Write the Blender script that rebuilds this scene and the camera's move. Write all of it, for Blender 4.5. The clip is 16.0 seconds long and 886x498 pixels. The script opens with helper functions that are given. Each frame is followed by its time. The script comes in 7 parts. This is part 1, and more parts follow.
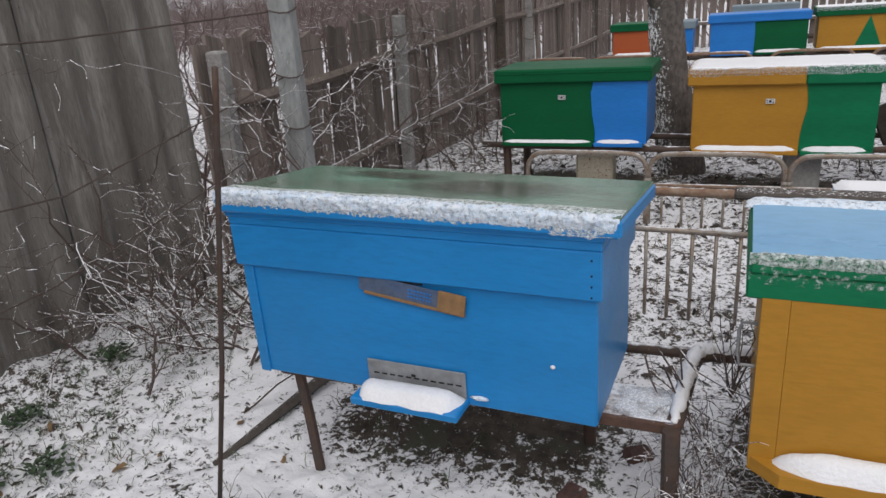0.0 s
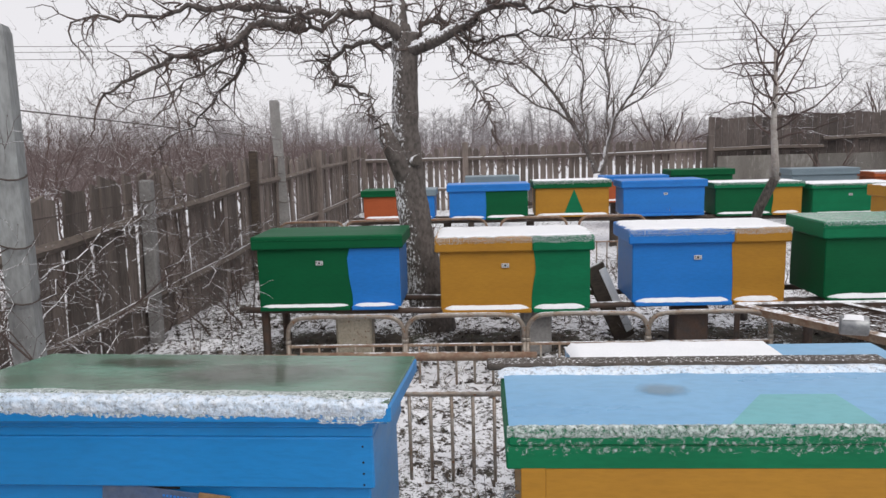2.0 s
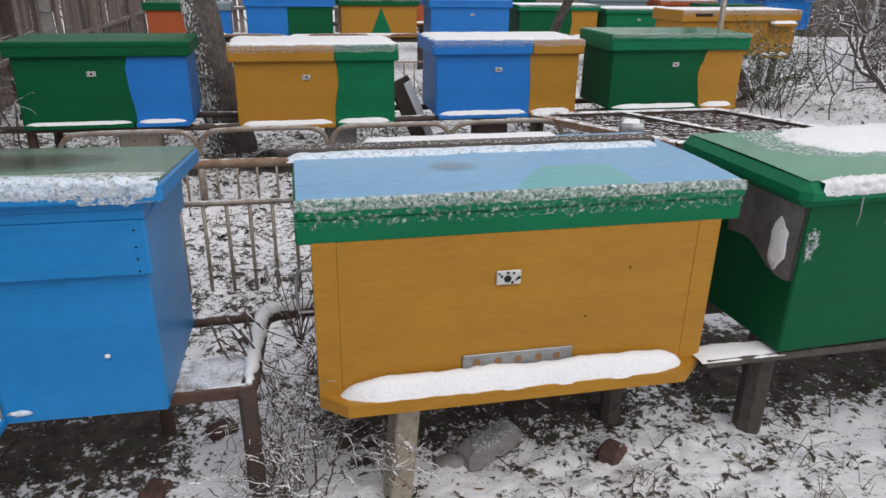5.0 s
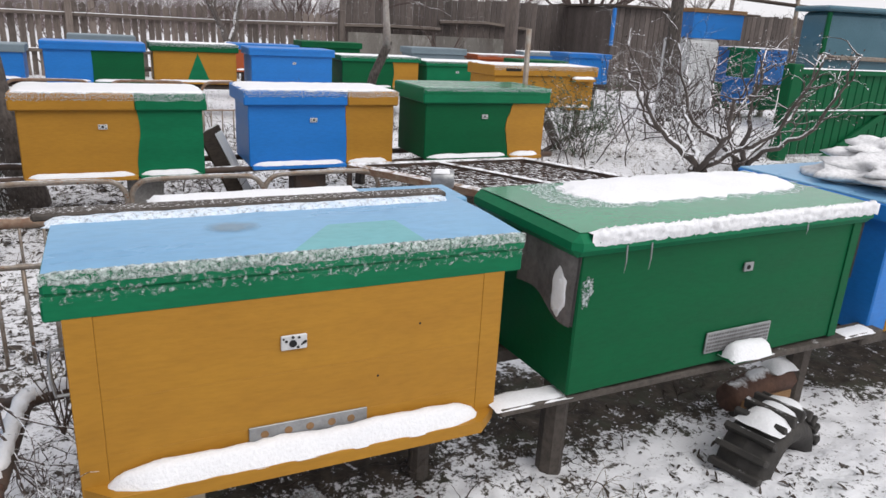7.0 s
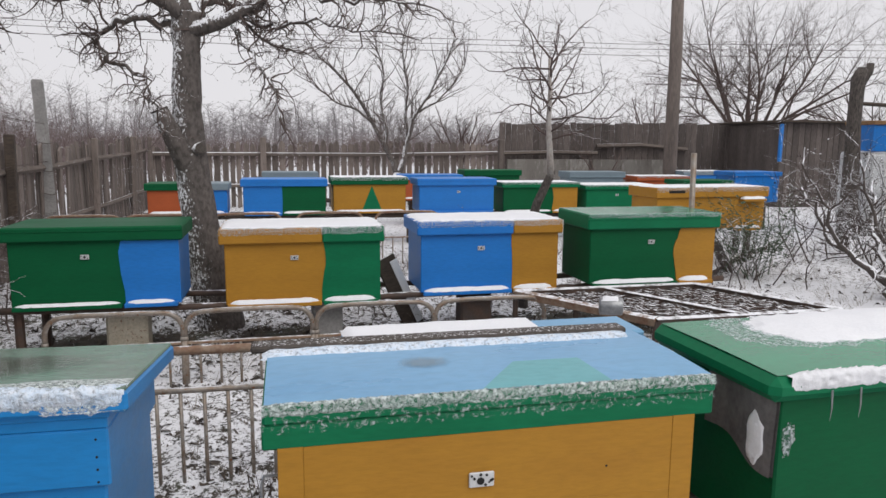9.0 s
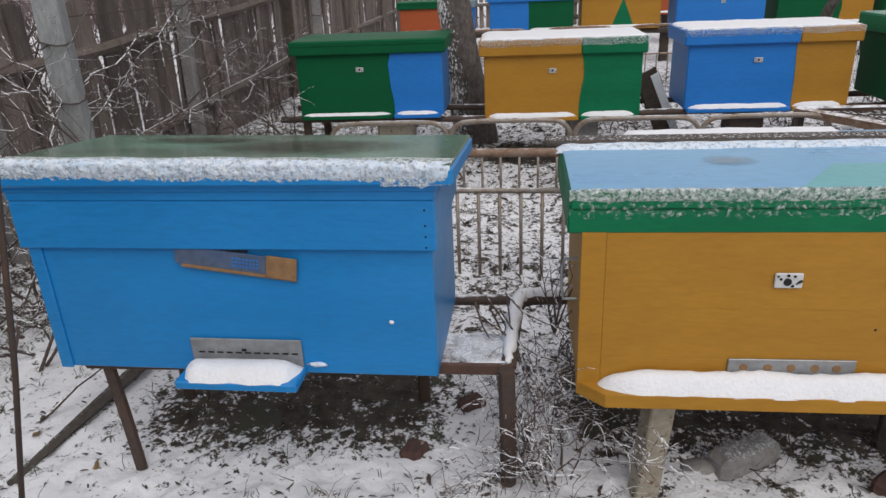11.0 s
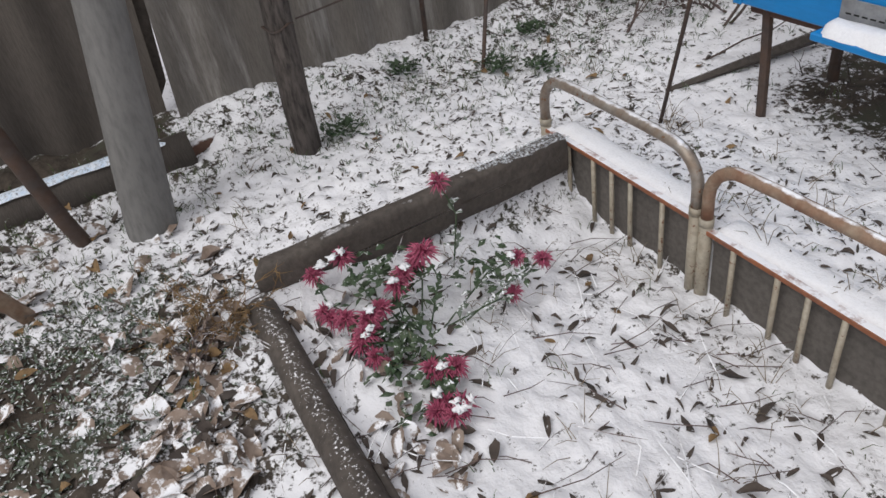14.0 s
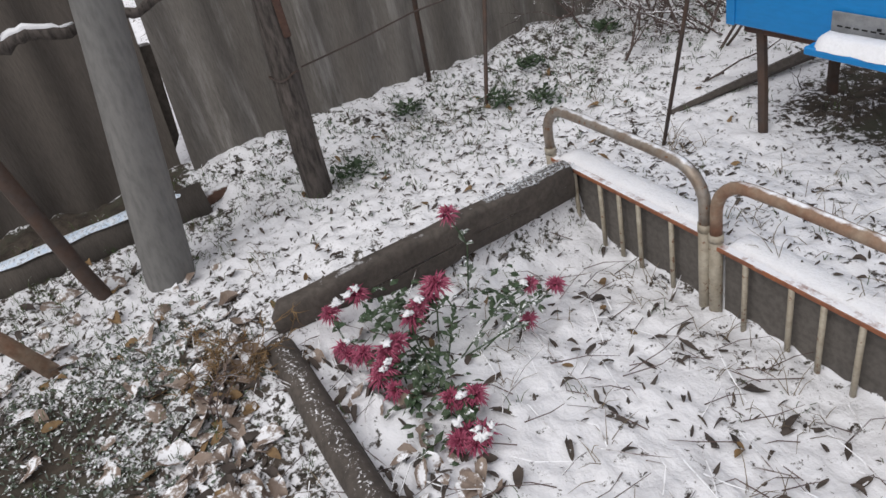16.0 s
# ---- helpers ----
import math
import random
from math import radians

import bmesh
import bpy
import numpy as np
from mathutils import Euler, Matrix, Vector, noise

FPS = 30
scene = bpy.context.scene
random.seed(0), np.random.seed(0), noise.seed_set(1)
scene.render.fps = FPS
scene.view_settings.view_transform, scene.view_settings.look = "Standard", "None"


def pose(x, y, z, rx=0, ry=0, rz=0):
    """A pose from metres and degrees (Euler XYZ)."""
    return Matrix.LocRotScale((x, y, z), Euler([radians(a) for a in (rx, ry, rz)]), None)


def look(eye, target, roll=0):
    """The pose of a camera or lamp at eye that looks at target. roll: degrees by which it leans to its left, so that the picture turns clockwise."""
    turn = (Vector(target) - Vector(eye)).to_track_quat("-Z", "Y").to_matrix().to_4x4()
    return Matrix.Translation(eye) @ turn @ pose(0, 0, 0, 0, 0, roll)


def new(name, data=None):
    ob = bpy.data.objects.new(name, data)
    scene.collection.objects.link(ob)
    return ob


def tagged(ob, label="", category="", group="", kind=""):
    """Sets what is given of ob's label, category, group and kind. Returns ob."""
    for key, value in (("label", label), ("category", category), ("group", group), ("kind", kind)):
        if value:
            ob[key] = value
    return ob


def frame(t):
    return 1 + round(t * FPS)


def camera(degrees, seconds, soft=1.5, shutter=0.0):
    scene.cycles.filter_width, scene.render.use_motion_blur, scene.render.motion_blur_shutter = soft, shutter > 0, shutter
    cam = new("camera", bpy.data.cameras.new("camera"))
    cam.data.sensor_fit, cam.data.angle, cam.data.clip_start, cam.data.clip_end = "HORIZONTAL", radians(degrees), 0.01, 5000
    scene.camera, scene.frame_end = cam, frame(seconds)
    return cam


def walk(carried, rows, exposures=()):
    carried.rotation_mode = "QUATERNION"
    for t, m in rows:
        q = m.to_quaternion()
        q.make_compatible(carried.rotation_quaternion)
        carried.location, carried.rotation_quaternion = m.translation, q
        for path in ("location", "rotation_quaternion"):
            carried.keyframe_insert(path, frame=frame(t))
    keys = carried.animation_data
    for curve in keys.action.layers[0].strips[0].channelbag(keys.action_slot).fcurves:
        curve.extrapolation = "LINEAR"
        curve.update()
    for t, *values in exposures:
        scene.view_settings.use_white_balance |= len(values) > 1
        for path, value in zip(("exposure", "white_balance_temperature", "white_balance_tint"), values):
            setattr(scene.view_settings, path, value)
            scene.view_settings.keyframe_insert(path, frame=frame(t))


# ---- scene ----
EXPO = [(0.0, -0.09), (0.5, 0.12), (1.0, 0.32), (1.5, 0.12), (2.0, 0.1), (3.5, 0.15), (4.0, -0.08), (5.0, -0.06), (7.5, 0.22), (8.5, 0.03), (10.8, -0.12), (11.0, -0.12), (11.5, 0.19), (12.0, 0.22), (12.5, 0.15), (13.2, 0.03), (16.0, 0.08)]
cam = camera(64.85, 16.0)
PATH = [
    (0.0, 0.0001, 0.0010, 1.3204, 69.916, 4.095, 22.199),
    (0.5, -0.0271, -0.0002, 1.3711, 74.794, 4.781, 13.778),
    (1.0, -0.0415, -0.0125, 1.3884, 78.291, 3.293, 9.394),
    (1.5, -0.0202, -0.0151, 1.3977, 80.613, 2.243, 5.381),
    (2.0, -0.0150, -0.0061, 1.3956, 81.440, 1.539, 2.575),
    (2.5, -0.0166, -0.0001, 1.3911, 81.226, 0.750, 0.202),
    (3.0, -0.0216, 0.0071, 1.3570, 77.864, 1.400, -0.251),
    (3.5, -0.0271, 0.0051, 1.3021, 74.492, 1.730, -0.605),
    (4.0, -0.0025, 0.0045, 1.2787, 71.660, 0.525, -4.146),
    (4.5, 0.0242, 0.0156, 1.2585, 69.473, -0.443, -8.369),
    (5.0, 0.0405, 0.0216, 1.2504, 67.953, -0.871, -12.394),
    (5.2, 0.0563, 0.0216, 1.2466, 67.371, -1.452, -14.899),
    (7.5, 0.1769, 0.0268, 1.2972, 75.911, -2.291, -25.858),
    (8.0, 0.1490, 0.0179, 1.3209, 80.738, -1.985, -22.026),
    (8.5, 0.1167, 0.0120, 1.3272, 81.586, -1.343, -17.554),
    (8.6, 0.1119, 0.0098, 1.3309, 81.650, -1.187, -16.770),
    (10.8, -0.0663, 0.0061, 1.2730, 70.443, 2.345, 4.033),
    (11.0, -0.0746, -0.0108, 1.2548, 67.674, 2.321, 5.298),
    (11.5, -0.0016, -0.0816, 1.2399, 65.722, 3.276, 16.919),
    (12.0, 0.1371, -0.1267, 1.2055, 60.696, 5.823, 31.686),
    (12.5, 0.1033, -0.2078, 1.1494, 56.486, 6.310, 39.710),
    (13.0, 0.1774, -0.2614, 1.1463, 54.059, 6.649, 54.014),
    (13.5, 0.2872, -0.2539, 1.1547, 52.922, 8.942, 63.227),
    (14.0, 0.2930, -0.2602, 1.1603, 52.588, 8.763, 61.717),
    (14.5, 0.3036, -0.2783, 1.1735, 53.830, 8.443, 60.972),
    (15.0, 0.3084, -0.2753, 1.1715, 54.152, 8.473, 60.619),
    (15.5, 0.3165, -0.2696, 1.1700, 54.653, 10.333, 61.190),
    (16.0, 0.3248, -0.2686, 1.1530, 55.755, 12.190, 60.821),
]
walk(cam, [(t, pose(x, y, z, rx, ry, rz)) for t, x, y, z, rx, ry, rz in PATH], exposures=EXPO)

# ---- world and light: overcast winter day ----
world = bpy.data.worlds.new("overcast")
scene.world = world
world.use_nodes = True
wn, wl = world.node_tree.nodes, world.node_tree.links
wn.clear()
sky = wn.new("ShaderNodeTexSky")
sky.sky_type, sky.sun_disc = "NISHITA", False
sky.sun_elevation, sky.sun_rotation = radians(38), radians(200)
grey = wn.new("ShaderNodeHueSaturation")
grey.inputs["Saturation"].default_value = 0.12
cloud = wn.new("ShaderNodeMix")
cloud.data_type = "RGBA"
cloud.inputs["Factor"].default_value = 0.86
cloud.inputs["B"].default_value = (8.25, 8.1, 8.45, 1)
bg = wn.new("ShaderNodeBackground")
bg.inputs["Strength"].default_value = 0.1
wout = wn.new("ShaderNodeOutputWorld")
wl.new(sky.outputs[0], grey.inputs["Color"])
wl.new(grey.outputs[0], cloud.inputs["A"])
wl.new(cloud.outputs["Result"], bg.inputs["Color"])
wl.new(bg.outputs[0], wout.inputs["Surface"])
sun = new("sun", bpy.data.lights.new("sun", "SUN"))
sun.data.energy, sun.data.angle, sun.data.color = 1.45, radians(40), (1.0, 0.97, 0.94)
sun.matrix_world = look((0, 0, 20), (-3.5, 9, 8))


# ---- materials ----
def mat(name, base, second=None, amount=0.5, scale=8.0, rough=0.7, bump=0.2, fine=60.0, metal=0.0, snow=0.0,
        streak=(1, 1, 1), jitter=0.0, gaps=0.0, wind=0.0, chip=None, chip_at=0.7, spec=0.4, wash=0.12, flake=14.0, crisp=1.0, chip_soft=0.03, grain=125.0):
    """Base colour with two scales of variation, a second tone in patches, chips of a third, relief, and snow on what faces up."""
    m = bpy.data.materials.new(name)
    m.use_nodes = True
    n, l = m.node_tree.nodes, m.node_tree.links
    p = n["Principled BSDF"]
    p.inputs["Metallic"].default_value = metal
    p.inputs["Specular IOR Level"].default_value = spec
    tc = n.new("ShaderNodeTexCoord")
    mp = n.new("ShaderNodeMapping")
    mp.inputs["Scale"].default_value = streak
    l.new(tc.outputs["Object"], mp.inputs["Vector"])

    def noise_at(s, detail=4.0, r=0.6):
        t = n.new("ShaderNodeTexNoise")
        t.inputs["Scale"].default_value, t.inputs["Detail"].default_value, t.inputs["Roughness"].default_value = s, detail, r
        l.new(mp.outputs[0], t.inputs["Vector"])
        return t.outputs["Fac"]

    def ramp(fac, a, b):
        r = n.new("ShaderNodeMapRange")
        r.inputs["From Min"].default_value, r.inputs["From Max"].default_value = a, b
        l.new(fac, r.inputs["Value"])
        return r.outputs[0]

    def mix(fac, a, b, kind="MIX"):
        x = n.new("ShaderNodeMix")
        x.data_type, x.blend_type = "RGBA", kind
        for key, v in (("Factor", fac), ("A", a), ("B", b)):
            if isinstance(v, (int, float)):
                x.inputs[key].default_value = v
            elif isinstance(v, tuple):
                x.inputs[key].default_value = (*v, 1)
            else:
                l.new(v, x.inputs[key])
        return x.outputs["Result"]

    big, small = noise_at(scale), noise_at(fine, 3.0)
    second = second or tuple(c * 0.72 for c in base)
    col = mix(ramp(big, 0.5 - 0.28 * amount, 0.5 + 0.34 / max(amount, 0.3) * 0.5), second, base)
    dark = tuple(max(0.0, 1 - 2.2 * wash) for _ in range(3))
    col = mix(ramp(small, 0.3, 0.6), mix(1.0, col, dark, "MULTIPLY"), col)
    if chip:
        col = mix(ramp(noise_at(scale * 3.1, 6.0, 0.7), chip_at, chip_at + chip_soft), col, chip)
    if jitter:
        oi = n.new("ShaderNodeObjectInfo")
        hv = n.new("ShaderNodeHueSaturation")
        l.new(ramp_random(n, l, oi.outputs["Random"], 1 - jitter, 1 + jitter), hv.inputs["Value"])
        l.new(col, hv.inputs["Color"])
        col = hv.outputs[0]
    rv = n.new("ShaderNodeMapRange")
    rv.inputs["To Min"].default_value, rv.inputs["To Max"].default_value = max(0.05, rough - 0.12), min(1, rough + 0.12)
    l.new(big, rv.inputs["Value"])
    rsock = rv.outputs[0]
    if snow:
        g = n.new("ShaderNodeNewGeometry")
        sx = n.new("ShaderNodeSeparateXYZ")
        l.new(g.outputs["Normal"], sx.inputs[0])
        ad = n.new("ShaderNodeMath")
        ad.operation = "ADD"
        up = sx.outputs["Z"]
        if wind:
            dp = n.new("ShaderNodeVectorMath")
            dp.operation = "DOT_PRODUCT"
            dp.inputs[1].default_value = (-0.7 * wind, -0.35 * wind, 0.8)
            l.new(g.outputs["Normal"], dp.inputs[0])
            up = dp.outputs["Value"]
        l.new(up, ad.inputs[0])
        l.new(ramp_random(n, l, noise_at(flake, 5.0, 0.7), -0.4 - 0.5 * crisp + snow, -0.4 + 0.5 * crisp + snow), ad.inputs[1])
        col = mix(ramp(ad.outputs[0], 0.55, 0.72), col, (0.82, 0.83, 0.86))
    l.new(col, p.inputs["Base Color"])
    l.new(rsock, p.inputs["Roughness"])
    if bump:
        b = n.new("ShaderNodeBump")
        b.inputs["Strength"].default_value, b.inputs["Distance"].default_value = bump, 0.006
        l.new(small, b.inputs["Height"])
        l.new(b.outputs[0], p.inputs["Normal"])
    if gaps:
        tr, mx = n.new("ShaderNodeBsdfTransparent"), n.new("ShaderNodeMixShader")
        l.new(ramp(noise_at(grain, 4.0, 0.75), gaps - 0.06, gaps + 0.2), mx.inputs[0])
        l.new(tr.outputs[0], mx.inputs[1])
        l.new(p.outputs[0], mx.inputs[2])
        l.new(mx.outputs[0], n["Material Output"].inputs["Surface"])
    return m


def ramp_random(n, l, sock, a, b):
    r = n.new("ShaderNodeMapRange")
    r.inputs["To Min"].default_value, r.inputs["To Max"].default_value = a, b
    l.new(sock, r.inputs["Value"])
    return r.outputs[0]


def paint(name, c, **kw):
    kw = {"amount": 0.5, "scale": 5.0, "rough": 0.5, "spec": 0.22, "bump": 0.12, "fine": 45.0, "streak": (0.5, 1, 2.2), "wash": 0.05,
          "second": tuple(x * 0.86 for x in c), **kw}
    return mat(name, c, **kw)



def soft_patch(name, colour, rough, scale):
    """A wet patch that fades out unevenly towards its edge."""
    m = bpy.data.materials.new(name)
    m.use_nodes = True
    n, l = m.node_tree.nodes, m.node_tree.links
    p = n["Principled BSDF"]
    p.inputs["Base Color"].default_value = (*colour, 1)
    tc, sb, ln = n.new("ShaderNodeTexCoord"), n.new("ShaderNodeVectorMath"), n.new("ShaderNodeVectorMath")
    sb.operation, ln.operation = "SUBTRACT", "LENGTH"
    sb.inputs[1].default_value = (0.5, 0.5, 0.5)
    l.new(tc.outputs["Generated"], sb.inputs[0])
    fl = n.new("ShaderNodeVectorMath")
    fl.operation = "MULTIPLY"
    fl.inputs[1].default_value = (1, 1, 0)
    l.new(sb.outputs[0], fl.inputs[0])
    l.new(fl.outputs[0], ln.inputs[0])
    t, ad, r = n.new("ShaderNodeTexNoise"), n.new("ShaderNodeMath"), n.new("ShaderNodeMapRange")
    t.inputs["Scale"].default_value, t.inputs["Detail"].default_value = scale, 5.0
    l.new(tc.outputs["Object"], t.inputs["Vector"])
    ad.operation = "MULTIPLY_ADD"
    l.new(t.outputs["Fac"], ad.inputs[0])
    ad.inputs[1].default_value = 0.42
    l.new(ln.outputs["Value"], ad.inputs[2])
    for key, v in (("From Min", 0.4), ("From Max", 0.68), ("To Min", 0.6), ("To Max", 0.0)):
        r.inputs[key].default_value = v
    l.new(ad.outputs[0], r.inputs["Value"])
    tr, mx = n.new("ShaderNodeBsdfTransparent"), n.new("ShaderNodeMixShader")
    l.new(r.outputs[0], mx.inputs[0])
    l.new(tr.outputs[0], mx.inputs[1])
    l.new(p.outputs[0], mx.inputs[2])
    l.new(mx.outputs[0], n["Material Output"].inputs["Surface"])
    p.inputs["Roughness"].default_value = rough
    return m


PUDDLE = soft_patch("brown_meltwater", (0.06, 0.062, 0.042), 0.1, 9.0)
STAIN = soft_patch("damp_stain", (0.19, 0.29, 0.36), 0.15, 16.0)
BLUE = paint("blue_paint", (0.009, 0.228, 0.585), spec=0.5, rough=0.38, chip=(0.05, 0.07, 0.12), chip_at=0.74)
BLUE2 = paint("bright_blue_paint", (0.014, 0.19, 0.6), spec=0.4, rough=0.42, chip=(0.08, 0.1, 0.15), chip_at=0.76)
PALE = paint("faded_light_blue_paint", (0.21, 0.42, 0.62), second=(0.17, 0.36, 0.57), rough=0.3, chip=(0.2, 0.26, 0.32), chip_at=0.72)
MINT = paint("faded_mint_paint", (0.16, 0.43, 0.47), rough=0.3)
YELLOW = paint("ochre_yellow_paint", (0.435, 0.22, 0.027), second=(0.37, 0.18, 0.024), chip=(0.2, 0.11, 0.03), chip_at=0.75)
GREEN = paint("dark_green_paint", (0.003, 0.104, 0.038), second=(0.003, 0.084, 0.031), spec=0.14, rough=0.55)
GREEN2 = paint("green_paint", (0.005, 0.175, 0.075), second=(0.005, 0.135, 0.058), spec=0.16, rough=0.5)
GREENTOP = paint("wet_worn_green_lid", (0.12, 0.275, 0.2), second=(0.075, 0.12, 0.08), amount=0.7, scale=2.6, rough=0.12,
                 streak=(1, 1.8, 1), chip=(0.05, 0.07, 0.05), chip_at=0.66)
GREENLID = paint("wet_green_roofing", (0.022, 0.28, 0.135), second=(0.025, 0.17, 0.085), amount=0.8, scale=3.0, rough=0.14, spec=0.5)
ORANGE = paint("orange_red_paint", (0.42, 0.1, 0.035))
GREYP = paint("grey_blue_paint", (0.2, 0.26, 0.3))
WHITEP = mat("white_enamel", (0.7, 0.71, 0.72), rough=0.35, wash=0.05)
TIN = mat("galvanised_strip", (0.42, 0.43, 0.44), rough=0.42, metal=0.6, scale=20, wash=0.1)
DOT = mat("dark_hole", (0.02, 0.02, 0.02), rough=0.9)
CARD = mat("brown_cardboard", (0.33, 0.19, 0.09), rough=0.85, scale=25, wash=0.1)
TAPE = mat("grey_printed_strip", (0.11, 0.13, 0.17), second=(0.05, 0.1, 0.22), amount=1.0, scale=14, rough=0.5)
FELT = mat("grey_felt", (0.12, 0.115, 0.115), second=(0.2, 0.19, 0.19), amount=0.9, scale=12, rough=0.95, bump=0.6)
SNOW = mat("snow", (0.86, 0.865, 0.885), second=(0.8, 0.81, 0.84), rough=0.75, bump=0.5, fine=130, scale=9, wash=0.03, spec=0.25)
FROST = mat("wet_granular_snow", (0.87, 0.9, 0.94), second=(0.62, 0.75, 0.9), rough=0.6, bump=0.9, fine=150, scale=40, amount=0.6, wash=0.03, gaps=0.3, grain=90.0)
CRUST = mat("translucent_granular_snow", (0.85, 0.88, 0.89), second=(0.68, 0.76, 0.76), rough=0.6, bump=0.9, fine=180, scale=40, amount=0.6, wash=0.05, gaps=0.41)
RIME = mat("thin_speckled_snow", (0.83, 0.85, 0.88), second=(0.68, 0.73, 0.78), rough=0.6, bump=0.9, fine=180, scale=40, amount=0.6, wash=0.05, gaps=0.49)
WOODR = mat("snow_laden_rail_wood", (0.17, 0.14, 0.12), second=(0.1, 0.08, 0.07), amount=0.9, scale=7, rough=0.9, bump=0.5, fine=70, streak=(0.3, 0.3, 1), snow=0.5, flake=12.0, crisp=1.0)
WOODD = mat("dark_weathered_board", (0.135, 0.112, 0.102), second=(0.065, 0.053, 0.048), amount=1.0, scale=5, rough=0.9, bump=0.5, fine=70, streak=(1, 1, 0.15), jitter=0.28, wash=0.2)
CRUSTG = mat("melting_granular_snow", (0.8, 0.84, 0.84), second=(0.6, 0.7, 0.68), rough=0.5, bump=0.9, fine=180, scale=40, amount=0.6, wash=0.05, gaps=0.43, grain=85.0)
SPECK = mat("sparse_frost_specks", (0.75, 0.8, 0.81), second=(0.55, 0.66, 0.65), rough=0.5, bump=0.9, fine=180, scale=40, amount=0.6, wash=0.05, gaps=0.57, grain=95.0)
WOODG = mat("weathered_grey_wood", (0.215, 0.178, 0.158), second=(0.11, 0.09, 0.079), amount=0.9, scale=7, rough=0.9, bump=0.5, fine=70,
            streak=(1, 1, 0.12), jitter=0.35, wash=0.16)
WOODH = mat("weathered_rail_wood", (0.19, 0.155, 0.135), second=(0.11, 0.09, 0.075), amount=0.9, scale=7, rough=0.9, bump=0.5, fine=70,
            streak=(0.3, 0.3, 1), snow=0.2, wash=0.16, flake=30.0, crisp=1.6)
WOODS = mat("snow_dusted_dark_wood", (0.085, 0.065, 0.05), second=(0.045, 0.035, 0.03), amount=0.9, scale=9, rough=0.9, bump=0.5, fine=70,
            streak=(0.3, 1, 1), snow=0.15, wash=0.16)
WOODW = mat("wet_dark_wood", (0.1, 0.085, 0.073), second=(0.055, 0.046, 0.04), amount=0.9, scale=9, rough=0.8, bump=0.5, snow=-0.12, wash=0.16)
WOODF = mat("snow_flecked_wet_wood", (0.1, 0.085, 0.073), second=(0.055, 0.046, 0.04), amount=0.9, scale=9, rough=0.8, bump=0.5, snow=-0.2, wash=0.16, flake=120.0, crisp=2.8)
BROWN = mat("reddish_board", (0.14, 0.075, 0.05), second=(0.08, 0.045, 0.035), scale=9, rough=0.85, bump=0.4, snow=0.1)
SLATE = mat("asbestos_cement", (0.2, 0.187, 0.17), second=(0.085, 0.074, 0.064), amount=1.0, scale=2.3, rough=0.92, bump=0.35, fine=90,
            streak=(1, 2.2, 0.28), jitter=0.16, wash=0.12, chip=(0.29, 0.278, 0.26), chip_at=0.52, chip_soft=0.22)
SLATEB = mat("brown_stained_cement", (0.115, 0.1, 0.086), second=(0.055, 0.047, 0.042), amount=1.0, scale=2.3, rough=0.92, bump=0.35, fine=90, streak=(1, 2.2, 0.28))
SLATEF = mat("flat_slate_sheet", (0.13, 0.117, 0.105), second=(0.075, 0.068, 0.062), amount=1.0, scale=5, rough=0.92, bump=0.35, wash=0.14)
CONC = mat("old_concrete", (0.3, 0.29, 0.28), second=(0.19, 0.185, 0.18), amount=0.9, scale=6, rough=0.95, bump=0.5, snow=-0.05, wash=0.12)
CONCP = mat("pale_post", (0.36, 0.38, 0.38), second=(0.2, 0.2, 0.2), amount=0.8, scale=7, rough=0.9, bump=0.4, snow=0.0,
            streak=(1, 1, 0.3), wash=0.12)
PIPEG = mat("cement_pipe", (0.2, 0.195, 0.187), second=(0.13, 0.13, 0.127), amount=0.9, scale=4, rough=0.85, bump=0.25, streak=(1, 1, 0.3))
STEEL = mat("painted_tube", (0.33, 0.31, 0.28), second=(0.2, 0.13, 0.08), amount=0.9, scale=14, rough=0.45, metal=0.35, snow=0.1,
            chip=(0.2, 0.085, 0.035), chip_at=0.6)
CREAM = mat("cream_enamel_tube", (0.4, 0.365, 0.295), second=(0.31, 0.27, 0.205), amount=0.6, scale=16, rough=0.5, chip=(0.14, 0.06, 0.03), chip_at=0.6)
RUST = mat("rusty_tube", (0.2, 0.1, 0.06), second=(0.33, 0.27, 0.2), amount=1.0, scale=18, rough=0.7, bump=0.5, snow=0.06)
RUSTR = mat("red_rusty_angle", (0.3, 0.11, 0.05), second=(0.16, 0.07, 0.05), amount=1.0, scale=18, rough=0.8, bump=0.5, snow=0.12)
IRON = mat("dark_iron", (0.06, 0.05, 0.046), second=(0.1, 0.055, 0.035), amount=0.9, scale=15, rough=0.7, bump=0.4)
IRONS = mat("snow_dusted_iron", (0.055, 0.047, 0.043), second=(0.1, 0.055, 0.035), amount=0.9, scale=15, rough=0.7, bump=0.4, snow=0.12)
IRONM = mat("dark_spring_wire", (0.04, 0.034, 0.031), second=(0.085, 0.045, 0.03), amount=0.9, scale=15, rough=0.8, bump=0.3, snow=0.05, flake=22.0, crisp=1.6)
BARK = mat("apple_bark", (0.15, 0.13, 0.12), second=(0.08, 0.068, 0.062), amount=1.0, scale=9, rough=0.95, bump=0.9, fine=40,
           streak=(1, 1, 0.6), snow=0.27, wash=0.25, wind=1.0, flake=64.0, crisp=2.8)
BARKD = mat("dead_bark", (0.125, 0.107, 0.096), second=(0.06, 0.052, 0.047), amount=1.0, scale=22, rough=0.95, bump=1.0, fine=75, streak=(1, 1, 0.22), snow=-0.3, wash=0.34, flake=60.0, crisp=2.0)
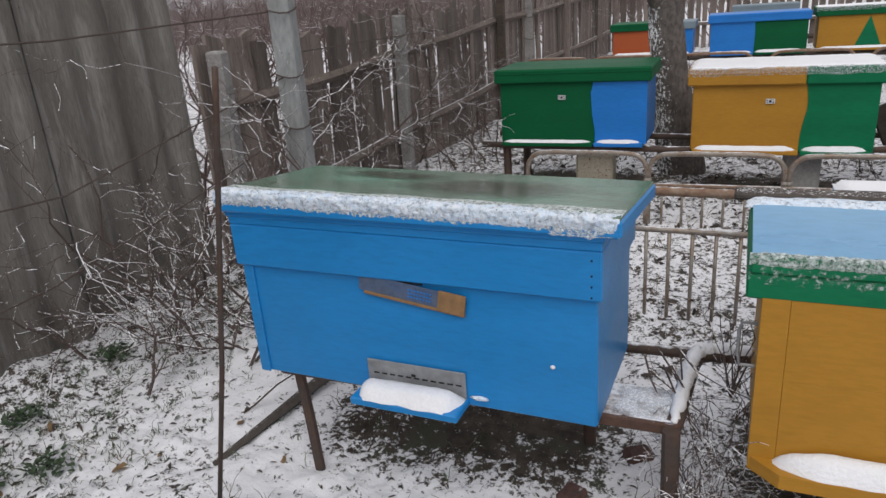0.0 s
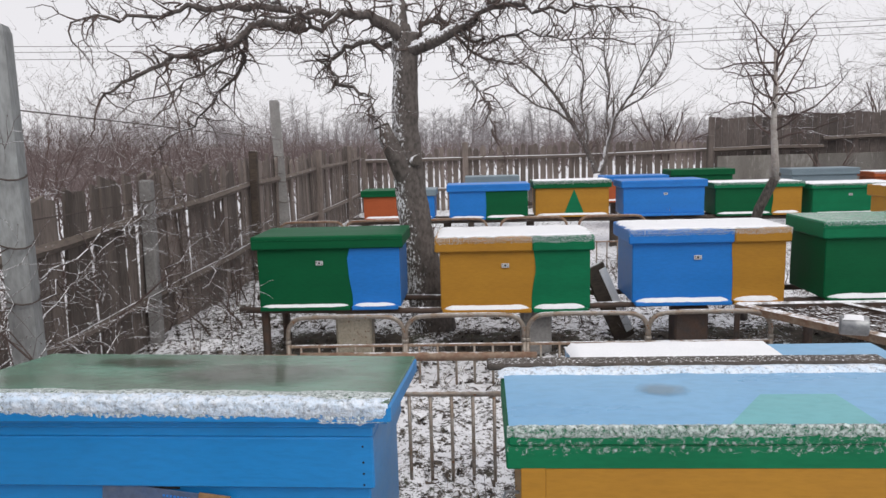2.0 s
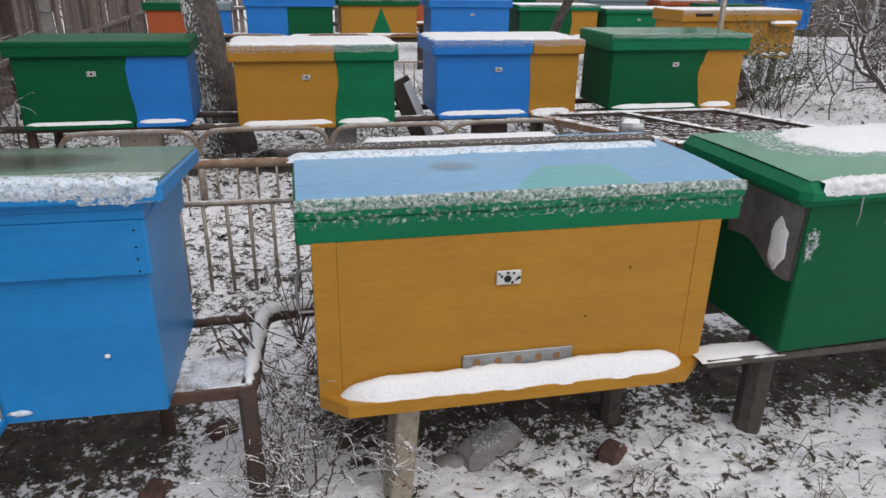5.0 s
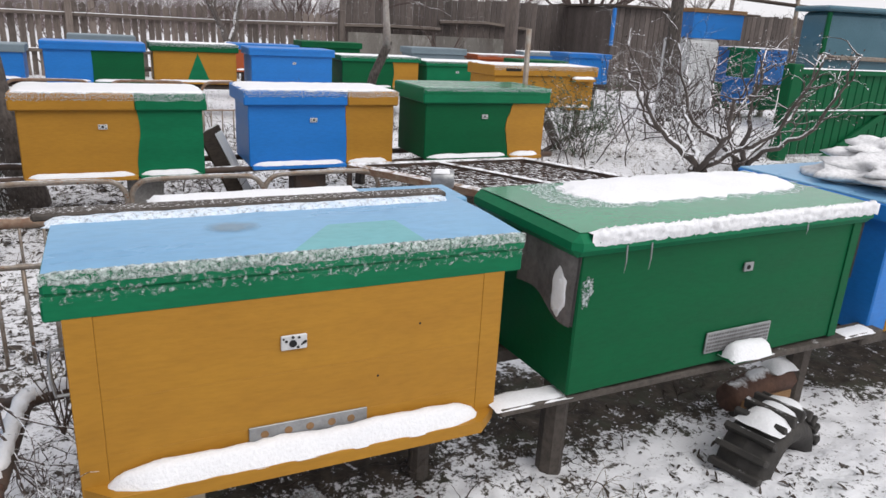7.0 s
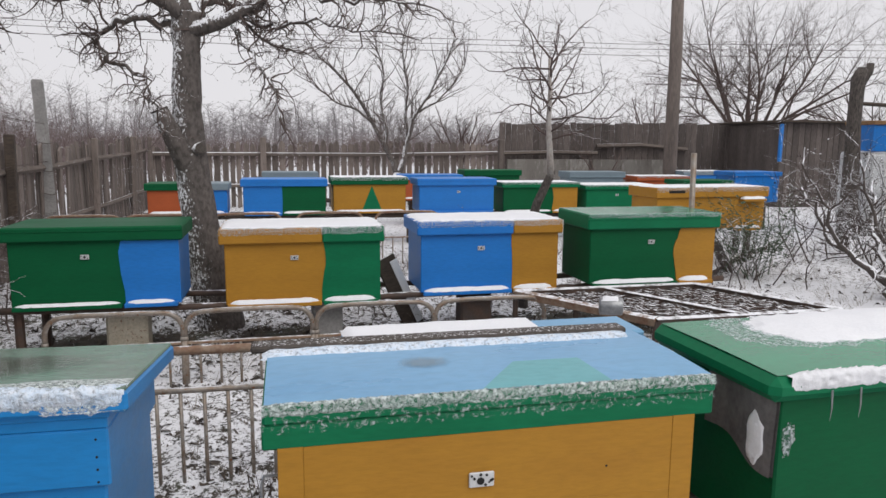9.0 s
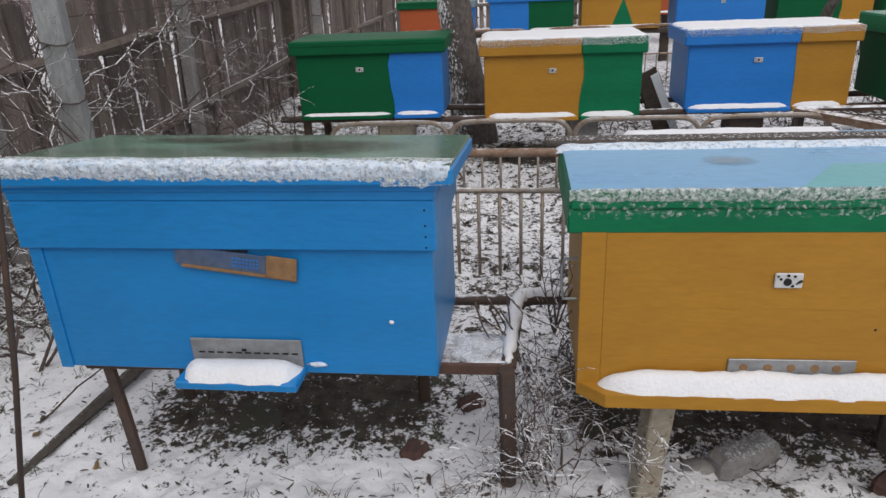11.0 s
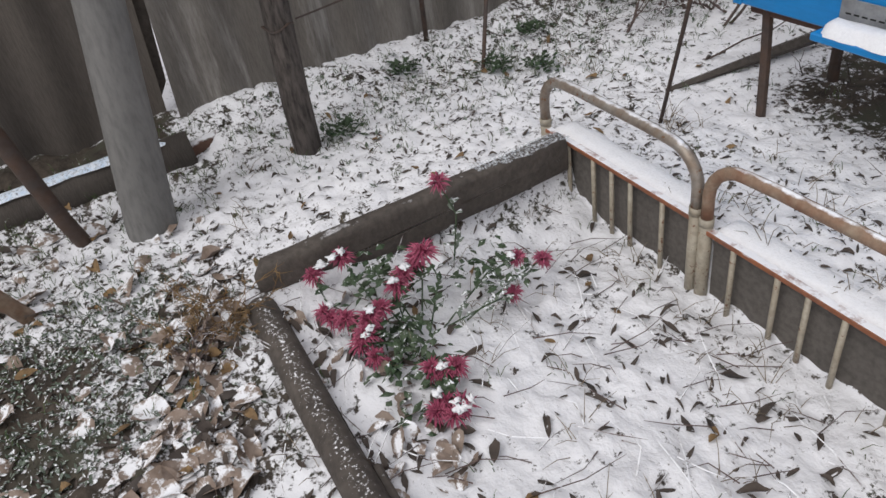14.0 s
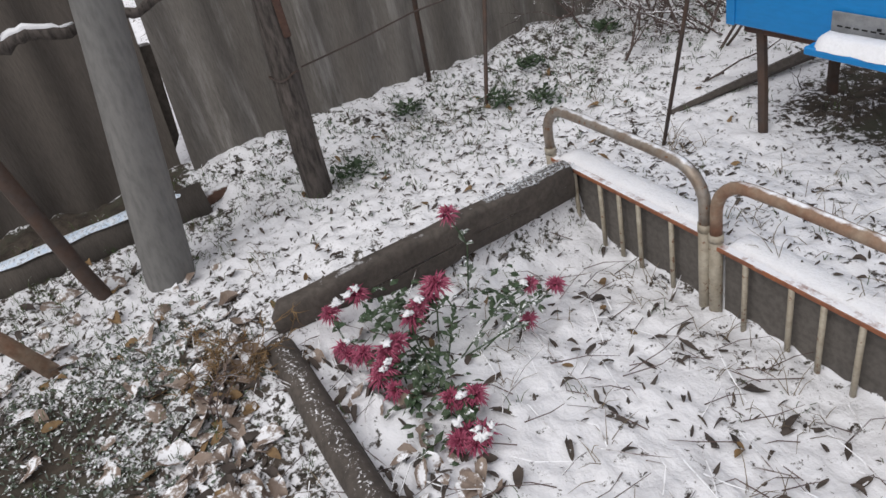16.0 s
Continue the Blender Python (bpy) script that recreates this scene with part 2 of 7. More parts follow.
TWIG = mat("twig_bark", (0.085, 0.066, 0.06), second=(0.11, 0.08, 0.07), scale=6, rough=0.9, bump=0.0, snow=0.13)
TWIGS = mat("snow_lined_twig", (0.1, 0.08, 0.072), second=(0.07, 0.055, 0.05), scale=6, rough=0.9, bump=0.0, snow=0.5)
TWIGL = mat("snow_topped_limb", (0.13, 0.11, 0.1), second=(0.07, 0.058, 0.052), scale=9, rough=0.9, bump=0.5, fine=50, snow=0.56, flake=40.0, crisp=1.8)
TWIGB = mat("snow_beaded_cane", (0.08, 0.063, 0.057), second=(0.11, 0.08, 0.07), scale=6, rough=0.9, bump=0.0, snow=0.32, flake=70.0, crisp=2.6)
TWIGR = mat("red_brown_twig", (0.15, 0.1, 0.088), second=(0.095, 0.07, 0.065), scale=6, rough=0.9, bump=0.0, snow=0.2)
# The haze of distance is painted in: both base colours are paled and greyed.
FARTREE = mat("hazed_far_bark", (0.27, 0.252, 0.257), second=(0.21, 0.195, 0.2), scale=1, rough=1.0, bump=0.0, wash=0.02)
FARBUSH = mat("hazed_far_scrub", (0.215, 0.17, 0.168), second=(0.155, 0.12, 0.118), scale=0.6, rough=1.0, bump=0.0, wash=0.02)
PEELED = mat("pale_peeled_bark", (0.5, 0.47, 0.45), second=(0.3, 0.25, 0.22), amount=0.8, scale=14, rough=0.9, bump=0.4, snow=0.1)
LEAFD = mat("dead_leaf", (0.085, 0.066, 0.054), second=(0.04, 0.034, 0.032), amount=1.0, scale=9, rough=0.8, bump=0.2, snow=-0.32, flake=45.0, crisp=2.4)
LEAFT = mat("tan_leaf", (0.25, 0.16, 0.075), second=(0.12, 0.075, 0.04), amount=1.0, scale=30, rough=0.8, bump=0.3, snow=-0.25, flake=40.0, crisp=2.0)
LEAFS = mat("snowy_leaf", (0.3, 0.24, 0.2), second=(0.15, 0.1, 0.07), amount=1.0, scale=22, rough=0.8, snow=0.08, flake=26.0, crisp=1.9)
GRASS = mat("frosted_grass", (0.05, 0.1, 0.03), second=(0.12, 0.12, 0.06), amount=1.0, scale=3, rough=0.8, bump=0.0, snow=0.2, flake=40.0, crisp=1.5)
STRAW = mat("dry_straw", (0.22, 0.18, 0.125), second=(0.13, 0.1, 0.07), amount=1.0, scale=3, rough=0.9, bump=0.0)
HERB = mat("green_leaf", (0.03, 0.062, 0.026), second=(0.07, 0.095, 0.055), amount=0.9, scale=18, rough=0.7, bump=0.1, snow=-0.12, flake=60.0, crisp=2.2)
HERBS = mat("frosted_small_leaf", (0.075, 0.105, 0.065), second=(0.17, 0.2, 0.17), amount=0.9, scale=18, rough=0.7, bump=0.1, snow=0.06, flake=70.0, crisp=2.0)
PETAL = mat("magenta_petal", (0.42, 0.095, 0.165), second=(0.22, 0.03, 0.075), amount=1.0, scale=45, rough=0.6, bump=0.0, snow=-0.08, flake=48.0, crisp=2.4)
RUBBER = mat("tyre_rubber", (0.022, 0.022, 0.023), second=(0.05, 0.046, 0.042), scale=9, rough=0.8, bump=0.4, snow=-0.06)
FILM = mat("blue_green_sheet", (0.05, 0.13, 0.17), second=(0.08, 0.17, 0.22), scale=2, rough=0.3, bump=0.1)
PALESTONE = mat("pale_limestone", (0.42, 0.37, 0.3), second=(0.3, 0.25, 0.2), amount=0.8, scale=20, rough=0.95, bump=0.6, snow=-0.1)
BRICK = mat("old_brick", (0.13, 0.07, 0.055), second=(0.08, 0.045, 0.04), scale=14, rough=0.95, bump=0.6, snow=-0.08)
BAG = mat("snowy_white_sack", (0.84, 0.845, 0.86), second=(0.68, 0.68, 0.7), amount=0.7, scale=6, rough=0.7, bump=0.5)
WIRE = mat("rusty_wire", (0.09, 0.065, 0.055), rough=0.7, bump=0.0, snow=-0.1)


# ---- mesh building ----
class Mesh:
    def __init__(self):
        self.v, self.f = [], []

    def add(self, vs, fs):
        k = len(self.v)
        self.v += [tuple(p) for p in vs]
        self.f += [tuple(i + k for i in q) for q in fs]
        return self

    def box(self, x0, y0, z0, x1, y1, z1, b=0.004, m=None):
        """A box with chamfered edges, turned by the matrix m if given."""
        lo, hi = (min(x0, x1), min(y0, y1), min(z0, z1)), (max(x0, x1), max(y0, y1), max(z0, z1))
        b = min(b, *[(h - q) * 0.35 for q, h in zip(lo, hi)])
        vs, idx = [], {}
        for sx in (0, 1):
            for sy in (0, 1):
                for sz in (0, 1):
                    c = [(lo, hi)[s][i] for i, s in enumerate((sx, sy, sz))]
                    inn = [(lo[i] + b, hi[i] - b)[s] for i, s in enumerate((sx, sy, sz))]
                    for a in range(3):
                        p = list(inn)
                        p[a] = c[a]
                        idx[(sx, sy, sz, a)] = len(vs)
                        vs.append(p)
        fs = []
        for a in range(3):
            u, w = (a + 1) % 3, (a + 2) % 3
            for s in (0, 1):
                q = []
                for i, j in ((0, 0), (1, 0), (1, 1), (0, 1)):
                    k = [0, 0, 0]
                    k[a], k[u], k[w] = s, i, j
                    q.append(idx[(*k, a)])
                fs.append(q if s else q[::-1])
            for i in (0, 1):
                for j in (0, 1):
                    k0, k1 = [0, 0, 0], [0, 0, 0]
                    k0[a], k1[a] = 0, 1
                    k0[u] = k1[u] = i
                    k0[w] = k1[w] = j
                    q = [idx[(*k0, u)], idx[(*k1, u)], idx[(*k1, w)], idx[(*k0, w)]]
                    fs.append(q if i == j else q[::-1])
        for sx in (0, 1):
            for sy in (0, 1):
                for sz in (0, 1):
                    q = [idx[(sx, sy, sz, a)] for a in range(3)]
                    fs.append(q if (sx + sy + sz) % 2 else q[::-1])
        if m is not None:
            vs = [m @ Vector(p) for p in vs]
        return self.add(vs, fs)

    def tube(self, pts, r, sides=8, cap=True):
        """A tube along pts; r is one radius or one for each point."""
        pts = [Vector(p) for p in pts]
        rs = r if isinstance(r, (list, tuple)) else [r] * len(pts)
        ref, vs = Vector((0.31, 0.53, 0.79)), []
        for i, p in enumerate(pts):
            d = (pts[min(i + 1, len(pts) - 1)] - pts[max(i - 1, 0)])
            d = d.normalized() if d.length > 1e-9 else Vector((0, 0, 1))
            u = ref - d * ref.dot(d)
            if u.length < 1e-3:
                u = d.orthogonal()
            u.normalize()
            ref = u
            w = d.cross(u)
            for k in range(sides):
                a = 2 * math.pi * k / sides
                vs.append(p + (u * math.cos(a) + w * math.sin(a)) * rs[i])
        fs = [(i * sides + k, i * sides + (k + 1) % sides, (i + 1) * sides + (k + 1) % sides, (i + 1) * sides + k)
              for i in range(len(pts) - 1) for k in range(sides)]
        if cap:
            fs += [tuple(range(sides))[::-1], tuple((len(pts) - 1) * sides + k for k in range(sides))]
        return self.add(vs, fs)

    def sheet(self, fn, nu, nv):
        """A grid of points fn(u, v) with u, v in 0..1."""
        vs = [fn(i / nu, j / nv) for j in range(nv + 1) for i in range(nu + 1)]
        w = nu + 1
        return self.add(vs, [(j * w + i, j * w + i + 1, (j + 1) * w + i + 1, (j + 1) * w + i) for j in range(nv) for i in range(nu)])

    def blob(self, c, r, seed=0, rough=0.2, nu=12, nv=7):
        """An uneven rounded lump."""
        def fn(u, v):
            a, b = 2 * math.pi * u, math.pi * (v - 0.5)
            d = Vector((math.cos(a) * math.cos(b), math.sin(a) * math.cos(b), math.sin(b)))
            k = 1 + rough * noise.noise(d * 1.7 + Vector((seed * 3.1, seed, 0)))
            return (c[0] + d.x * r[0] * k, c[1] + d.y * r[1] * k, c[2] + d.z * r[2] * k)
        return self.sheet(fn, nu, nv)

    def data(self, name, smooth=False):
        me = bpy.data.meshes.new(name)
        me.from_pydata(self.v, [], self.f)
        if smooth:
            me.polygons.foreach_set("use_smooth", [True] * len(me.polygons))
        return me


def part(name, mesh, material, parent=None, label="", smooth=False):
    """Links a mesh as one object, under its thing if one is given."""
    me = mesh.data(name, smooth)
    me.materials.append(material)
    ob = new(name, me)
    if parent is not None:
        ob.parent = parent
    if label:
        tagged(ob, label)
    return ob


def thing(name, at, label, category, group="", kind="", rz=0.0):
    ob = new(name)
    ob.matrix_world = pose(*at, 0, 0, rz)
    ob.empty_display_size = 0.1
    return tagged(ob, label, category, group, kind)


def fuzz(x, y=0.0, z=0.0):
    return noise.noise(Vector((x, y, z)))


def snow_pad(x0, y0, x1, y1, z, h, seed=0.0, wob=0.012, lean=0.0, rim=0.25, ends=0.0):
    """A lumpy layer of snow on a level face, with an uneven edge."""
    m = Mesh()
    nu, nv = max(8, int((x1 - x0) / 0.018)), max(5, int((y1 - y0) / 0.018))
    nu, nv = min(nu, 70), min(nv, 34)

    def fn(u, v):
        x, y = x0 + (x1 - x0) * u, y0 + (y1 - y0) * v
        r = max(1e-4, rim * min(x1 - x0, y1 - y0))
        ax, ay = max(0.0, 1 - min(u, 1 - u) * (x1 - x0) / r), max(0.0, 1 - min(v, 1 - v) * (y1 - y0) / r)
        k = max(0.0, 1 - math.hypot(ax, ay))
        k = math.sqrt(max(0.0, 1 - (1 - k) ** 2))
        edge = 1 - k
        if ends:
            f = min(1.0, min(u, 1 - u) * (x1 - x0) / ends)
            k *= math.sqrt(f)
            y = y1 - (y1 - y) * (0.35 + 0.65 * math.sqrt(f))
        x += wob * fuzz(x * 22, y * 22, seed) * (0.4 + edge)
        y += wob * fuzz(x * 22, y * 22, seed + 9) * (0.4 + edge)
        t = h * k * (0.88 + 0.15 * fuzz(x * 9, y * 9, seed) + 0.1 * fuzz(x * 40, y * 40, seed))
        return (x, y, z - 0.002 + max(0, t) + lean * v)
    return m.sheet(fn, nu, nv)


def frost_edge(x0, x1, y, z, top, drop, thick, seed=0.0):
    """Clotted snow along the front upper edge of a lid: a strip on top that hangs over the front."""
    m = Mesh()
    n = int((x1 - x0) / 0.006)
    rows = 12

    def fn(u, v):
        x = x0 + (x1 - x0) * u
        wv = 0.88 + 0.16 * fuzz(x * 6, seed) + 0.14 * fuzz(x * 40, seed) + 0.1 * fuzz(x * 120, seed)
        wt = 0.75 + 0.6 * fuzz(x * 5, seed + 4)
        s = v * 2 - 1
        ends = min(1.0, min(u, 1 - u) * (x1 - x0) / 0.03)
        k = (1 - abs(s) ** 3) * ends
        t = thick * k * (0.7 + 0.3 * fuzz(x * 18, s * 2, seed) + 0.5 * fuzz(x * 60, s * 5, seed) + 0.8 * fuzz(x * 150, s * 10, seed + 2))
        t = max(-0.001, t)
        if s < 0:
            return (x, y + top * wt * (-s) - t * 0.3, z - 0.001 + t)
        return (x, y + 0.001 - t, z - drop * wv * s + t * 0.35 * (1 - s))
    return m.sheet(fn, n, rows)


# ---- ground ----
HIVE_BEDS = [(-1.25, -0.25, 1.46, 2.05), (0.0, 1.1, 1.5, 2.05), (1.15, 2.5, 1.5, 2.0), (2.55, 3.6, 1.35, 2.0),
             (-1.5, -0.4, 4.4, 5.0), (-0.3, 0.75, 4.4, 5.0), (0.9, 2.0, 4.4, 5.0), (2.0, 3.1, 4.3, 5.0)]


def step(a, b, x):
    t = min(1.0, max(0.0, (x - a) / (b - a)))
    return t * t * (3 - 2 * t)


def ground_z(x, y):
    z = 0.018 * fuzz(x * 1.3, y * 1.3) + 0.012 * fuzz(x * 5, y * 5, 3) + 0.017 * fuzz(x * 13, y * 13, 5)
    if -2.6 < x < 1.4 and y < 1.6:
        z += 0.011 * fuzz(x * 27, y * 27, 6) + 0.005 * fuzz(x * 52, y * 52, 9)
    inside = step(-1.34, -1.28, x) * step(0.887, 0.872, y)
    z -= 0.175 * inside * step(-0.3, 0.85, y) - 0.03 * inside * step(-1.12, -1.27, x)
    z += 0.035 * step(-1.6, -1.3, x) * step(0.872, 0.887, y) * step(1.5, 1.0, y)
    z += 0.1 * step(-2.15, -2.5, x) * step(3.2, 2.0, y) * (0.8 + 0.6 * fuzz(y * 3, 7))
    if y > 2.2:
        z += 0.016 * fuzz(x * 8, y * 8, 11) * step(2.2, 2.6, y)
    return z * step(60, 25, abs(x) + abs(y) * 0.5)


def snow_cover(x, y):
    """How much of the ground the snow covers: least under the hives, half on the dug soil between the rows."""
    c = 0.675 + 0.1 * fuzz(x * 0.9, y * 0.9, 2) + 0.06 * fuzz(x * 3, y * 3, 8)
    for x0, x1, y0, y1 in HIVE_BEDS:
        q = step(x0 - 0.1, x0 + 0.2, x) * step(x1 + 0.1, x1 - 0.2, x) * step(y0 - 0.05, y0 + 0.25, y) * step(y1 + 0.25, y1 - 0.1, y)
        c -= (0.32 if y < 3 and 0 <= x < 1.12 else 0.36 if y < 3 else 0.3) * q
    c -= 0.08 * step(2.1, 2.5, y) * step(10, 7, y) * step(3.4, 2.4, x)
    c -= (0.04 + 0.11 * step(-1.65, -1.35, x)) * step(-0.12, -0.3, y) * step(-0.5, -0.8, x) * step(-2.6, -2.3, x)
    c -= 0.18 * step(-0.58, -0.8, y) * step(-1.6, -1.3, x) * step(-0.5, -0.8, x)
    c += 0.07 * step(-1.28, -1.2, x) * step(-0.15, -0.05, y) * step(0.87, 0.85, y)
    c -= 0.05 * step(-1.85, -2.3, x) * step(4, 2.5, y) * step(-2.6, -2.5, x)
    c -= 0.4 * step(-2.16, -2.3, x) * step(-0.1, -0.3, y) * step(-2.6, -2.5, x)
    c -= 0.05 * step(-1.7, -2.2, x) * step(4.2, 5, y) * step(-3.0, -2.5, x)
    return max(0.05, min(1.0, c))


def axis(lo, hi, fine0, fine1, stepf):
    a = list(np.arange(fine0, fine1 + 1e-6, stepf))
    s, p = stepf, fine0
    left, right = [], []
    while p > lo:
        s *= 1.22
        p -= s
        left.append(p)
    s, p = stepf, fine1
    while p < hi:
        s *= 1.18
        p += s
        right.append(p)
    return left[::-1] + a + right


def ground_material():
    m = bpy.data.materials.new("snowy_garden_soil")
    m.use_nodes = True
    n, l = m.node_tree.nodes, m.node_tree.links
    p = n["Principled BSDF"]
    tc = n.new("ShaderNodeTexCoord")
    at = n.new("ShaderNodeAttribute")
    at.attribute_name = "cover"

    def nz(s, d=5.0, r=0.65):
        t = n.new("ShaderNodeTexNoise")
        t.inputs["Scale"].default_value, t.inputs["Detail"].default_value, t.inputs["Roughness"].default_value = s, d, r
        l.new(tc.outputs["Object"], t.inputs["Vector"])
        return t.outputs["Fac"]

    def math2(op, a, b):
        q = n.new("ShaderNodeMath")
        q.operation = op
        for i, v in enumerate((a, b)):
            if isinstance(v, float):
                q.inputs[i].default_value = v
            else:
                l.new(v, q.inputs[i])
        return q.outputs[0]

    def rng(s, a, b, c=0.0, d=1.0):
        r = n.new("ShaderNodeMapRange")
        for k, v in zip(("From Min", "From Max", "To Min", "To Max"), (a, b, c, d)):
            r.inputs[k].default_value = v
        l.new(s, r.inputs["Value"])
        return r.outputs[0]

    def mix(f, a, b):
        x = n.new("ShaderNodeMix")
        x.data_type = "RGBA"
        l.new(f, x.inputs["Factor"])
        for k, v in (("A", a), ("B", b)):
            if isinstance(v, tuple):
                x.inputs[k].default_value = (*v, 1)
            else:
                l.new(v, x.inputs[k])
        return x.outputs["Result"]

    clods = math2("ADD", math2("MULTIPLY", nz(26.0), 0.55), math2("MULTIPLY", nz(9.0, 3.0), 0.3))
    clods = math2("ADD", clods, math2("SUBTRACT", math2("MULTIPLY", nz(75.0, 4.0, 0.7), 0.52), 0.185))
    fac = rng(math2("ADD", clods, rng(at.outputs["Fac"], 0.0, 1.0, -0.3, 0.25)), 0.465, 0.53)
    soil = mix(rng(nz(14.0), 0.35, 0.65), (0.028, 0.024, 0.02), (0.085, 0.069, 0.055))
    soil = mix(rng(nz(5.0), 0.5, 0.62), soil, (0.06, 0.06, 0.044))
    white = mix(rng(nz(3.0), 0.3, 0.7), (0.7, 0.705, 0.735), (0.78, 0.785, 0.81))
    l.new(mix(fac, soil, white), p.inputs["Base Color"])
    p.inputs["Roughness"].default_value = 0.85
    p.inputs["Specular IOR Level"].default_value = 0.2
    b = n.new("ShaderNodeBump")
    b.inputs["Strength"].default_value, b.inputs["Distance"].default_value = 0.6, 0.012
    l.new(math2("ADD", nz(40.0, 3.0, 0.5), math2("MULTIPLY", nz(120.0, 2.0), 0.15)), b.inputs["Height"])
    l.new(b.outputs[0], p.inputs["Normal"])
    return m


def build_ground():
    xs = sorted(axis(-420, 420, -2.9, 3.4, 0.03) + list(np.arange(-2.585, 1.2, 0.03)))
    ys = sorted(axis(-300, 480, -1.2, 5.6, 0.03) + list(np.arange(-1.185, 1.5, 0.03)) + [0.874, 0.885])
    vs = [(x, y, ground_z(x, y)) for y in ys for x in xs]
    w = len(xs)
    fs = [(j * w + i, j * w + i + 1, (j + 1) * w + i + 1, (j + 1) * w + i) for j in range(len(ys) - 1) for i in range(w - 1)]
    m = Mesh()
    m.v, m.f = vs, fs
    ob = part("ground", m, ground_material(), None, smooth=True)
    col = ob.data.attributes.new("cover", "FLOAT", "POINT")
    col.data.foreach_set("value", [snow_cover(x, y) for x, y, _ in vs])
    tagged(ob, "garden soil under thin patchy wet snow", "ground", kind="structure")


build_ground()


# ---- left boundary: cement sheets, then a picket fence ----
def slate_wall():
    wall = thing("wall_west", (0, 0, 0), "tall fence of grey weathered corrugated cement sheets", "fence", kind="structure")
    rng = random.Random(4)
    spans = [(-3.4, -2.42, 0.0), (-2.38, -1.4, 0.05), (-1.42, -0.19, -0.1), (-0.152, 0.92, 0.0), (0.9, 1.93, 0.015), (1.9, 2.68, 0.03)]
    shears = {2: (0.05, 0.095), 3: (0.09, 0.04)}
    for k, (a, b, off) in enumerate(spans):
        m = Mesh()
        shear = shears.get(k, (0.01, 0.01))
        top = (1.46 if a > 0.5 else 1.72) + rng.uniform(-0.03, 0.03)
        tilt = rng.uniform(-0.02, 0.02)
        n = 60

        def fn(u, v, s):
            y = a + (b - a) * u
            x = -2.5 + off * 0.6 + 0.013 * math.sin(2 * math.pi * y / 0.2) + 0.012 * fuzz(y * 2.5, v * 1.2, k) + tilt * v + s
            z = -0.1 + (top + 0.1) * v
            return (x, y + z * (shear[0] + (shear[1] - shear[0]) * u), z)
        m.sheet(lambda u, v: fn(u, v, 0.0), n, 6)
        m.sheet(lambda u, v: fn(1 - u, v, -0.008), n, 6)
        m.sheet(lambda u, v: fn(u, 1.0, -0.008 * v), n, 1)
        part("panel", m, SLATEB if k == 2 else SLATE, wall, smooth=True)


slate_wall()
bp = thing("timber_batten", (-2.6, -0.17, 0), "dark batten behind the joint of two wall sheets", "timber")
part("batten", Mesh().tube([(0, -0.06, -0.1), (0, -0.03, 0.12), (0, 0, 0.202), (0, 0.048, 0.564)], [0.012, 0.012, 0.04, 0.04], 4), WOODW, bp)


def picket_fence():
    fence = thing("fence_west", (0, 0, 0), "old grey picket fence of uneven weathered planks", "fence", kind="structure")
    rng = random.Random(11)
    y = 2.72
    while y < 14.6:
        w = rng.uniform(0.085, 0.13)
        h = 1.2 + 0.17 * (y - 3) / 10 + rng.uniform(-0.06, 0.06)
        m = Mesh()
        b = Matrix.Translation((-2.45 + rng.uniform(-0.012, 0.012), y, 0)) @ Euler((rng.gauss(0, 0.022), rng.gauss(0, 0.02), 0)).to_matrix().to_4x4()
        c, top = rng.uniform(-0.025, 0.025), rng.choice((-0.03, -0.028, -0.02, 0.0))
        vs = [(-0.011, 0, -0.06), (0.011, 0, -0.06), (0.011, w, -0.06), (-0.011, w, -0.06),
              (-0.011, 0, h - 0.03 + c), (0.011, 0, h - 0.03 + c), (0.011, w, h - 0.03 - c), (-0.011, w, h - 0.03 - c),
              (-0.011, w * rng.uniform(0.3, 0.7), h + top), (0.011, w * 0.5, h + top)]
        fs = [(3, 2, 1, 0), (0, 1, 5, 4), (2, 3, 7, 6), (1, 2, 6, 9, 5), (3, 0, 4, 8, 7), (4, 5, 9, 8), (6, 7, 8, 9)]
        m.add([b @ Vector(p) for p in vs], fs)
        part("plank", m, WOODG, fence)
        y += w + rng.choice((0.006, 0.012, 0.02, 0.032, 0.045))
    for y0, y1, z0, z1 in ((2.9, 4.9, 0.86, 0.93), (4.9, 7.2, 0.93, 1.02), (7.2, 10.5, 1.02, 1.08), (10.5, 14.6, 1.08, 1.15),
                           (2.9, 4.9, 0.3, 0.33), (4.9, 8.2, 0.33, 0.42), (8.2, 14.6, 0.42, 0.4)):
        m = Mesh()
        m.tube([(-2.415, y0, z0), (-2.405, (y0 + y1) / 2, (z0 + z1) / 2 - 0.015), (-2.415, y1, z1)], 0.036, 5)
        part("rail", m, WOODH, fence)
    for y, h, mt in ((2.82, 1.14, CONC), (4.86, 1.2, CONC), (7.3, 1.38, WOODS), (10.4, 1.36, WOODG), (13.0, 1.4, WOODG), (14.6, 1.4, WOODG)):
        m = Mesh()
        m.box(-0.042, -0.042, -0.15, 0.042, 0.042, h, 0.01, Matrix.Translation((-2.37, y, 0)) @ Euler((0.01, 0.02, 0.1)).to_matrix().to_4x4())
        part("fence_post", m, mt, fence)


picket_fence()


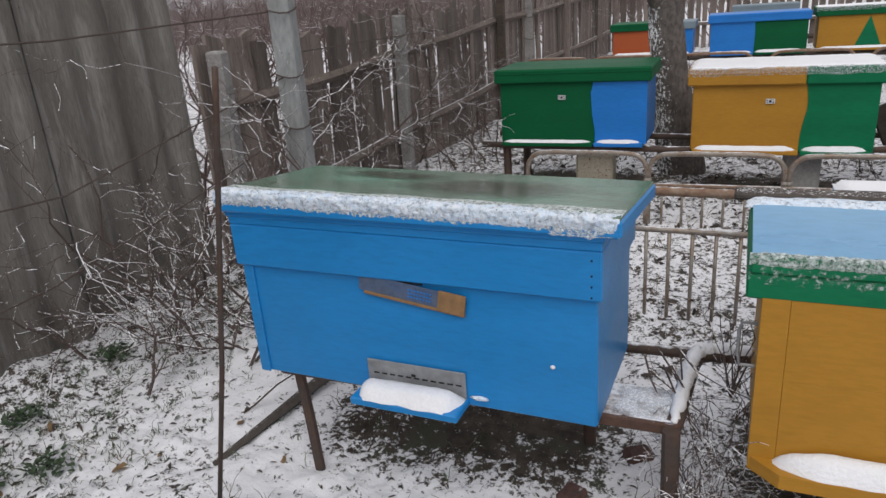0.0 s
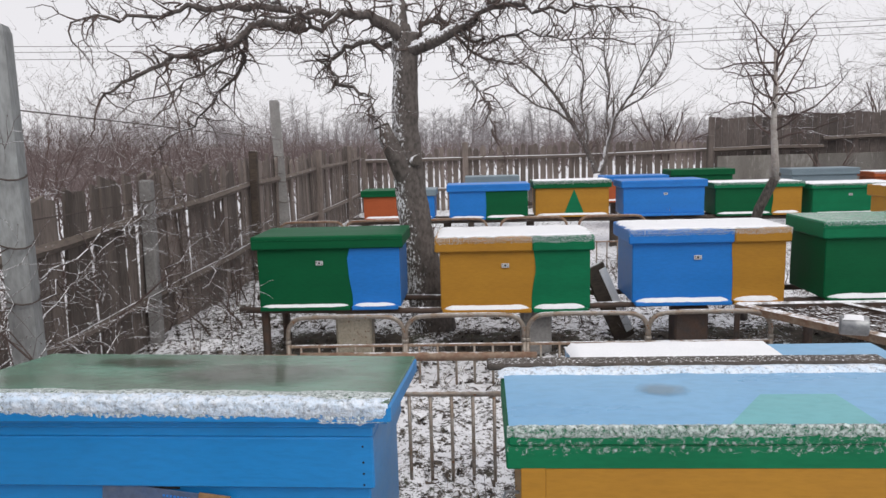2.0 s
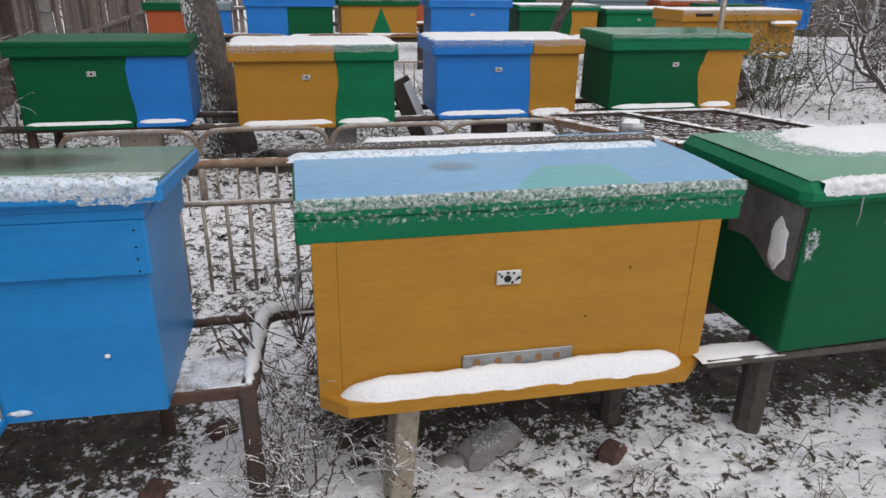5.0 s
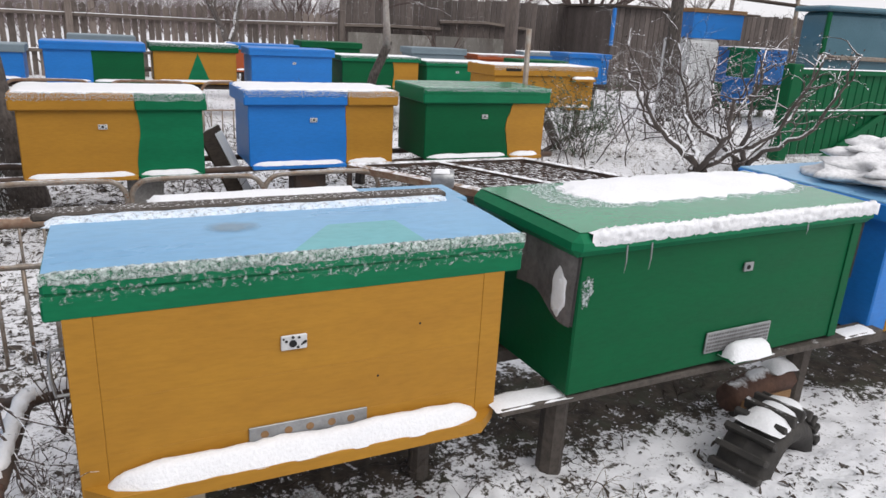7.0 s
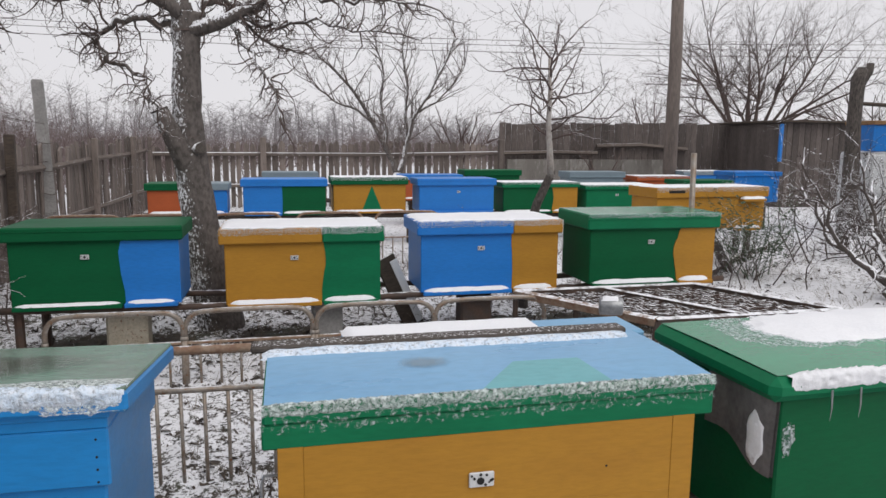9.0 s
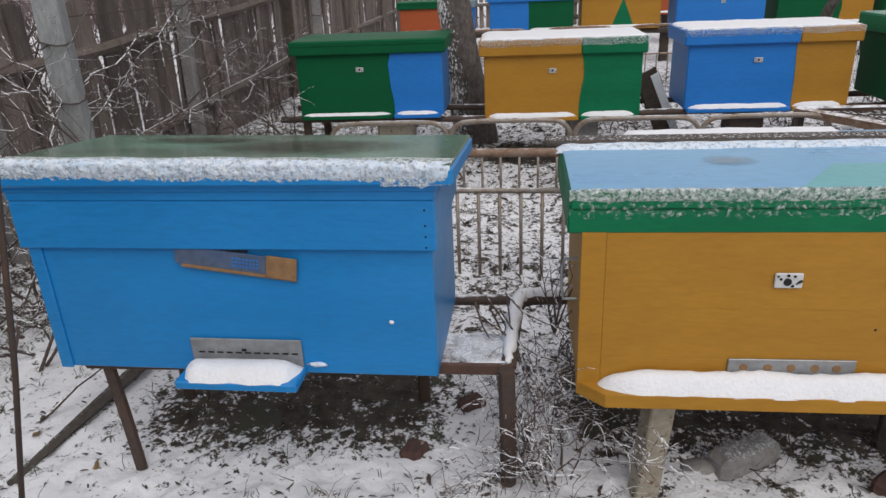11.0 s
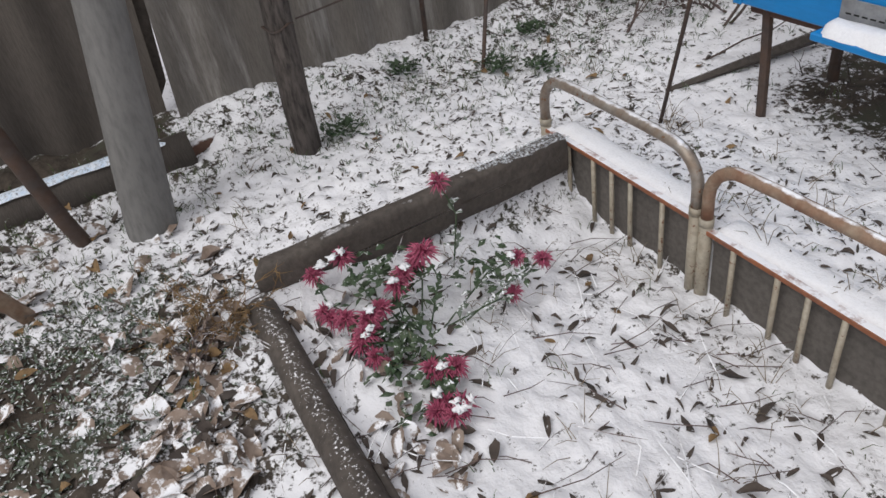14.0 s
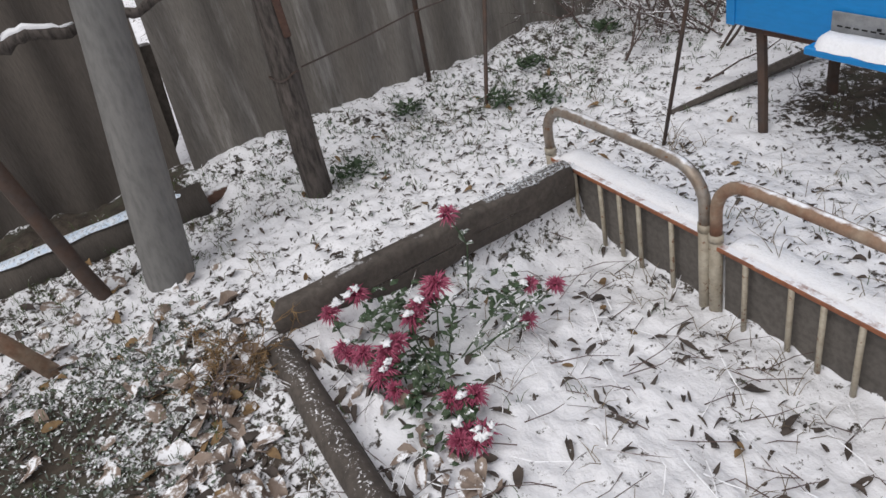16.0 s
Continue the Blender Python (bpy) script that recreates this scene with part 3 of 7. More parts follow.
def tall_post(x, y, h, w, lx, label, material=CONCP):
    post = thing("concrete_post", (x, y, 0), label, "post")
    m = Mesh()
    m.tube([(0, 0, -0.2), (lx * 0.3, 0.0, h * 0.3), (lx * 0.65, 0.01, h * 0.65), (lx, 0.02, h - 0.03), (lx, 0.02, h)], [w, w, w * 0.96, w * 0.95, w * 0.8], 4)
    part("shaft", m, material, post)
    for z in (0.35, 0.75, 1.0, 1.3):
        if z < h:
            t = Mesh()
            t.tube([(lx * z / h + math.cos(a) * w * 0.95, math.sin(a) * w * 0.95, z + 0.01 * math.sin(a * 2)) for a in np.linspace(0, 6.28, 13)], 0.004, 4)
            part("wire_tie", t, WIRE, post)


tall_post(-2.06, 2.98, 1.95, 0.075, 0.0, "pale weathered concrete post with wire ties, by the fence")
tall_post(-2.36, 8.45, 1.97, 0.085, -0.06, "grey weathered concrete post beside the picket fence", CONC)


def far_fence():
    fence = thing("fence_north", (0, 0, 0), "far grey picket fence with snow on its rails", "fence", kind="structure")
    rng = random.Random(5)
    x = -2.4
    while x < 4.75:
        y = 14.8 + 0.03 * x
        w, h = rng.uniform(0.085, 0.115), 1.34 + rng.uniform(-0.04, 0.04) - 0.02 * math.cos(x * 1.4) + (0.0 if x > -1 else -0.1)
        m = Mesh()
        b = Matrix.Translation((x, y, 0)) @ Euler((0, rng.gauss(0, 0.015), 0)).to_matrix().to_4x4()
        vs = [(0, -0.01, -0.05), (w, -0.01, -0.05), (w, 0.01, -0.05), (0, 0.01, -0.05),
              (0, -0.01, h - 0.05), (w, -0.01, h - 0.05), (w, 0.01, h - 0.05), (0, 0.01, h - 0.05), (w / 2, -0.01, h), (w / 2, 0.01, h)]
        fs = [(3, 2, 1, 0), (0, 1, 5, 8, 4), (2, 3, 7, 9, 6), (1, 2, 6, 5), (3, 0, 4, 7), (4, 8, 9, 7), (8, 5, 6, 9)]
        m.add([b @ Vector(p) for p in vs], fs)
        part("picket", m, WOODG, fence)
        x += w + rng.uniform(0.025, 0.05)
    for z in (0.45, 1.08):
        for x0, x1 in ((-2.4, -0.2), (-0.2, 2.4), (2.4, 4.8)):
            m = Mesh()
            m.box(x0, 14.7 + 0.03 * x0, z - 0.035, x1, 14.76 + 0.03 * x0, z + 0.035, 0.01)
            m.v = [(a, b + 0.03 * (a - x0), c + (0.05 * (a - 2.4) / 2.4 if x0 > 2 else 0)) for a, b, c in m.v]
            part("rail", m, WOODR, fence)
    for x in (-0.22, 4.8):
        m = Mesh()
        m.box(x - 0.06, 14.6, -0.1, x + 0.06, 14.72, 1.42, 0.012)
        part("fence_post", m, WOODG, fence)


far_fence()


def board_wall():
    """The tall close-boarded wall that carries on to the right behind the hives."""
    wall = thing("wall_north", (0, 0, 0), "tall dark close-boarded fence of grey planks with rough top", "fence", kind="structure")
    rng = random.Random(8)
    x = 4.9
    while x < 24:
        w = rng.uniform(0.13, 0.2)
        h = 1.78 + 0.012 * (x - 5) + rng.uniform(-0.03, 0.03)
        y = 15.1 - 0.02 * (x - 5)
        m = Mesh()
        m.box(x, y, -0.05, x + w - 0.008, y + 0.02, h, 0.004)
        part("board", m, WOODD, wall)
        x += w
    for x0, x1, z in ((4.9, 7.2, 1.12), (7.2, 9.5, 1.3)):
        m = Mesh()
        m.tube([(x0, 14.98, z), ((x0 + x1) / 2, 14.95, z + 0.03), (x1, 14.95, z - 0.06 if x0 > 6 else z + 0.02)], 0.05, 5)
        part("rail", m, WOODR, wall)
    for x0 in (4.9, 6.9):
        m = Mesh()
        m.box(x0, 14.5, 0, x0 + 1.9, 14.53, 1.0, 0.004)
        part("sheet", m, SLATE, wall)


board_wall()


# ---- beehives ----
def hive(label, at, w, d, hb, hl, body, lid, second=None, split=0.6, lid2=None, top=None, over=0.03, rz=0.0, plate=0.55, plate_z=0.735,
         landing=True, snow_top=0.0, snow_land=0.012, wave=0.02, seed=1, slope=0.0, band=0.0, group="long beehives", split_side=True):
    """A long wooden hive; its place is the lower front left corner."""
    hv = thing("beehive", at, label, "beehive", group, rz=rz)
    m = Mesh().box(0, 0, 0, w, d, hb, 0.006)
    part("body", m, body, hv)
    if second:
        sx = w * split
        n = 10
        zs = [hb * i / n for i in range(n + 1)]
        edge = [sx + wave * (math.sin(4.2 * i / n + seed) + 0.4 * fuzz(i * 0.7, seed)) * (0.3 + i / n) for i in range(n + 1)]
        m = Mesh()
        vs = []
        for z, e in zip(zs, edge):
            vs += [(e, -0.004, z), (w + 0.004, -0.004, z), (w + 0.004, d, z), (e, 0.0, z)]
        fs = []
        for i in range(n):
            a = i * 4
            fs += [(a, a + 1, a + 5, a + 4), (a + 1, a + 2, a + 6, a + 5), (a + 3, a, a + 4, a + 7)]
        m.add(vs, fs)
        part("painted_section", m, second, hv)
    cut = w * split if lid2 else w + over
    z0 = hb - 0.012
    m = Mesh().box(-over, -over, z0, cut, d + over, hb + hl, 0.008)
    m.v = [(x, y, z + slope * (y + over) if z > hb else z) for x, y, z in m.v]
    part("lid", m, lid, hv)
    if lid2:
        m = Mesh().box(cut + 0.001, -over, z0, w + over, d + over, hb + hl, 0.008)
        part("lid_section", m, lid2, hv)
    m = Mesh().box(-over - 0.004, -over - 0.004, hb + hl * 0.62, cut, -over + 0.006, hb + hl * 0.66, 0.001)
    part("lid_seam", m, lid, hv)
    if top:
        m = Mesh().box(-over + 0.004, -over + 0.004, hb + hl - 0.004, w + over - 0.004, d + over - 0.004, hb + hl + 0.003, 0.002)
        m.v = [(x, y, z + slope * (y + over)) for x, y, z in m.v]
        part("lid_top", m, top, hv)
    if landing:
        part("landing_board", Mesh().box(0.012, -0.045, -0.014, (w - 0.012) * (split if second else 1), 0.0, 0.012, 0.004), body, hv)
        if second:
            part("landing_board", Mesh().box(w * split + 0.002, -0.045, -0.014, w - 0.012, 0.0, 0.012, 0.004), second, hv)
        if snow_land:
            a = w * (split if second else 1)
            part("snow", snow_pad(0.02, -0.045, a - 0.02, 0.0, 0.012, snow_land * 2.4, seed, 0.005, rim=0.5, ends=0.06), SNOW, hv, smooth=True)
            if second:
                part("snow", snow_pad(a + 0.01, -0.045, w - 0.03, 0.0, 0.012, snow_land * 2.8, seed + 3, 0.005, rim=0.5, ends=0.06), SNOW, hv, smooth=True)
    if plate:
        px, pz = w * plate, hb * plate_z
        pl = part("vent_plate", Mesh().box(px - 0.024, -0.009, pz - 0.014, px + 0.024, -0.0045, pz + 0.014, 0.002), WHITEP, hv)
        for dx, dz, r in ((0, 0, 0.008), (-0.017, 0.006, 0.004), (-0.013, -0.007, 0.003), (0.016, -0.006, 0.004), (0.014, 0.008, 0.003), (-0.02, -0.002, 0.002), (0.004, 0.011, 0.002)):
            part("hole", Mesh().tube([(px + dx, -0.0085, pz + dz), (px + dx, -0.0098, pz + dz)], r, 8), DOT, pl)
    if snow_top:
        part("lid_snow", snow_pad(-over + 0.008, -over + 0.004, w + over - 0.01, d + over - 0.02, hb + hl, snow_top * 0.8, seed, 0.02, rim=0.12), SNOW, hv, smooth=True)
        part("lid_frost", frost_edge(-over, w + over, -over, hb + hl, 0.03, hl * 0.6, 0.006, seed), RIME, hv, smooth=True)
    elif top:
        part("lid_frost", frost_edge(-over, w + over, -over, hb + hl + 0.002, 0.05, hl * 0.35, 0.004, seed), RIME, hv, smooth=True)
    return hv


# front row: the large blue hive
def blue_hive():
    w, d = 0.946, 0.40
    hv = thing("beehive", (-1.196, 1.4, 0.357), "large bright blue wooden beehive, wet green lid edged with snow", "beehive", "long beehives", rz=-1.5)
    part("body", Mesh().box(0, 0, 0, w, d, 0.34, 0.005), BLUE, hv)
    part("corner_strip", Mesh().box(-0.004, -0.006, 0.0, 0.028, 0.0, 0.325, 0.002), BLUE, hv)
    up = part("upper_box", Mesh().box(-0.016, -0.016, 0.325, w + 0.012, d + 0.01, 0.44, 0.004), BLUE, hv)
    for z in (0.36, 0.385, 0.42, 0.335):
        part("nail", Mesh().tube([(w - 0.01, -0.015, z), (w - 0.01, -0.017, z)], 0.0026, 6), DOT, up)
    part("upper_front", Mesh().box(-0.016, -0.016, 0.441, w + 0.012, 0.06, 0.474, 0.002), BLUE, up)
    lip = Mesh().box(-0.022, -0.022, 0.461, w + 0.018, d + 0.02, 0.482, 0.004)
    lip.v = [(x, y, z - 0.115 * max(0, y)) for x, y, z in lip.v]
    part("lid_lip", lip, BLUE, hv)
    m = Mesh().box(-0.034, -0.04, 0.478, w + 0.055, d + 0.045, 0.53, 0.006)
    m.v = [(x, y, z - 0.115 * max(0, y) - (0.012 * x if z > 0.5 else 0.0)) for x, y, z in m.v]
    part("lid", m, BLUE, hv)
    m = Mesh().box(-0.03, -0.034, 0.527, w + 0.051, d + 0.04, 0.535, 0.003)
    m.v = [(x, y, z - 0.115 * max(0, y) - 0.012 * x) for x, y, z in m.v]
    part("lid_top", m, GREENTOP, hv, "wet worn green roofing with puddles")
    fr = frost_edge(-0.034, w + 0.05, -0.04, 0.533, 0.06, 0.034, 0.011, 2.0)
    fr.v = [(x, y, z - 0.115 * max(0, y) - 0.012 * x) for x, y, z in fr.v]
    part("lid_frost", fr, FROST, hv, "clotted wet snow", smooth=True)
    fr = frost_edge(-0.034, w + 0.05, -0.04, 0.533, 0.12, 0.044, 0.004, 6.0)
    fr.v = [(x, y, z - 0.115 * max(0, y) - 0.012 * x) for x, y, z in fr.v]
    part("lid_frost", fr, CRUST, hv, smooth=True)
    for cx, cy, rx, ry, sd in ((0.62, 0.22, 0.3, 0.13, 3), (0.3, 0.32, 0.22, 0.07, 8)):
        m = Mesh()
        def wet(u, v):
            a = 6.2832 * u
            k = v * (1 + 0.45 * fuzz(math.cos(a) * 1.4, math.sin(a) * 1.4, sd) + 0.2 * fuzz(math.cos(a) * 5, math.sin(a) * 5, sd))
            x, y = cx + rx * k * math.cos(a), cy + ry * k * math.sin(a)
            return (x, y, 0.5362 - 0.115 * max(0, y) - 0.012 * x)
        m.sheet(wet, 40, 2)
        part("puddle", m, PUDDLE, hv, "shallow dark meltwater puddle")
    # taped-over upper entrance
    r = Matrix.Translation((0.472, -0.008, 0.299)) @ Euler((0, radians(7.5), 0)).to_matrix().to_4x4()
    st = part("entrance_strip", Mesh().box(-0.115, -0.003, -0.022, 0.102, 0.0, 0.022, 0.001, r), TAPE, hv, "peeling grey printed strip")
    for i in range(8):
        for j in range(3):
            part("slot", Mesh().box(0.02 + i * 0.008, -0.0045, -0.012 + j * 0.009, 0.025 + i * 0.008, -0.003, -0.007 + j * 0.009, 0.0005, r), BLUE2, st)
    part("cardboard_edge", Mesh().box(-0.1, -0.004, -0.03, 0.17, -0.0005, -0.022, 0.001, r), CARD, hv)
    part("cardboard_end", Mesh().box(0.1, -0.007, -0.026, 0.17, -0.001, 0.026, 0.001, r), CARD, hv, "torn brown cardboard")
    part("entrance_gap", Mesh().box(0.43, -0.0065, 0.3165, 0.53, -0.004, 0.3245, 0.001), DOT, hv)
    # lower entrance plate and landing shelf
    pl = part("entrance_plate", Mesh().box(0.352, -0.008, 0.02, 0.626, -0.003, 0.094, 0.001), TIN, hv, "bent galvanised strip")
    for i in range(11):
        x = 0.37 + i * 0.023
        part("slot", Mesh().box(x, -0.0095, 0.056, x + 0.015, -0.008, 0.06, 0.0004), DOT, pl)
    part("slot", Mesh().box(0.478, -0.0095, 0.062, 0.49, -0.008, 0.069, 0.001), DOT, pl)
    sh = part("landing_shelf", Mesh().box(0.335, -0.085, 0.0, 0.63, 0.0, 0.022, 0.004), BLUE, hv)
    part("landing_snow", snow_pad(0.338, -0.085, 0.626, -0.006, 0.022, 0.04, 7.0, 0.005, rim=0.42, ends=0.03), SNOW, hv, smooth=True)
    part("snow_crumb", Mesh().blob((0.845, -0.004, 0.146), (0.006, 0.004, 0.005), 3), SNOW, hv, smooth=True)
    part("snow_crumb", Mesh().blob((0.66, -0.006, 0.03), (0.025, 0.006, 0.006), 4, 0.5), FROST, hv, smooth=True)


blue_hive()


def yellow_hive():
    w, d = 0.935, 0.40
    hv = thing("beehive", (0.068, 1.375, 0.33), "large ochre yellow wooden beehive with a green-edged light blue lid", "beehive", "long beehives", rz=-0.5)
    # boards of the front, each with its own edge
    part("body", Mesh().box(0.004, 0.006, 0, w - 0.004, d, 0.4, 0.004), YELLOW, hv)
    for z0, z1 in ((0.0, 0.0886), (0.0889, 0.2127), (0.213, 0.396)):
        part("front_board", Mesh().box(0.052, -0.002, z0, w - 0.056, 0.012, z1, 0.0004), YELLOW, hv)
    part("corner_board", Mesh().box(0, -0.003, 0, 0.0515, 0.03, 0.396, 0.0012), YELLOW, hv)
    part("corner_board", Mesh().box(w - 0.0555, -0.003, 0, w, 0.03, 0.396, 0.0012), YELLOW, hv)
    m = Mesh()
    xs = [0.0, 0.06, w - 0.06, w]
    ys = [0.0, -0.055, -0.055, 0.0]
    vs = [(x, y, -0.008) for x, y in zip(xs, ys)] + [(x, y, 0.024) for x, y in zip(xs, ys)]
    m.add(vs, [(3, 2, 1, 0), (4, 5, 6, 7), (0, 1, 5, 4), (1, 2, 6, 5), (2, 3, 7, 6), (3, 0, 4, 7)])
    part("landing_board", m, YELLOW, hv)
    part("landing_snow", snow_pad(0.045, -0.054, w - 0.05, 0.004, 0.024, 0.056, 3.0, 0.004, rim=0.5, ends=0.09), SNOW, hv, smooth=True)
    pl = part("entrance_plate", Mesh().box(0.327, -0.008, 0.05, 0.594, -0.003, 0.094, 0.001), TIN, hv, "galvanised strip with round holes")
    for x in (0.36, 0.412, 0.46, 0.51, 0.555):
        part("hole", Mesh().tube([(x, -0.0078, 0.074), (x, -0.0092, 0.074)], 0.009, 10), CARD, pl)
    vp = part("vent_plate", Mesh().box(0.399, -0.009, 0.267, 0.455, -0.003, 0.301, 0.002), WHITEP, hv, "white vent disc plate with dark holes")
    rng = random.Random(3)
    part("hole", Mesh().tube([(0.424, -0.0085, 0.282), (0.424, -0.0105, 0.282)], 0.0085, 12), DOT, vp)
    for i in range(14):
        x, z = rng.uniform(0.403, 0.451), rng.uniform(0.271, 0.298)
        if (x - 0.424) ** 2 + (z - 0.282) ** 2 > 0.012 ** 2:
            part("hole", Mesh().tube([(x, -0.0085, z), (x, -0.0102, z)], rng.uniform(0.0016, 0.0036), 8), DOT, vp)
    for x, z in ((0.62, 0.168), (0.72, 0.285)):
        part("nail_head", Mesh().tube([(x, -0.0015, z), (x, -0.003, z)], 0.0028, 7), DOT, hv)
    # lid: two green boards one above the other, a faded blue top with a mint wedge
    part("lid_skirt", Mesh().box(-0.03, -0.004, 0.388, w + 0.045, d + 0.03, 0.44, 0.004), GREEN2, hv)
    part("lid", Mesh().box(-0.028, -0.008, 0.4405, w + 0.048, d + 0.03, 0.478, 0.006), GREEN2, hv)
    tz = 0.4785
    m = Mesh()
    m.sheet(lambda u, v: (-0.024 + (w + 0.066) * u, 0.006 + (d + 0.02) * v, tz + 0.002 + 0.004 * math.sin(math.pi * min(1, v * 1.1))), 20, 8)
    part("lid_top", m, PALE, hv, "wet faded light blue roofing", smooth=True)
    m = Mesh()
    m.sheet(lambda u, v: (0.43 + 0.3 * u * (1 - 0.45 * v) + 0.12 * v, 0.008 + 0.16 * v, tz + 0.0032 + 0.004 * math.sin(math.pi * min(1, 0.42 * v * 1.1))), 8, 8)
    part("mint_patch", m, MINT, hv, "faded mint green wedge of paint")
    m = Mesh()
    m.sheet(lambda u, v: (0.34 + 0.075 * v * math.cos(6.2832 * u), 0.2 + 0.05 * v * math.sin(6.2832 * u), tz + 0.0075), 24, 2)
    part("stain", m, STAIN, hv)
    part("lid_frost", frost_edge(-0.028, w + 0.048, -0.008, tz + 0.002, 0.012, 0.062, 0.003, 12.0), SPECK, hv, smooth=True)
    part("lid_frost", frost_edge(-0.028, w + 0.048, -0.009, tz + 0.003, 0.022, 0.024, 0.007, 15.0), CRUSTG, hv, smooth=True)
    # carrying handle on the side
    m = Mesh()
    m.tube([(0.0, 0.07, 0.2), (-0.03, 0.07, 0.2), (-0.035, 0.07, 0.23), (-0.035, 0.07, 0.28), (-0.03, 0.07, 0.3), (0.0, 0.07, 0.3)], 0.004, 6)
    part("handle", m, TIN, hv)
    return hv


yellow_hive()

bt = thing("timber_beam", (0.035, 1.75, 0.806), "snow-dusted dark timber lying on the hive lid", "beam", rz=-0.4)
part("beam", Mesh().box(-0.03, 0, 0, 0.99, 0.06, 0.018, 0.005), WOODF, bt)
part("snow", snow_pad(0.0, -0.06, 0.98, 0.006, 0.004, 0.016, 4.0, 0.012, rim=0.5), FROST, bt, smooth=True)

back = hive("light blue beehive behind the yellow one, its lid half under snow", (0.3, 2.08, 0.262), 0.93, 0.14, 0.4, 0.06, BLUE2, PALE, plate=0, landing=False, seed=4)
part("lid_snow", snow_pad(-0.03, -0.03, 0.62, 0.165, 0.46, 0.022, 8.0, 0.006, rim=0.12), SNOW, back, smooth=True)


def green_hive():
    w, d = 1.075, 0.43
    hv = thing("beehive", (1.185, 1.31, 0.375), "large dark green beehive with felt flaps and a snowy lid", "beehive", "long beehives", rz=1.5)
    part("body", Mesh().box(0, 0, 0, w, d, 0.4, 0.005), GREEN, hv)
    part("corner_strip", Mesh().box(w - 0.035, -0.005, 0, w + 0.004, 0.0, 0.39, 0.002), GREEN, hv)
    m = Mesh().box(-0.045, -0.03, 0.385, w + 0.03, d + 0.05, 0.445, 0.02)
    part("lid", m, GREEN2, hv)
    m = Mesh()
    m.sheet(lambda u, v: (-0.025 + (w + 0.035) * u, -0.012 + (d + 0.045) * v, 0.4475 + 0.003 * math.sin(math.pi * v)), 24, 10)
    part("lid_top", m, GREENLID, hv, "wet green roofing felt", smooth=True)
    part("lid_frost", frost_edge(0.0, w + 0.03, -0.03, 0.447, 0.03, 0.038, 0.013, 21.0), SNOW, hv, smooth=True)
    part("lid_snow", snow_pad(0.06, 0.13, w + 0.025, d + 0.035, 0.4495, 0.006, 6.0, 0.04, rim=0.4), RIME, hv, smooth=True)
    part("lid_snow", snow_pad(0.17, 0.17, w + 0.022, d + 0.034, 0.449, 0.026, 8.0, 0.026, rim=0.6), SNOW, hv, smooth=True)
    for x0, x1, sg in ((-0.014, -0.005, 1), (w + 0.006, w + 0.015, 1)):
        m = Mesh()
        m.sheet(lambda u, v: (x0 - 0.008 * math.sin(5 * u + v), -0.006 + 0.26 * u, 0.4 - (0.2 - 0.045 * u + 0.01 * math.sin(7 * u)) * v), 12, 8)
        m.sheet(lambda u, v: (x1 - 0.008 * math.sin(5 * (1 - u) + v), 0.254 - 0.26 * u, 0.4 - (0.155 + 0.045 * u + 0.01 * math.sin(7 * (1 - u))) * v), 12, 8)
        part("felt_flap", m, FELT, hv, "drooping grey felt flap")
        part("snow", Mesh().blob((x0 - 0.008, 0.05, 0.27), (0.007, 0.027, 0.062), 5, 0.55, 18, 16), SNOW, hv, smooth=True)
    vp = part("vent_plate", Mesh().box(0.575, -0.009, 0.28, 0.611, -0.003, 0.306, 0.001), TIN, hv)
    part("hole", Mesh().tube([(0.591, -0.0085, 0.292), (0.591, -0.0105, 0.292)], 0.007, 10), DOT, vp)
    pl = part("entrance_plate", Mesh().box(0.475, -0.008, 0.04, 0.74, -0.003, 0.105, 0.001), TIN, hv, "perforated galvanised strip")
    holes = Mesh()
    for i in range(24):
        for j in range(5):
            holes.box(0.481 + i * 0.0107, -0.0092, 0.046 + j * 0.0115, 0.488 + i * 0.0107, -0.008, 0.0525 + j * 0.0115, 0.0004)
    tagged(part("perforation", holes, FELT, pl), kind="stuff")
    part("landing_shelf", Mesh().box(0.535, -0.065, 0.02, 0.7, 0.0, 0.034, 0.004), GREEN, hv)
    part("landing_snow", snow_pad(0.533, -0.07, 0.702, -0.004, 0.032, 0.05, 9.0, 0.008, rim=0.5), SNOW, hv, smooth=True)
    rng = random.Random(2)
    for x in (0.11, 0.19, 0.78):
        q = rng.uniform(0.03, 0.075)
        part("icicle", Mesh().tube([(x, -0.03, 0.41), (x + 0.002, -0.031, 0.41 - q * 0.6), (x, -0.03, 0.41 - q)], [0.003, 0.002, 0.0004], 5), TIN, hv)
    part("frost_patch", Mesh().blob((0.025, -0.001, 0.285), (0.014, 0.005, 0.034), 6, 0.9, 16, 12), RIME, hv, smooth=True)


green_hive()

h4 = thing("beehive", (2.47, 1.36, 0.33), "blue and yellow wooden beehive with snow-covered sacks on its lid", "beehive", "long beehives", rz=1.0)
part("body", Mesh().box(0, 0, 0, 0.95, 0.46, 0.42, 0.005), BLUE2, h4)
part("painted_section", Mesh().box(0.1, -0.004, 0.0, 0.955, 0.1, 0.42, 0.003), YELLOW, h4)
part("lid", Mesh().box(-0.06, -0.04, 0.41, 1.0, 0.6, 0.47, 0.006), BLUE2, h4)
part("lid_top", Mesh().box(-0.055, -0.035, 0.466, 0.995, 0.595, 0.475, 0.003), PALE, h4)
part("corner_iron", Mesh().box(0.05, -0.046, 0.42, 0.12, -0.04, 0.465, 0.001), FELT, h4)
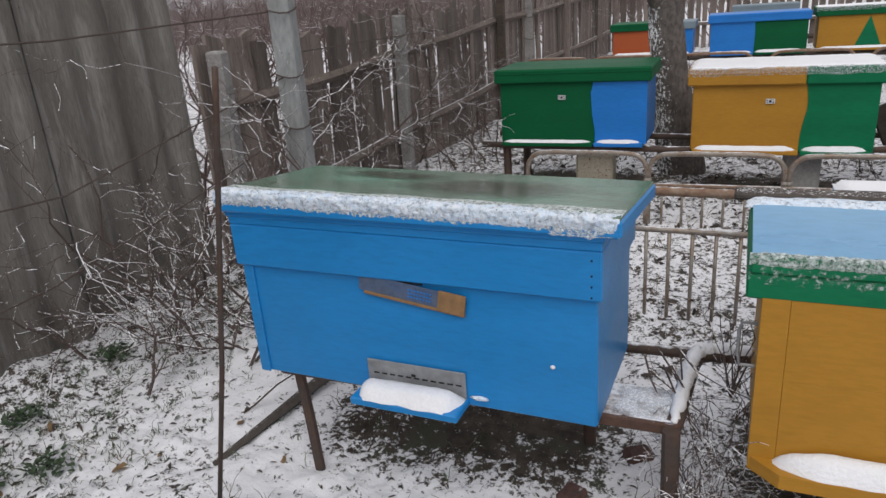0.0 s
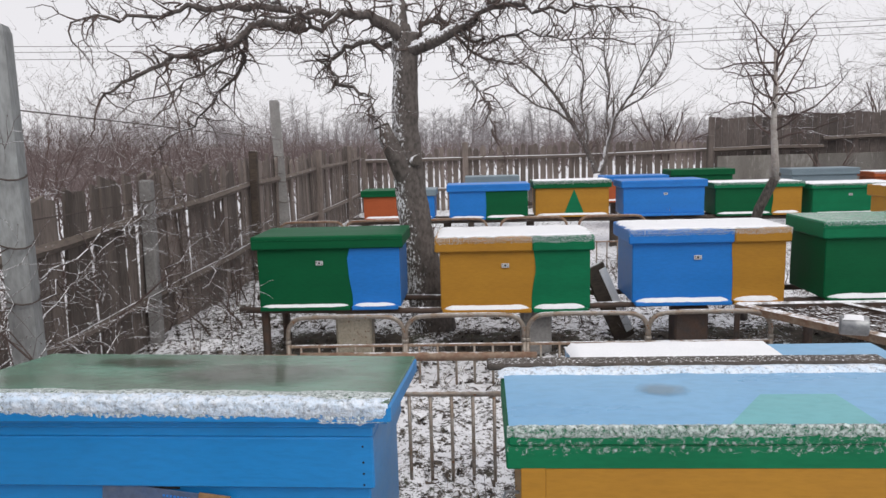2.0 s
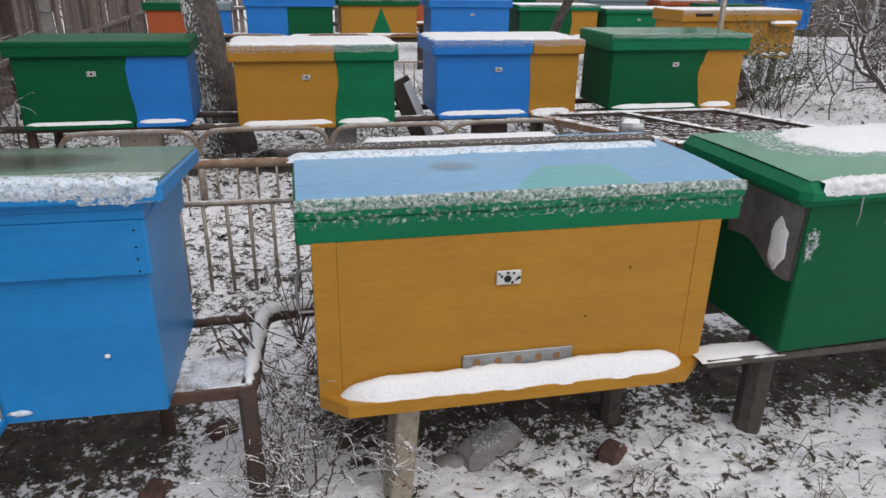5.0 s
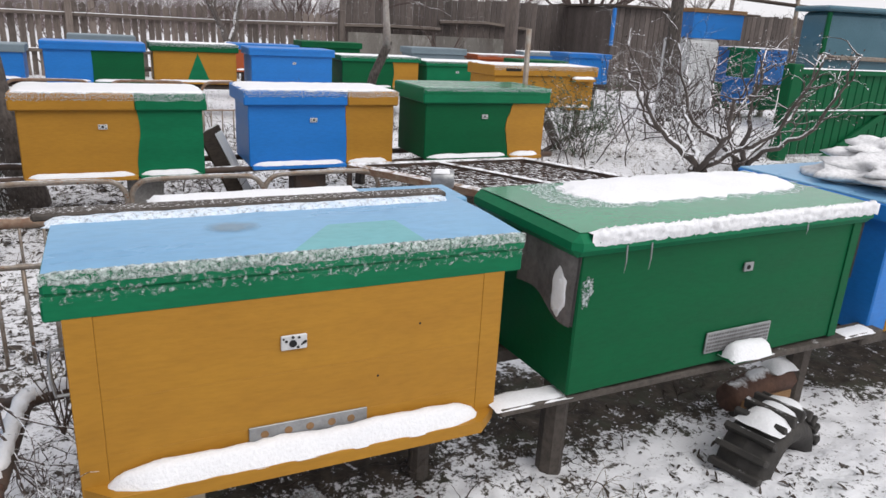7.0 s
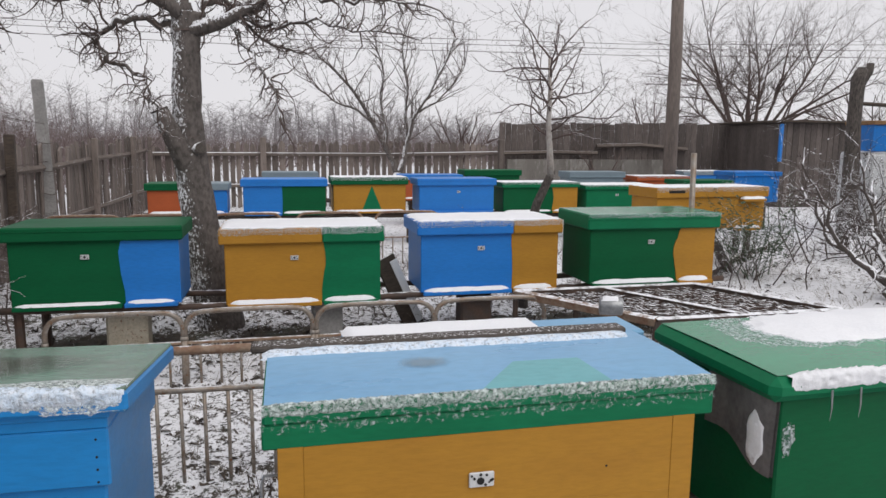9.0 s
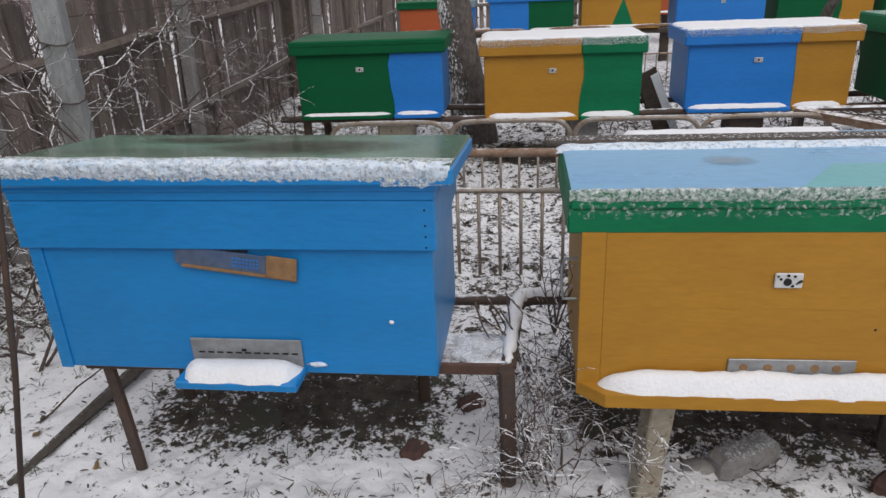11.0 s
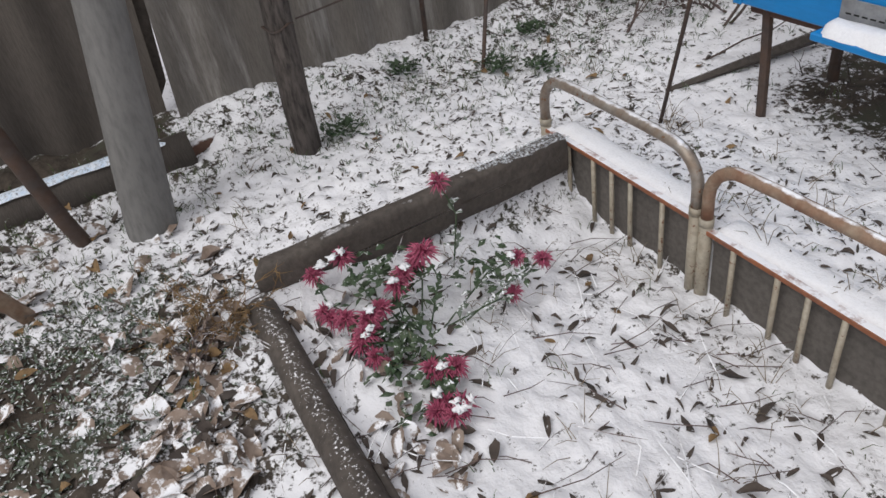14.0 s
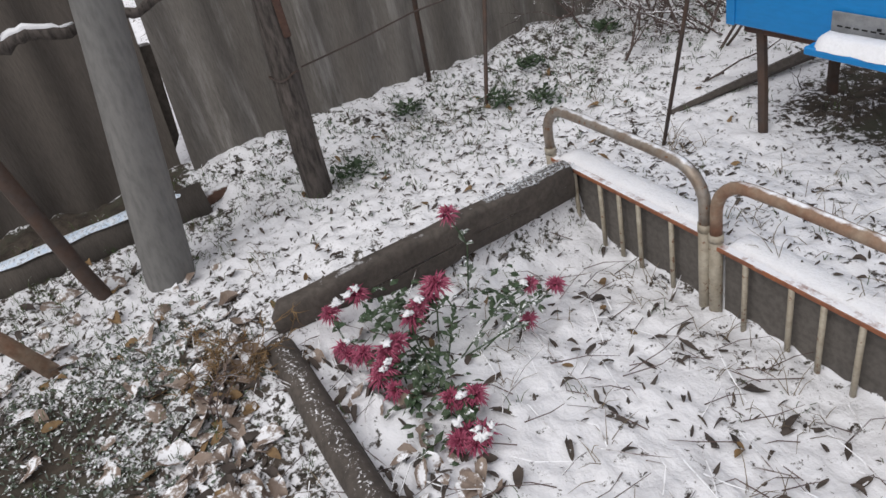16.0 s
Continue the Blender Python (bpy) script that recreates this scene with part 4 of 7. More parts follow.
part("snow", snow_pad(0.12, -0.06, 0.5, -0.004, 0.01, 0.04, 2.0, 0.006, rim=0.45), SNOW, h4, smooth=True)
sk = thing("sack", (2.78, 1.5, 0.805), "rumpled white plastic sacks weighed down by snow", "sack")
part("fold", Mesh().blob((0, 0.1, 0.02), (0.3, 0.22, 0.05), 3, 0.7, 26, 12), BAG, sk, smooth=True)
part("fold", Mesh().blob((0.25, 0.14, 0.06), (0.3, 0.2, 0.06), 8, 0.9, 34, 18), BAG, sk, smooth=True)
part("fold", Mesh().blob((-0.1, 0.05, 0.05), (0.16, 0.12, 0.04), 12, 1.0, 30, 16), BAG, sk, smooth=True)
part("fold", Mesh().blob((0.12, 0.2, 0.09), (0.15, 0.1, 0.04), 15, 1.0, 30, 16), BAG, sk, smooth=True)

# second row
hive("dark green and blue wooden beehive on pipe rails", (-1.45, 4.43, 0.357), 0.93, 0.46, 0.4, 0.075, GREEN, GREEN, BLUE2, 0.66, plate=0.44, seed=2, snow_land=0.008)
hive("ochre yellow and green wooden beehive with snow on its lid", (-0.255, 4.42, 0.325), 0.955, 0.46, 0.395, 0.085, YELLOW, YELLOW, GREEN2, 0.62, GREEN2, plate=0.44, snow_top=0.022, seed=5, rz=-0.6)
hive("bright blue and yellow wooden beehive with snow on its lid", (0.975, 4.43, 0.352), 0.95, 0.46, 0.395, 0.08, BLUE2, BLUE2, YELLOW, 0.66, YELLOW, plate=0.43, snow_top=0.02, seed=7, wave=0.006)
hive("dark green and yellow wooden beehive with a wet lid", (2.1, 4.28, 0.395), 0.93, 0.47, 0.385, 0.09, GREEN, GREEN2, YELLOW, 0.7, top=GREENLID, plate=0.48, seed=9, wave=0.035)

# third row and those behind it
far = "distant beehives"
hive("orange wooden beehive with a green lid, far back", (-1.49, 9.1, 0.44), 0.93, 0.45, 0.3, 0.075, ORANGE, GREEN, BLUE2, 0.62, GREYP, plate=0, seed=3, group=far)
hive("blue and green wooden beehive in the third row", (-0.36, 9.0, 0.43), 1.01, 0.46, 0.36, 0.08, BLUE2, BLUE2, GREEN, 0.47, plate=0, seed=6, wave=0.004, group=far, slope=0.0)
tri = hive("ochre yellow wooden beehive with a green triangle and green lid", (0.76, 9.12, 0.43), 0.95, 0.46, 0.37, 0.085, YELLOW, GREEN, plate=0, seed=8, group=far, snow_top=0.01)
part("triangle", Mesh().add([(0.37, -0.004, 0.02), (0.63, -0.004, 0.02), (0.5, -0.004, 0.345), (0.37, 0.002, 0.02), (0.63, 0.002, 0.02), (0.5, 0.002, 0.345)],
                            [(0, 1, 2), (5, 4, 3), (0, 3, 4, 1), (1, 4, 5, 2), (2, 5, 3, 0)]), GREEN2, tri, "painted green triangle")
hive("bright blue wooden beehive in the third row", (1.87, 9.0, 0.43), 1.02, 0.5, 0.36, 0.08, BLUE2, BLUE2, plate=0.52, seed=10, group=far, snow_land=0.0)
hive("green and yellow wooden beehive with snow on its lid, far back", (3.06, 9.1, 0.4), 1.08, 0.5, 0.35, 0.06, GREEN, GREEN2, YELLOW, 0.66, plate=0, seed=12, group=far, snow_top=0.01)
hive("green wooden beehive with a snowy lid, far back", (4.26, 9.05, 0.38), 1.03, 0.5, 0.34, 0.05, GREEN2, GREEN2, plate=0.45, seed=13, group=far, snow_top=0.02)
hive("grey lidded beehive by the far fence", (-0.15, 11.1, 0.45), 0.8, 0.45, 0.34, 0.08, GREYP, GREYP, plate=0, seed=14, group=far)
hive("orange and blue lidded beehive by the far fence", (2.0, 11.0, 0.44), 0.95, 0.45, 0.32, 0.07, ORANGE, BLUE2, plate=0, seed=15, group=far)
hive("dark green beehive by the far fence", (3.06, 11.1, 0.46), 0.93, 0.45, 0.36, 0.08, GREEN, GREEN, plate=0, seed=16, group=far)
hive("blue-grey lidded beehive by the far fence", (4.9, 11.1, 0.42), 0.98, 0.45, 0.36, 0.09, GREYP, GREYP, plate=0, seed=17, group=far)
hive("orange-red beehive with a snowy lid, far back", (6.1, 11.0, 0.4), 0.98, 0.45, 0.33, 0.07, ORANGE, ORANGE, plate=0, seed=18, snow_top=0.012, group=far)
hive("blue beehive with a snowy lid by the board wall", (8.0, 12.6, 0.4), 0.95, 0.45, 0.35, 0.07, BLUE2, GREYP, plate=0, seed=19, snow_top=0.012, group=far)
yf = hive("tall ochre yellow beehive with two entrances and a snowy lid", (4.02, 6.75, 0.42), 1.4, 0.5, 0.36, 0.1, YELLOW, YELLOW, plate=0, seed=20, snow_top=0.012, group=far, landing=False, rz=4)
for x, z in ((1.05, 0.3), (1.0, -0.02)):
    part("landing_board", Mesh().box(x, -0.09, z, x + 0.3, 0.0, z + 0.03, 0.004), YELLOW, yf)
    part("snow", snow_pad(x, -0.09, x + 0.3, 0.0, z + 0.03, 0.03, x, 0.006, rim=0.4), SNOW, yf, smooth=True)
part("vent_slots", Mesh().box(0.12, -0.034, 0.4, 0.32, -0.03, 0.43, 0.002), DOT, yf)
hive("blue beehive among the bushes", (7.0, 9.6, 0.45), 0.8, 0.5, 0.42, 0.06, BLUE2, BLUE2, plate=0, seed=21, landing=False, group=far)
hive("green beehive among the bushes", (6.0, 9.4, 0.35), 0.8, 0.5, 0.4, 0.06, GREEN2, GREEN, plate=0, seed=22, landing=False, group=far)


# ---- stands under the hives ----
def rod(name, pts, r, material, label, category, sides=10, group=""):
    t = thing(name, pts[0], label, category, group)
    o = Vector(pts[0])
    part("bar", Mesh().tube([Vector(p) - o for p in pts], r, sides), material, t, smooth=sides > 6)
    return t


def leg(parent, x, y, z1, r, material, lx=0.0, sides=8):
    part("leg", Mesh().tube([(x + lx, y, -0.12), (x + lx * 0.5, y, z1 * 0.5), (x, y, z1)], r, sides), material, parent)


st = thing("hive_stand", (0, 0, 0), "dark iron and wood hive stand with snowy ends", "stand")
leg(st, -1.12, 1.455, 0.345, 0.016, IRON, 0.028)
leg(st, -0.092, 1.43, 0.345, 0.021, IRON, 0.004)
leg(st, -1.1, 1.78, 0.33, 0.019, IRON)
leg(st, -0.35, 1.8, 0.33, 0.019, IRON)
part("bearer_board", Mesh().box(-1.18, 1.445, 0.318, -0.075, 1.6, 0.352, 0.006), BROWN, st)
part("snow", snow_pad(-0.235, 1.45, -0.08, 1.6, 0.352, 0.008, 3.0, 0.012, rim=0.3), RIME, st, smooth=True)
part("rear_pipe", Mesh().tube([(-1.2, 1.82, 0.335), (-0.4, 1.82, 0.335), (0.1, 1.835, 0.335), (0.95, 1.8, 0.31)], 0.016, 8), IRONS, st, smooth=True)
el = thing("bent_pipe", (-0.09, 1.46, 0.34), "bent iron pipe under a thick cap of snow", "pipe")
part("pipe", Mesh().tube([(0.0, 0.0, 0.0), (0.01, 0.14, 0.0), (0.022, 0.3, 0.002), (0.036, 0.345, 0.004), (0.07, 0.36, 0.006), (0.2, 0.37, 0.006)], 0.022, 8), IRONS, el, smooth=True)
cap = Mesh()
way = [Vector(q) for q in ((0.0, -0.01, 0.016), (0.01, 0.14, 0.016), (0.022, 0.3, 0.018), (0.036, 0.345, 0.02), (0.07, 0.36, 0.02), (0.2, 0.37, 0.016))]
way = [way[i].lerp(way[i + 1], k / 8) for i in range(5) for k in range(8)] + [way[-1]]
cap.tube([q + Vector((0.006 * fuzz(i * 0.7, 1), 0, 0.006 * fuzz(i * 0.9, 2))) for i, q in enumerate(way)], [min(1, 0.3 + i / 5) * (0.019 + 0.007 * fuzz(i * 0.8, 5) + 0.004 * fuzz(i * 2.3, 9)) for i in range(len(way))], 9)
part("snow", cap, SNOW, el, smooth=True)
rod("timber_prop", [(-1.42, 1.36, 0.01), (-1.36, 1.7, 0.03), (-1.3, 2.05, 0.05)], [0.01, 0.02, 0.026], WOODF, "dark wet timber lying in the snow beside the hive", "timber", 5)
sy = thing("hive_stand", (0, 0, 0), "flaking post and iron rails under the yellow hive", "stand")
part("post", Mesh().box(-0.03, -0.03, -0.15, 0.03, 0.03, 0.312, 0.004, Matrix.Translation((0.25, 1.43, 0)) @ Euler((0.05, 0.06, 0.2)).to_matrix().to_4x4()), CREAM, sy, "flaking cream-painted post")
part("bearer", Mesh().box(0.08, 1.42, 0.288, 1.02, 1.5, 0.318, 0.006), WOODW, sy)
leg(sy, 0.92, 1.62, 0.3, 0.03, WOODW)
leg(sy, 0.2, 1.75, 0.3, 0.03, WOODW)
sg = thing("hive_stand", (0, 0, 0), "snow-edged dark bearer boards under the green hive", "stand")
part("bearer", Mesh().box(1.0, 1.32, 0.345, 2.5, 1.4, 0.366, 0.004), WOODW, sg)
part("rear_bearer", Mesh().box(1.0, 1.62, 0.322, 2.5, 1.72, 0.368, 0.006), WOODW, sg)
part("snow", snow_pad(0.99, 1.318, 1.21, 1.4, 0.364, 0.01, 5.0, 0.008, rim=0.3), SNOW, sg, smooth=True)
part("snow", snow_pad(2.3, 1.318, 2.47, 1.39, 0.364, 0.01, 6.0, 0.008, rim=0.3), SNOW, sg, smooth=True)
for x, y in ((1.3, 1.5), (2.35, 1.5), (3.3, 1.5)):
    leg(sg, x, y, 0.33, 0.04, WOODW)
part("rear_bearer", Mesh().box(2.46, 1.36, 0.29, 3.5, 1.75, 0.328, 0.006), WOODW, sg)
lg = thing("log", (2.02, 1.5, 0.1), "short split reddish log with snow on its end", "log")
part("wood", Mesh().tube([(0, 0, 0.0), (0.02, 0, 0.0), (0.18, 0.02, 0.012), (0.33, 0.02, 0.025), (0.35, 0.02, 0.025)], [0.045, 0.052, 0.056, 0.054, 0.046], 9), BROWN, lg, smooth=True)
part("split_face", Mesh().box(0.02, -0.054, -0.02, 0.26, -0.046, 0.012, 0.003), CARD, lg, "pale split wood")
part("snow", snow_pad(0.2, -0.03, 0.36, 0.06, 0.07, 0.03, 2.0, 0.01, rim=0.4), SNOW, lg, smooth=True)
part("chock", Mesh().box(0.08, -0.03, -0.13, 0.2, 0.05, -0.04, 0.01), WOODW, lg)


def tyre():
    t = thing("tyre", (2.0, 1.3, -0.03), "old ribbed black tyre dusted with snow", "tyre", rz=14)
    m = Mesh()
    m.sheet(lambda u, v: ((0.12 + 0.045 * math.cos(6.2832 * v)) * math.cos(6.2832 * u) * 1.0, 0.07 * math.sin(6.2832 * v) + 0.0, (0.12 + 0.045 * math.cos(6.2832 * v)) * math.sin(6.2832 * u)), 32, 12)
    part("carcass", m, RUBBER, t, smooth=True)
    for k in range(22):
        a = 2 * math.pi * k / 22
        b = Euler((0, -a, 0)).to_matrix().to_4x4()
        part("lug", Mesh().box(0.15, -0.065, -0.01, 0.178, 0.065, 0.008, 0.003, b), RUBBER, t)
    part("snow", snow_pad(-0.1, -0.06, 0.1, 0.05, 0.15, 0.03, 3.0, 0.012, rim=0.5), SNOW, t, smooth=True)
    t.scale = (1.25, 1.25, 1.25)


tyre()

for x, y, rz in ((-0.2, 1.78, 30), (0.86, 1.47, 40), (-0.35, 1.55, 70)):
    b = thing("brick", (x, y, 0.01), "broken red brick half sunk in the soil", "brick", rz=rz)
    part("brick_piece", Mesh().box(-0.045, -0.035, -0.03, 0.035, 0.03, 0.018, 0.012), BRICK, b)
bl = thing("stone_block", (0.53, 1.55, 0.02), "grey stone block dusted with snow on the soil", "stone", rz=28)
part("block", Mesh().box(-0.1, -0.04, -0.04, 0.1, 0.04, 0.03, 0.016), CONC, bl)
part("snow", snow_pad(-0.08, -0.03, 0.09, 0.035, 0.03, 0.01, 2.0, 0.01, rim=0.4), RIME, bl, smooth=True)
rk = thing("stone", (0.41, 1.52, 0.0), "small stone dusted with snow", "stone")
part("lump", Mesh().blob((0, 0, 0), (0.05, 0.03, 0.02), 4, 0.5), CONC, rk, smooth=True)

# second row: pipes on concrete stumps
s2 = thing("hive_stand", (0, 0, 0), "long iron pipe rails on concrete stumps under the second row", "stand")
for y, z in ((4.47, 0.335), (4.86, 0.335)):
    part("pipe_rail", Mesh().tube([(-1.6, y, z), (-0.3, y, z - 0.02), (0.9, y, z), (2.0, y, z + 0.01), (3.2, y - 0.08, z + 0.045)], 0.022, 8), IRONS, s2, smooth=True)
for x, w, mt in ((-0.85, 0.12, CREAM), (0.37, 0.1, CONC), (1.38, 0.11, IRON)):
    part("stump", Mesh().box(x - w, 4.5, -0.1, x + w, 4.66, 0.315, 0.015), mt, s2)
for x, y in ((-1.44, 4.5), (-1.4, 4.85), (0.35, 4.86), (2.1, 4.45), (3.05, 4.4), (2.6, 4.8)):
    part("leg", Mesh().tube([(x, y, -0.1), (x, y, 0.33)], 0.028, 7), IRON, s2)
pk = thing("plank", (0.84, 4.78, 0.0), "dark board with a strip of snow, leaning between two hives", "plank")
m = Matrix.Translation((0.09, 0, 0.3)) @ Euler((0.15, radians(-27), 0.2)).to_matrix().to_4x4()
part("board", Mesh().box(-0.12, -0.03, -0.31, 0.03, 0.0, 0.31, 0.006, m), WOODS, pk)
part("snow", Mesh().box(-0.025, -0.038, -0.26, 0.029, -0.031, 0.27, 0.003, m), SNOW, pk)

s3 = thing("hive_stand", (0, 0, 0), "rough timber rails under the third row", "stand")
for y in (9.15, 9.5):
    part("rail", Mesh().tube([(-1.7, y, 0.39), (1.0, y, 0.385), (3.0, y, 0.365), (5.5, y, 0.34)], 0.035, 6), WOODS, s3)
for x in (-1.5, -0.4, 0.7, 1.8, 3.0, 4.2, 5.3):
    part("post", Mesh().box(x - 0.05, 9.2, -0.1, x + 0.05, 9.3, 0.36, 0.01), WOODS, s3)
s4 = thing("hive_stand", (0, 0, 0), "rough timber rails under the hives by the far fence", "stand")
part("rail", Mesh().tube([(-0.3, 11.3, 0.41), (4.0, 11.3, 0.41), (9.2, 11.3, 0.37)], 0.04, 6), WOODS, s4)
for x in (-0.1, 2.2, 3.8, 5.5, 7.0):
    part("post", Mesh().box(x - 0.05, 11.25, -0.1, x + 0.05, 11.35, 0.4, 0.01), WOODS, s4)
for x0, x1, y, z in ((4.1, 5.4, 6.95, 0.42), (7.0, 7.8, 9.8, 0.45), (6.0, 6.8, 9.6, 0.35), (8.05, 8.9, 12.8, 0.4)):
    q = thing("hive_stand", (x0, y, 0), "dark posts holding a beehive", "stand")
    for x in (0.1, x1 - x0 - 0.1):
        for yy in (0.0, 0.2):
            part("post", Mesh().box(x - 0.03, yy - 0.03, -0.1, x + 0.03, yy + 0.03, z, 0.006), WOODW, q)
sb = thing("hive_stand", (0.4, 2.1, 0), "dark posts holding a beehive", "stand")
for x in (0.1, 0.75):
    for yy in (0.02, 0.22):
        part("post", Mesh().box(x - 0.03, yy - 0.03, -0.1, x + 0.03, yy + 0.03, 0.26, 0.006), WOODW, sb)


# ---- old bed ends used as low fences ----
def bed_end(x0, x1, y, z_foot, z_top, z_rail, frame, bars, rail, label, n=6, r=0.016, sheet=None, lower=None, xs=()):
    t = thing("bed_end", ((x0 + x1) / 2, y, 0), label, "bed end", "old bed ends")
    a, b = x0 - (x0 + x1) / 2, x1 - (x0 + x1) / 2
    k = 0.1
    pts = [(a, 0, z_rail + 0.02), (a, 0, z_top - k)]
    for i in range(1, 7):
        q = math.pi / 2 * i / 6
        pts.append((a + k * (1 - math.cos(q)), 0, z_top - k + k * math.sin(q)))
    pts += [(a + (b - a) * f, 0, z_top + 0.004) for f in (0.3, 0.5, 0.7)]
    for i in range(0, 7):
        q = math.pi / 2 * i / 6
        pts.append((b - k + k * math.sin(q), 0, z_top - k + k * math.cos(q)))
    pts += [(b, 0, z_rail + 0.02)]
    part("hoop", Mesh().tube(pts, r, 10), frame, t, smooth=True)
    for x in (a, b):
        part("leg", Mesh().tube([(x, 0, z_foot - 0.05), (x, 0, z_rail + 0.022)], r * 1.12, 10), bars, t, smooth=True)
        part("collar", Mesh().tube([(x, 0, z_rail + 0.012), (x, 0, z_rail + 0.034)], r * 1.22, 10), bars, t, smooth=True)
    part("rail", Mesh().box(a, -0.012, z_rail - 0.01, b, 0.012, z_rail + 0.004, 0.002), rail, t)
    for x in ([q - (x0 + x1) / 2 for q in xs] or [a + (b - a) * (i + 0.7) / (n + 0.4) for i in range(n)]):
        part("bar", Mesh().tube([(x, -0.008, z_foot - 0.03), (x, -0.008, z_rail - 0.008)], 0.0075, 7), bars, t, smooth=True)
    if sheet:
        part("slate_strip", Mesh().box(a + 0.015, 0.014, z_foot - 0.06, b - 0.015, 0.026, z_rail - 0.014, 0.003), sheet, t)
        part("snow", snow_pad(a + 0.01, 0.004, b - 0.01, 0.11, z_rail - 0.012, 0.02, a * 3, 0.01, rim=0.3), SNOW, t, smooth=True)
    if lower:
        part("lower_rail", Mesh().tube([(a, 0, lower), (b, 0, lower)], 0.01, 7), bars, t, smooth=True)
    return t


bed_end(-1.43, -0.768, 0.86, -0.19, 0.24, 0.055, STEEL, CREAM, RUSTR, "old metal bed end, bare steel hoop over rusty rail", 5, sheet=SLATEF, xs=(-1.3, -1.176, -1.091, -1.009, -0.88))
bed_end(-0.732, -0.075, 0.86, -0.2, 0.24, 0.04, RUST, CREAM, RUSTR, "old bed end with a rusty cream-painted hoop, backed by slate", 5, sheet=SLATEF, xs=(-0.632, -0.502, -0.419, -0.328, -0.19))
bed_end(-0.04, 0.62, 0.85, -0.2, 0.24, 0.03, RUST, RUST, RUSTR, "old bed end with a rusty hoop, backed by slate", 5, sheet=SLATEF)
for x0 in (-1.14, -0.44, 0.27, 0.965):
    bed_end(x0, x0 + 0.69, 3.95, -0.03, 0.405, 0.235, STEEL, STEEL, RUST, "grey metal bed end with snow along its hoop", 6, 0.014)
for x0 in (-1.69, -0.7):
    t = thing("bed_end", (x0 + 0.3, 2.75, 0), "grey barred bed end with a red-brown top tube", "bed end", "old bed ends")
    part("top_tube", Mesh().tube([(-0.35, 0, 0.54), (0.62, 0, 0.532)], 0.019, 8), RUST, t, smooth=True)
    part("rail", Mesh().tube([(-0.33, 0, 0.382), (0.6, 0, 0.372)], 0.012, 8), STEEL, t, smooth=True)
    for x in (-0.34, 0.6):
        part("leg", Mesh().tube([(x, 0, -0.1), (x, 0, 0.54)], 0.017, 8), CREAM, t, smooth=True)
    for i in range(10):
        x = -0.26 + i * 0.088
        part("bar", Mesh().tube([(x, 0, -0.06), (x, 0, 0.372)], 0.0075, 6), STEEL, t, smooth=True)
for x0 in (-2.2, -1.46, -0.62, 0.25, 1.1):
    bed_end(x0, x0 + 0.72, 7.6, -0.03, 0.575, 0.3, RUST, STEEL, RUST, "rusty bed end far back among the hives", 6, 0.014)


# ---- the bed's timber kerbs, stakes, pipe and pole by the wall ----
kb = thing("timber_kerb", (-1.3, -0.18, 0), "dark wet squared timber edging the flower bed", "timber")
def kerb_pt(u, v):
    a = 2 * math.pi * v
    y = 1.02 * u
    k = min(1.0, 0.3 + u / 0.04) ** 0.6
    w, h = 0.035 * k, (0.082 - 0.02 * u) * k
    q = lambda s, e: math.copysign(abs(s) ** e, s)
    return (0.03 * (1 - u) * 0.5 + w * q(math.cos(a), 0.5) - 0.02 * u + 0.006 * fuzz(y * 4, v * 6), y, 0.02 + h * q(math.sin(a), 0.5) + 0.004 * fuzz(y * 7, v * 5, 2))
kbm = Mesh().sheet(kerb_pt, 30, 20)
kbm.add([kerb_pt(0, j / 20) for j in range(20)], [tuple(range(20))[::-1]])
part("beam", kbm, WOODW, kb, smooth=True)
part("snow", snow_pad(-0.05, 0.7, 0.01, 1.02, 0.084, 0.01, 2.0, 0.014, rim=0.5), RIME, kb, smooth=True)
kl = thing("timber_kerb", (-1.215, -0.205, -0.005), "rounded dark timber with flecks of snow, edging the flower bed", "timber")
def log_pt(u, v):
    a = 2 * math.pi * v
    x = 1.15 * u
    r = 0.047 + 0.006 * fuzz(x * 3, v * 3, 6)
    return (x, 0.01 + 0.02 * u + r * 0.85 * math.cos(a), 0.012 + r * math.sin(a))
klm = Mesh().sheet(log_pt, 34, 16)
klm.add([log_pt(0, j / 16) for j in range(16)], [tuple(range(16))])
part("beam", klm, WOODF, kl, smooth=True)
part("side_board", Mesh().box(0.62, 0.056, -0.06, 1.15, 0.078, 0.025, 0.006), WOODW, kl)

rod("stake", [(-1.267, 1.178, -0.05), (-1.12, 1.16, 0.5), (-0.955, 1.12, 1.16), (-0.94, 1.115, 1.22)], 0.0065, IRON, "thin rusty iron stake stuck in the snow", "stake", 7)
rod("stake", [(-2.076, 0.995, -0.05), (-2.08, 1.0, 0.0), (-2.13, 1.112, 0.43)], 0.0085, IRON, "short dark stake by the wall", "stake", 7)
rod("stake", [(-2.43, 0.925, -0.05), (-2.42, 0.952, 0.66), (-2.42, 0.99, 1.45)], 0.011, IRON, "long thin iron rod leaning on the wall", "stake", 7)
rod("cement_pipe", [(-1.87, -0.4, -0.2), (-1.87, -0.385, 0.0), (-1.87, -0.24, 0.75), (-1.87, 0.02, 2.1)], [0.082, 0.08, 0.066, 0.06], PIPEG, "thick grey cement pipe set in the ground, leaning", "pipe", 24)
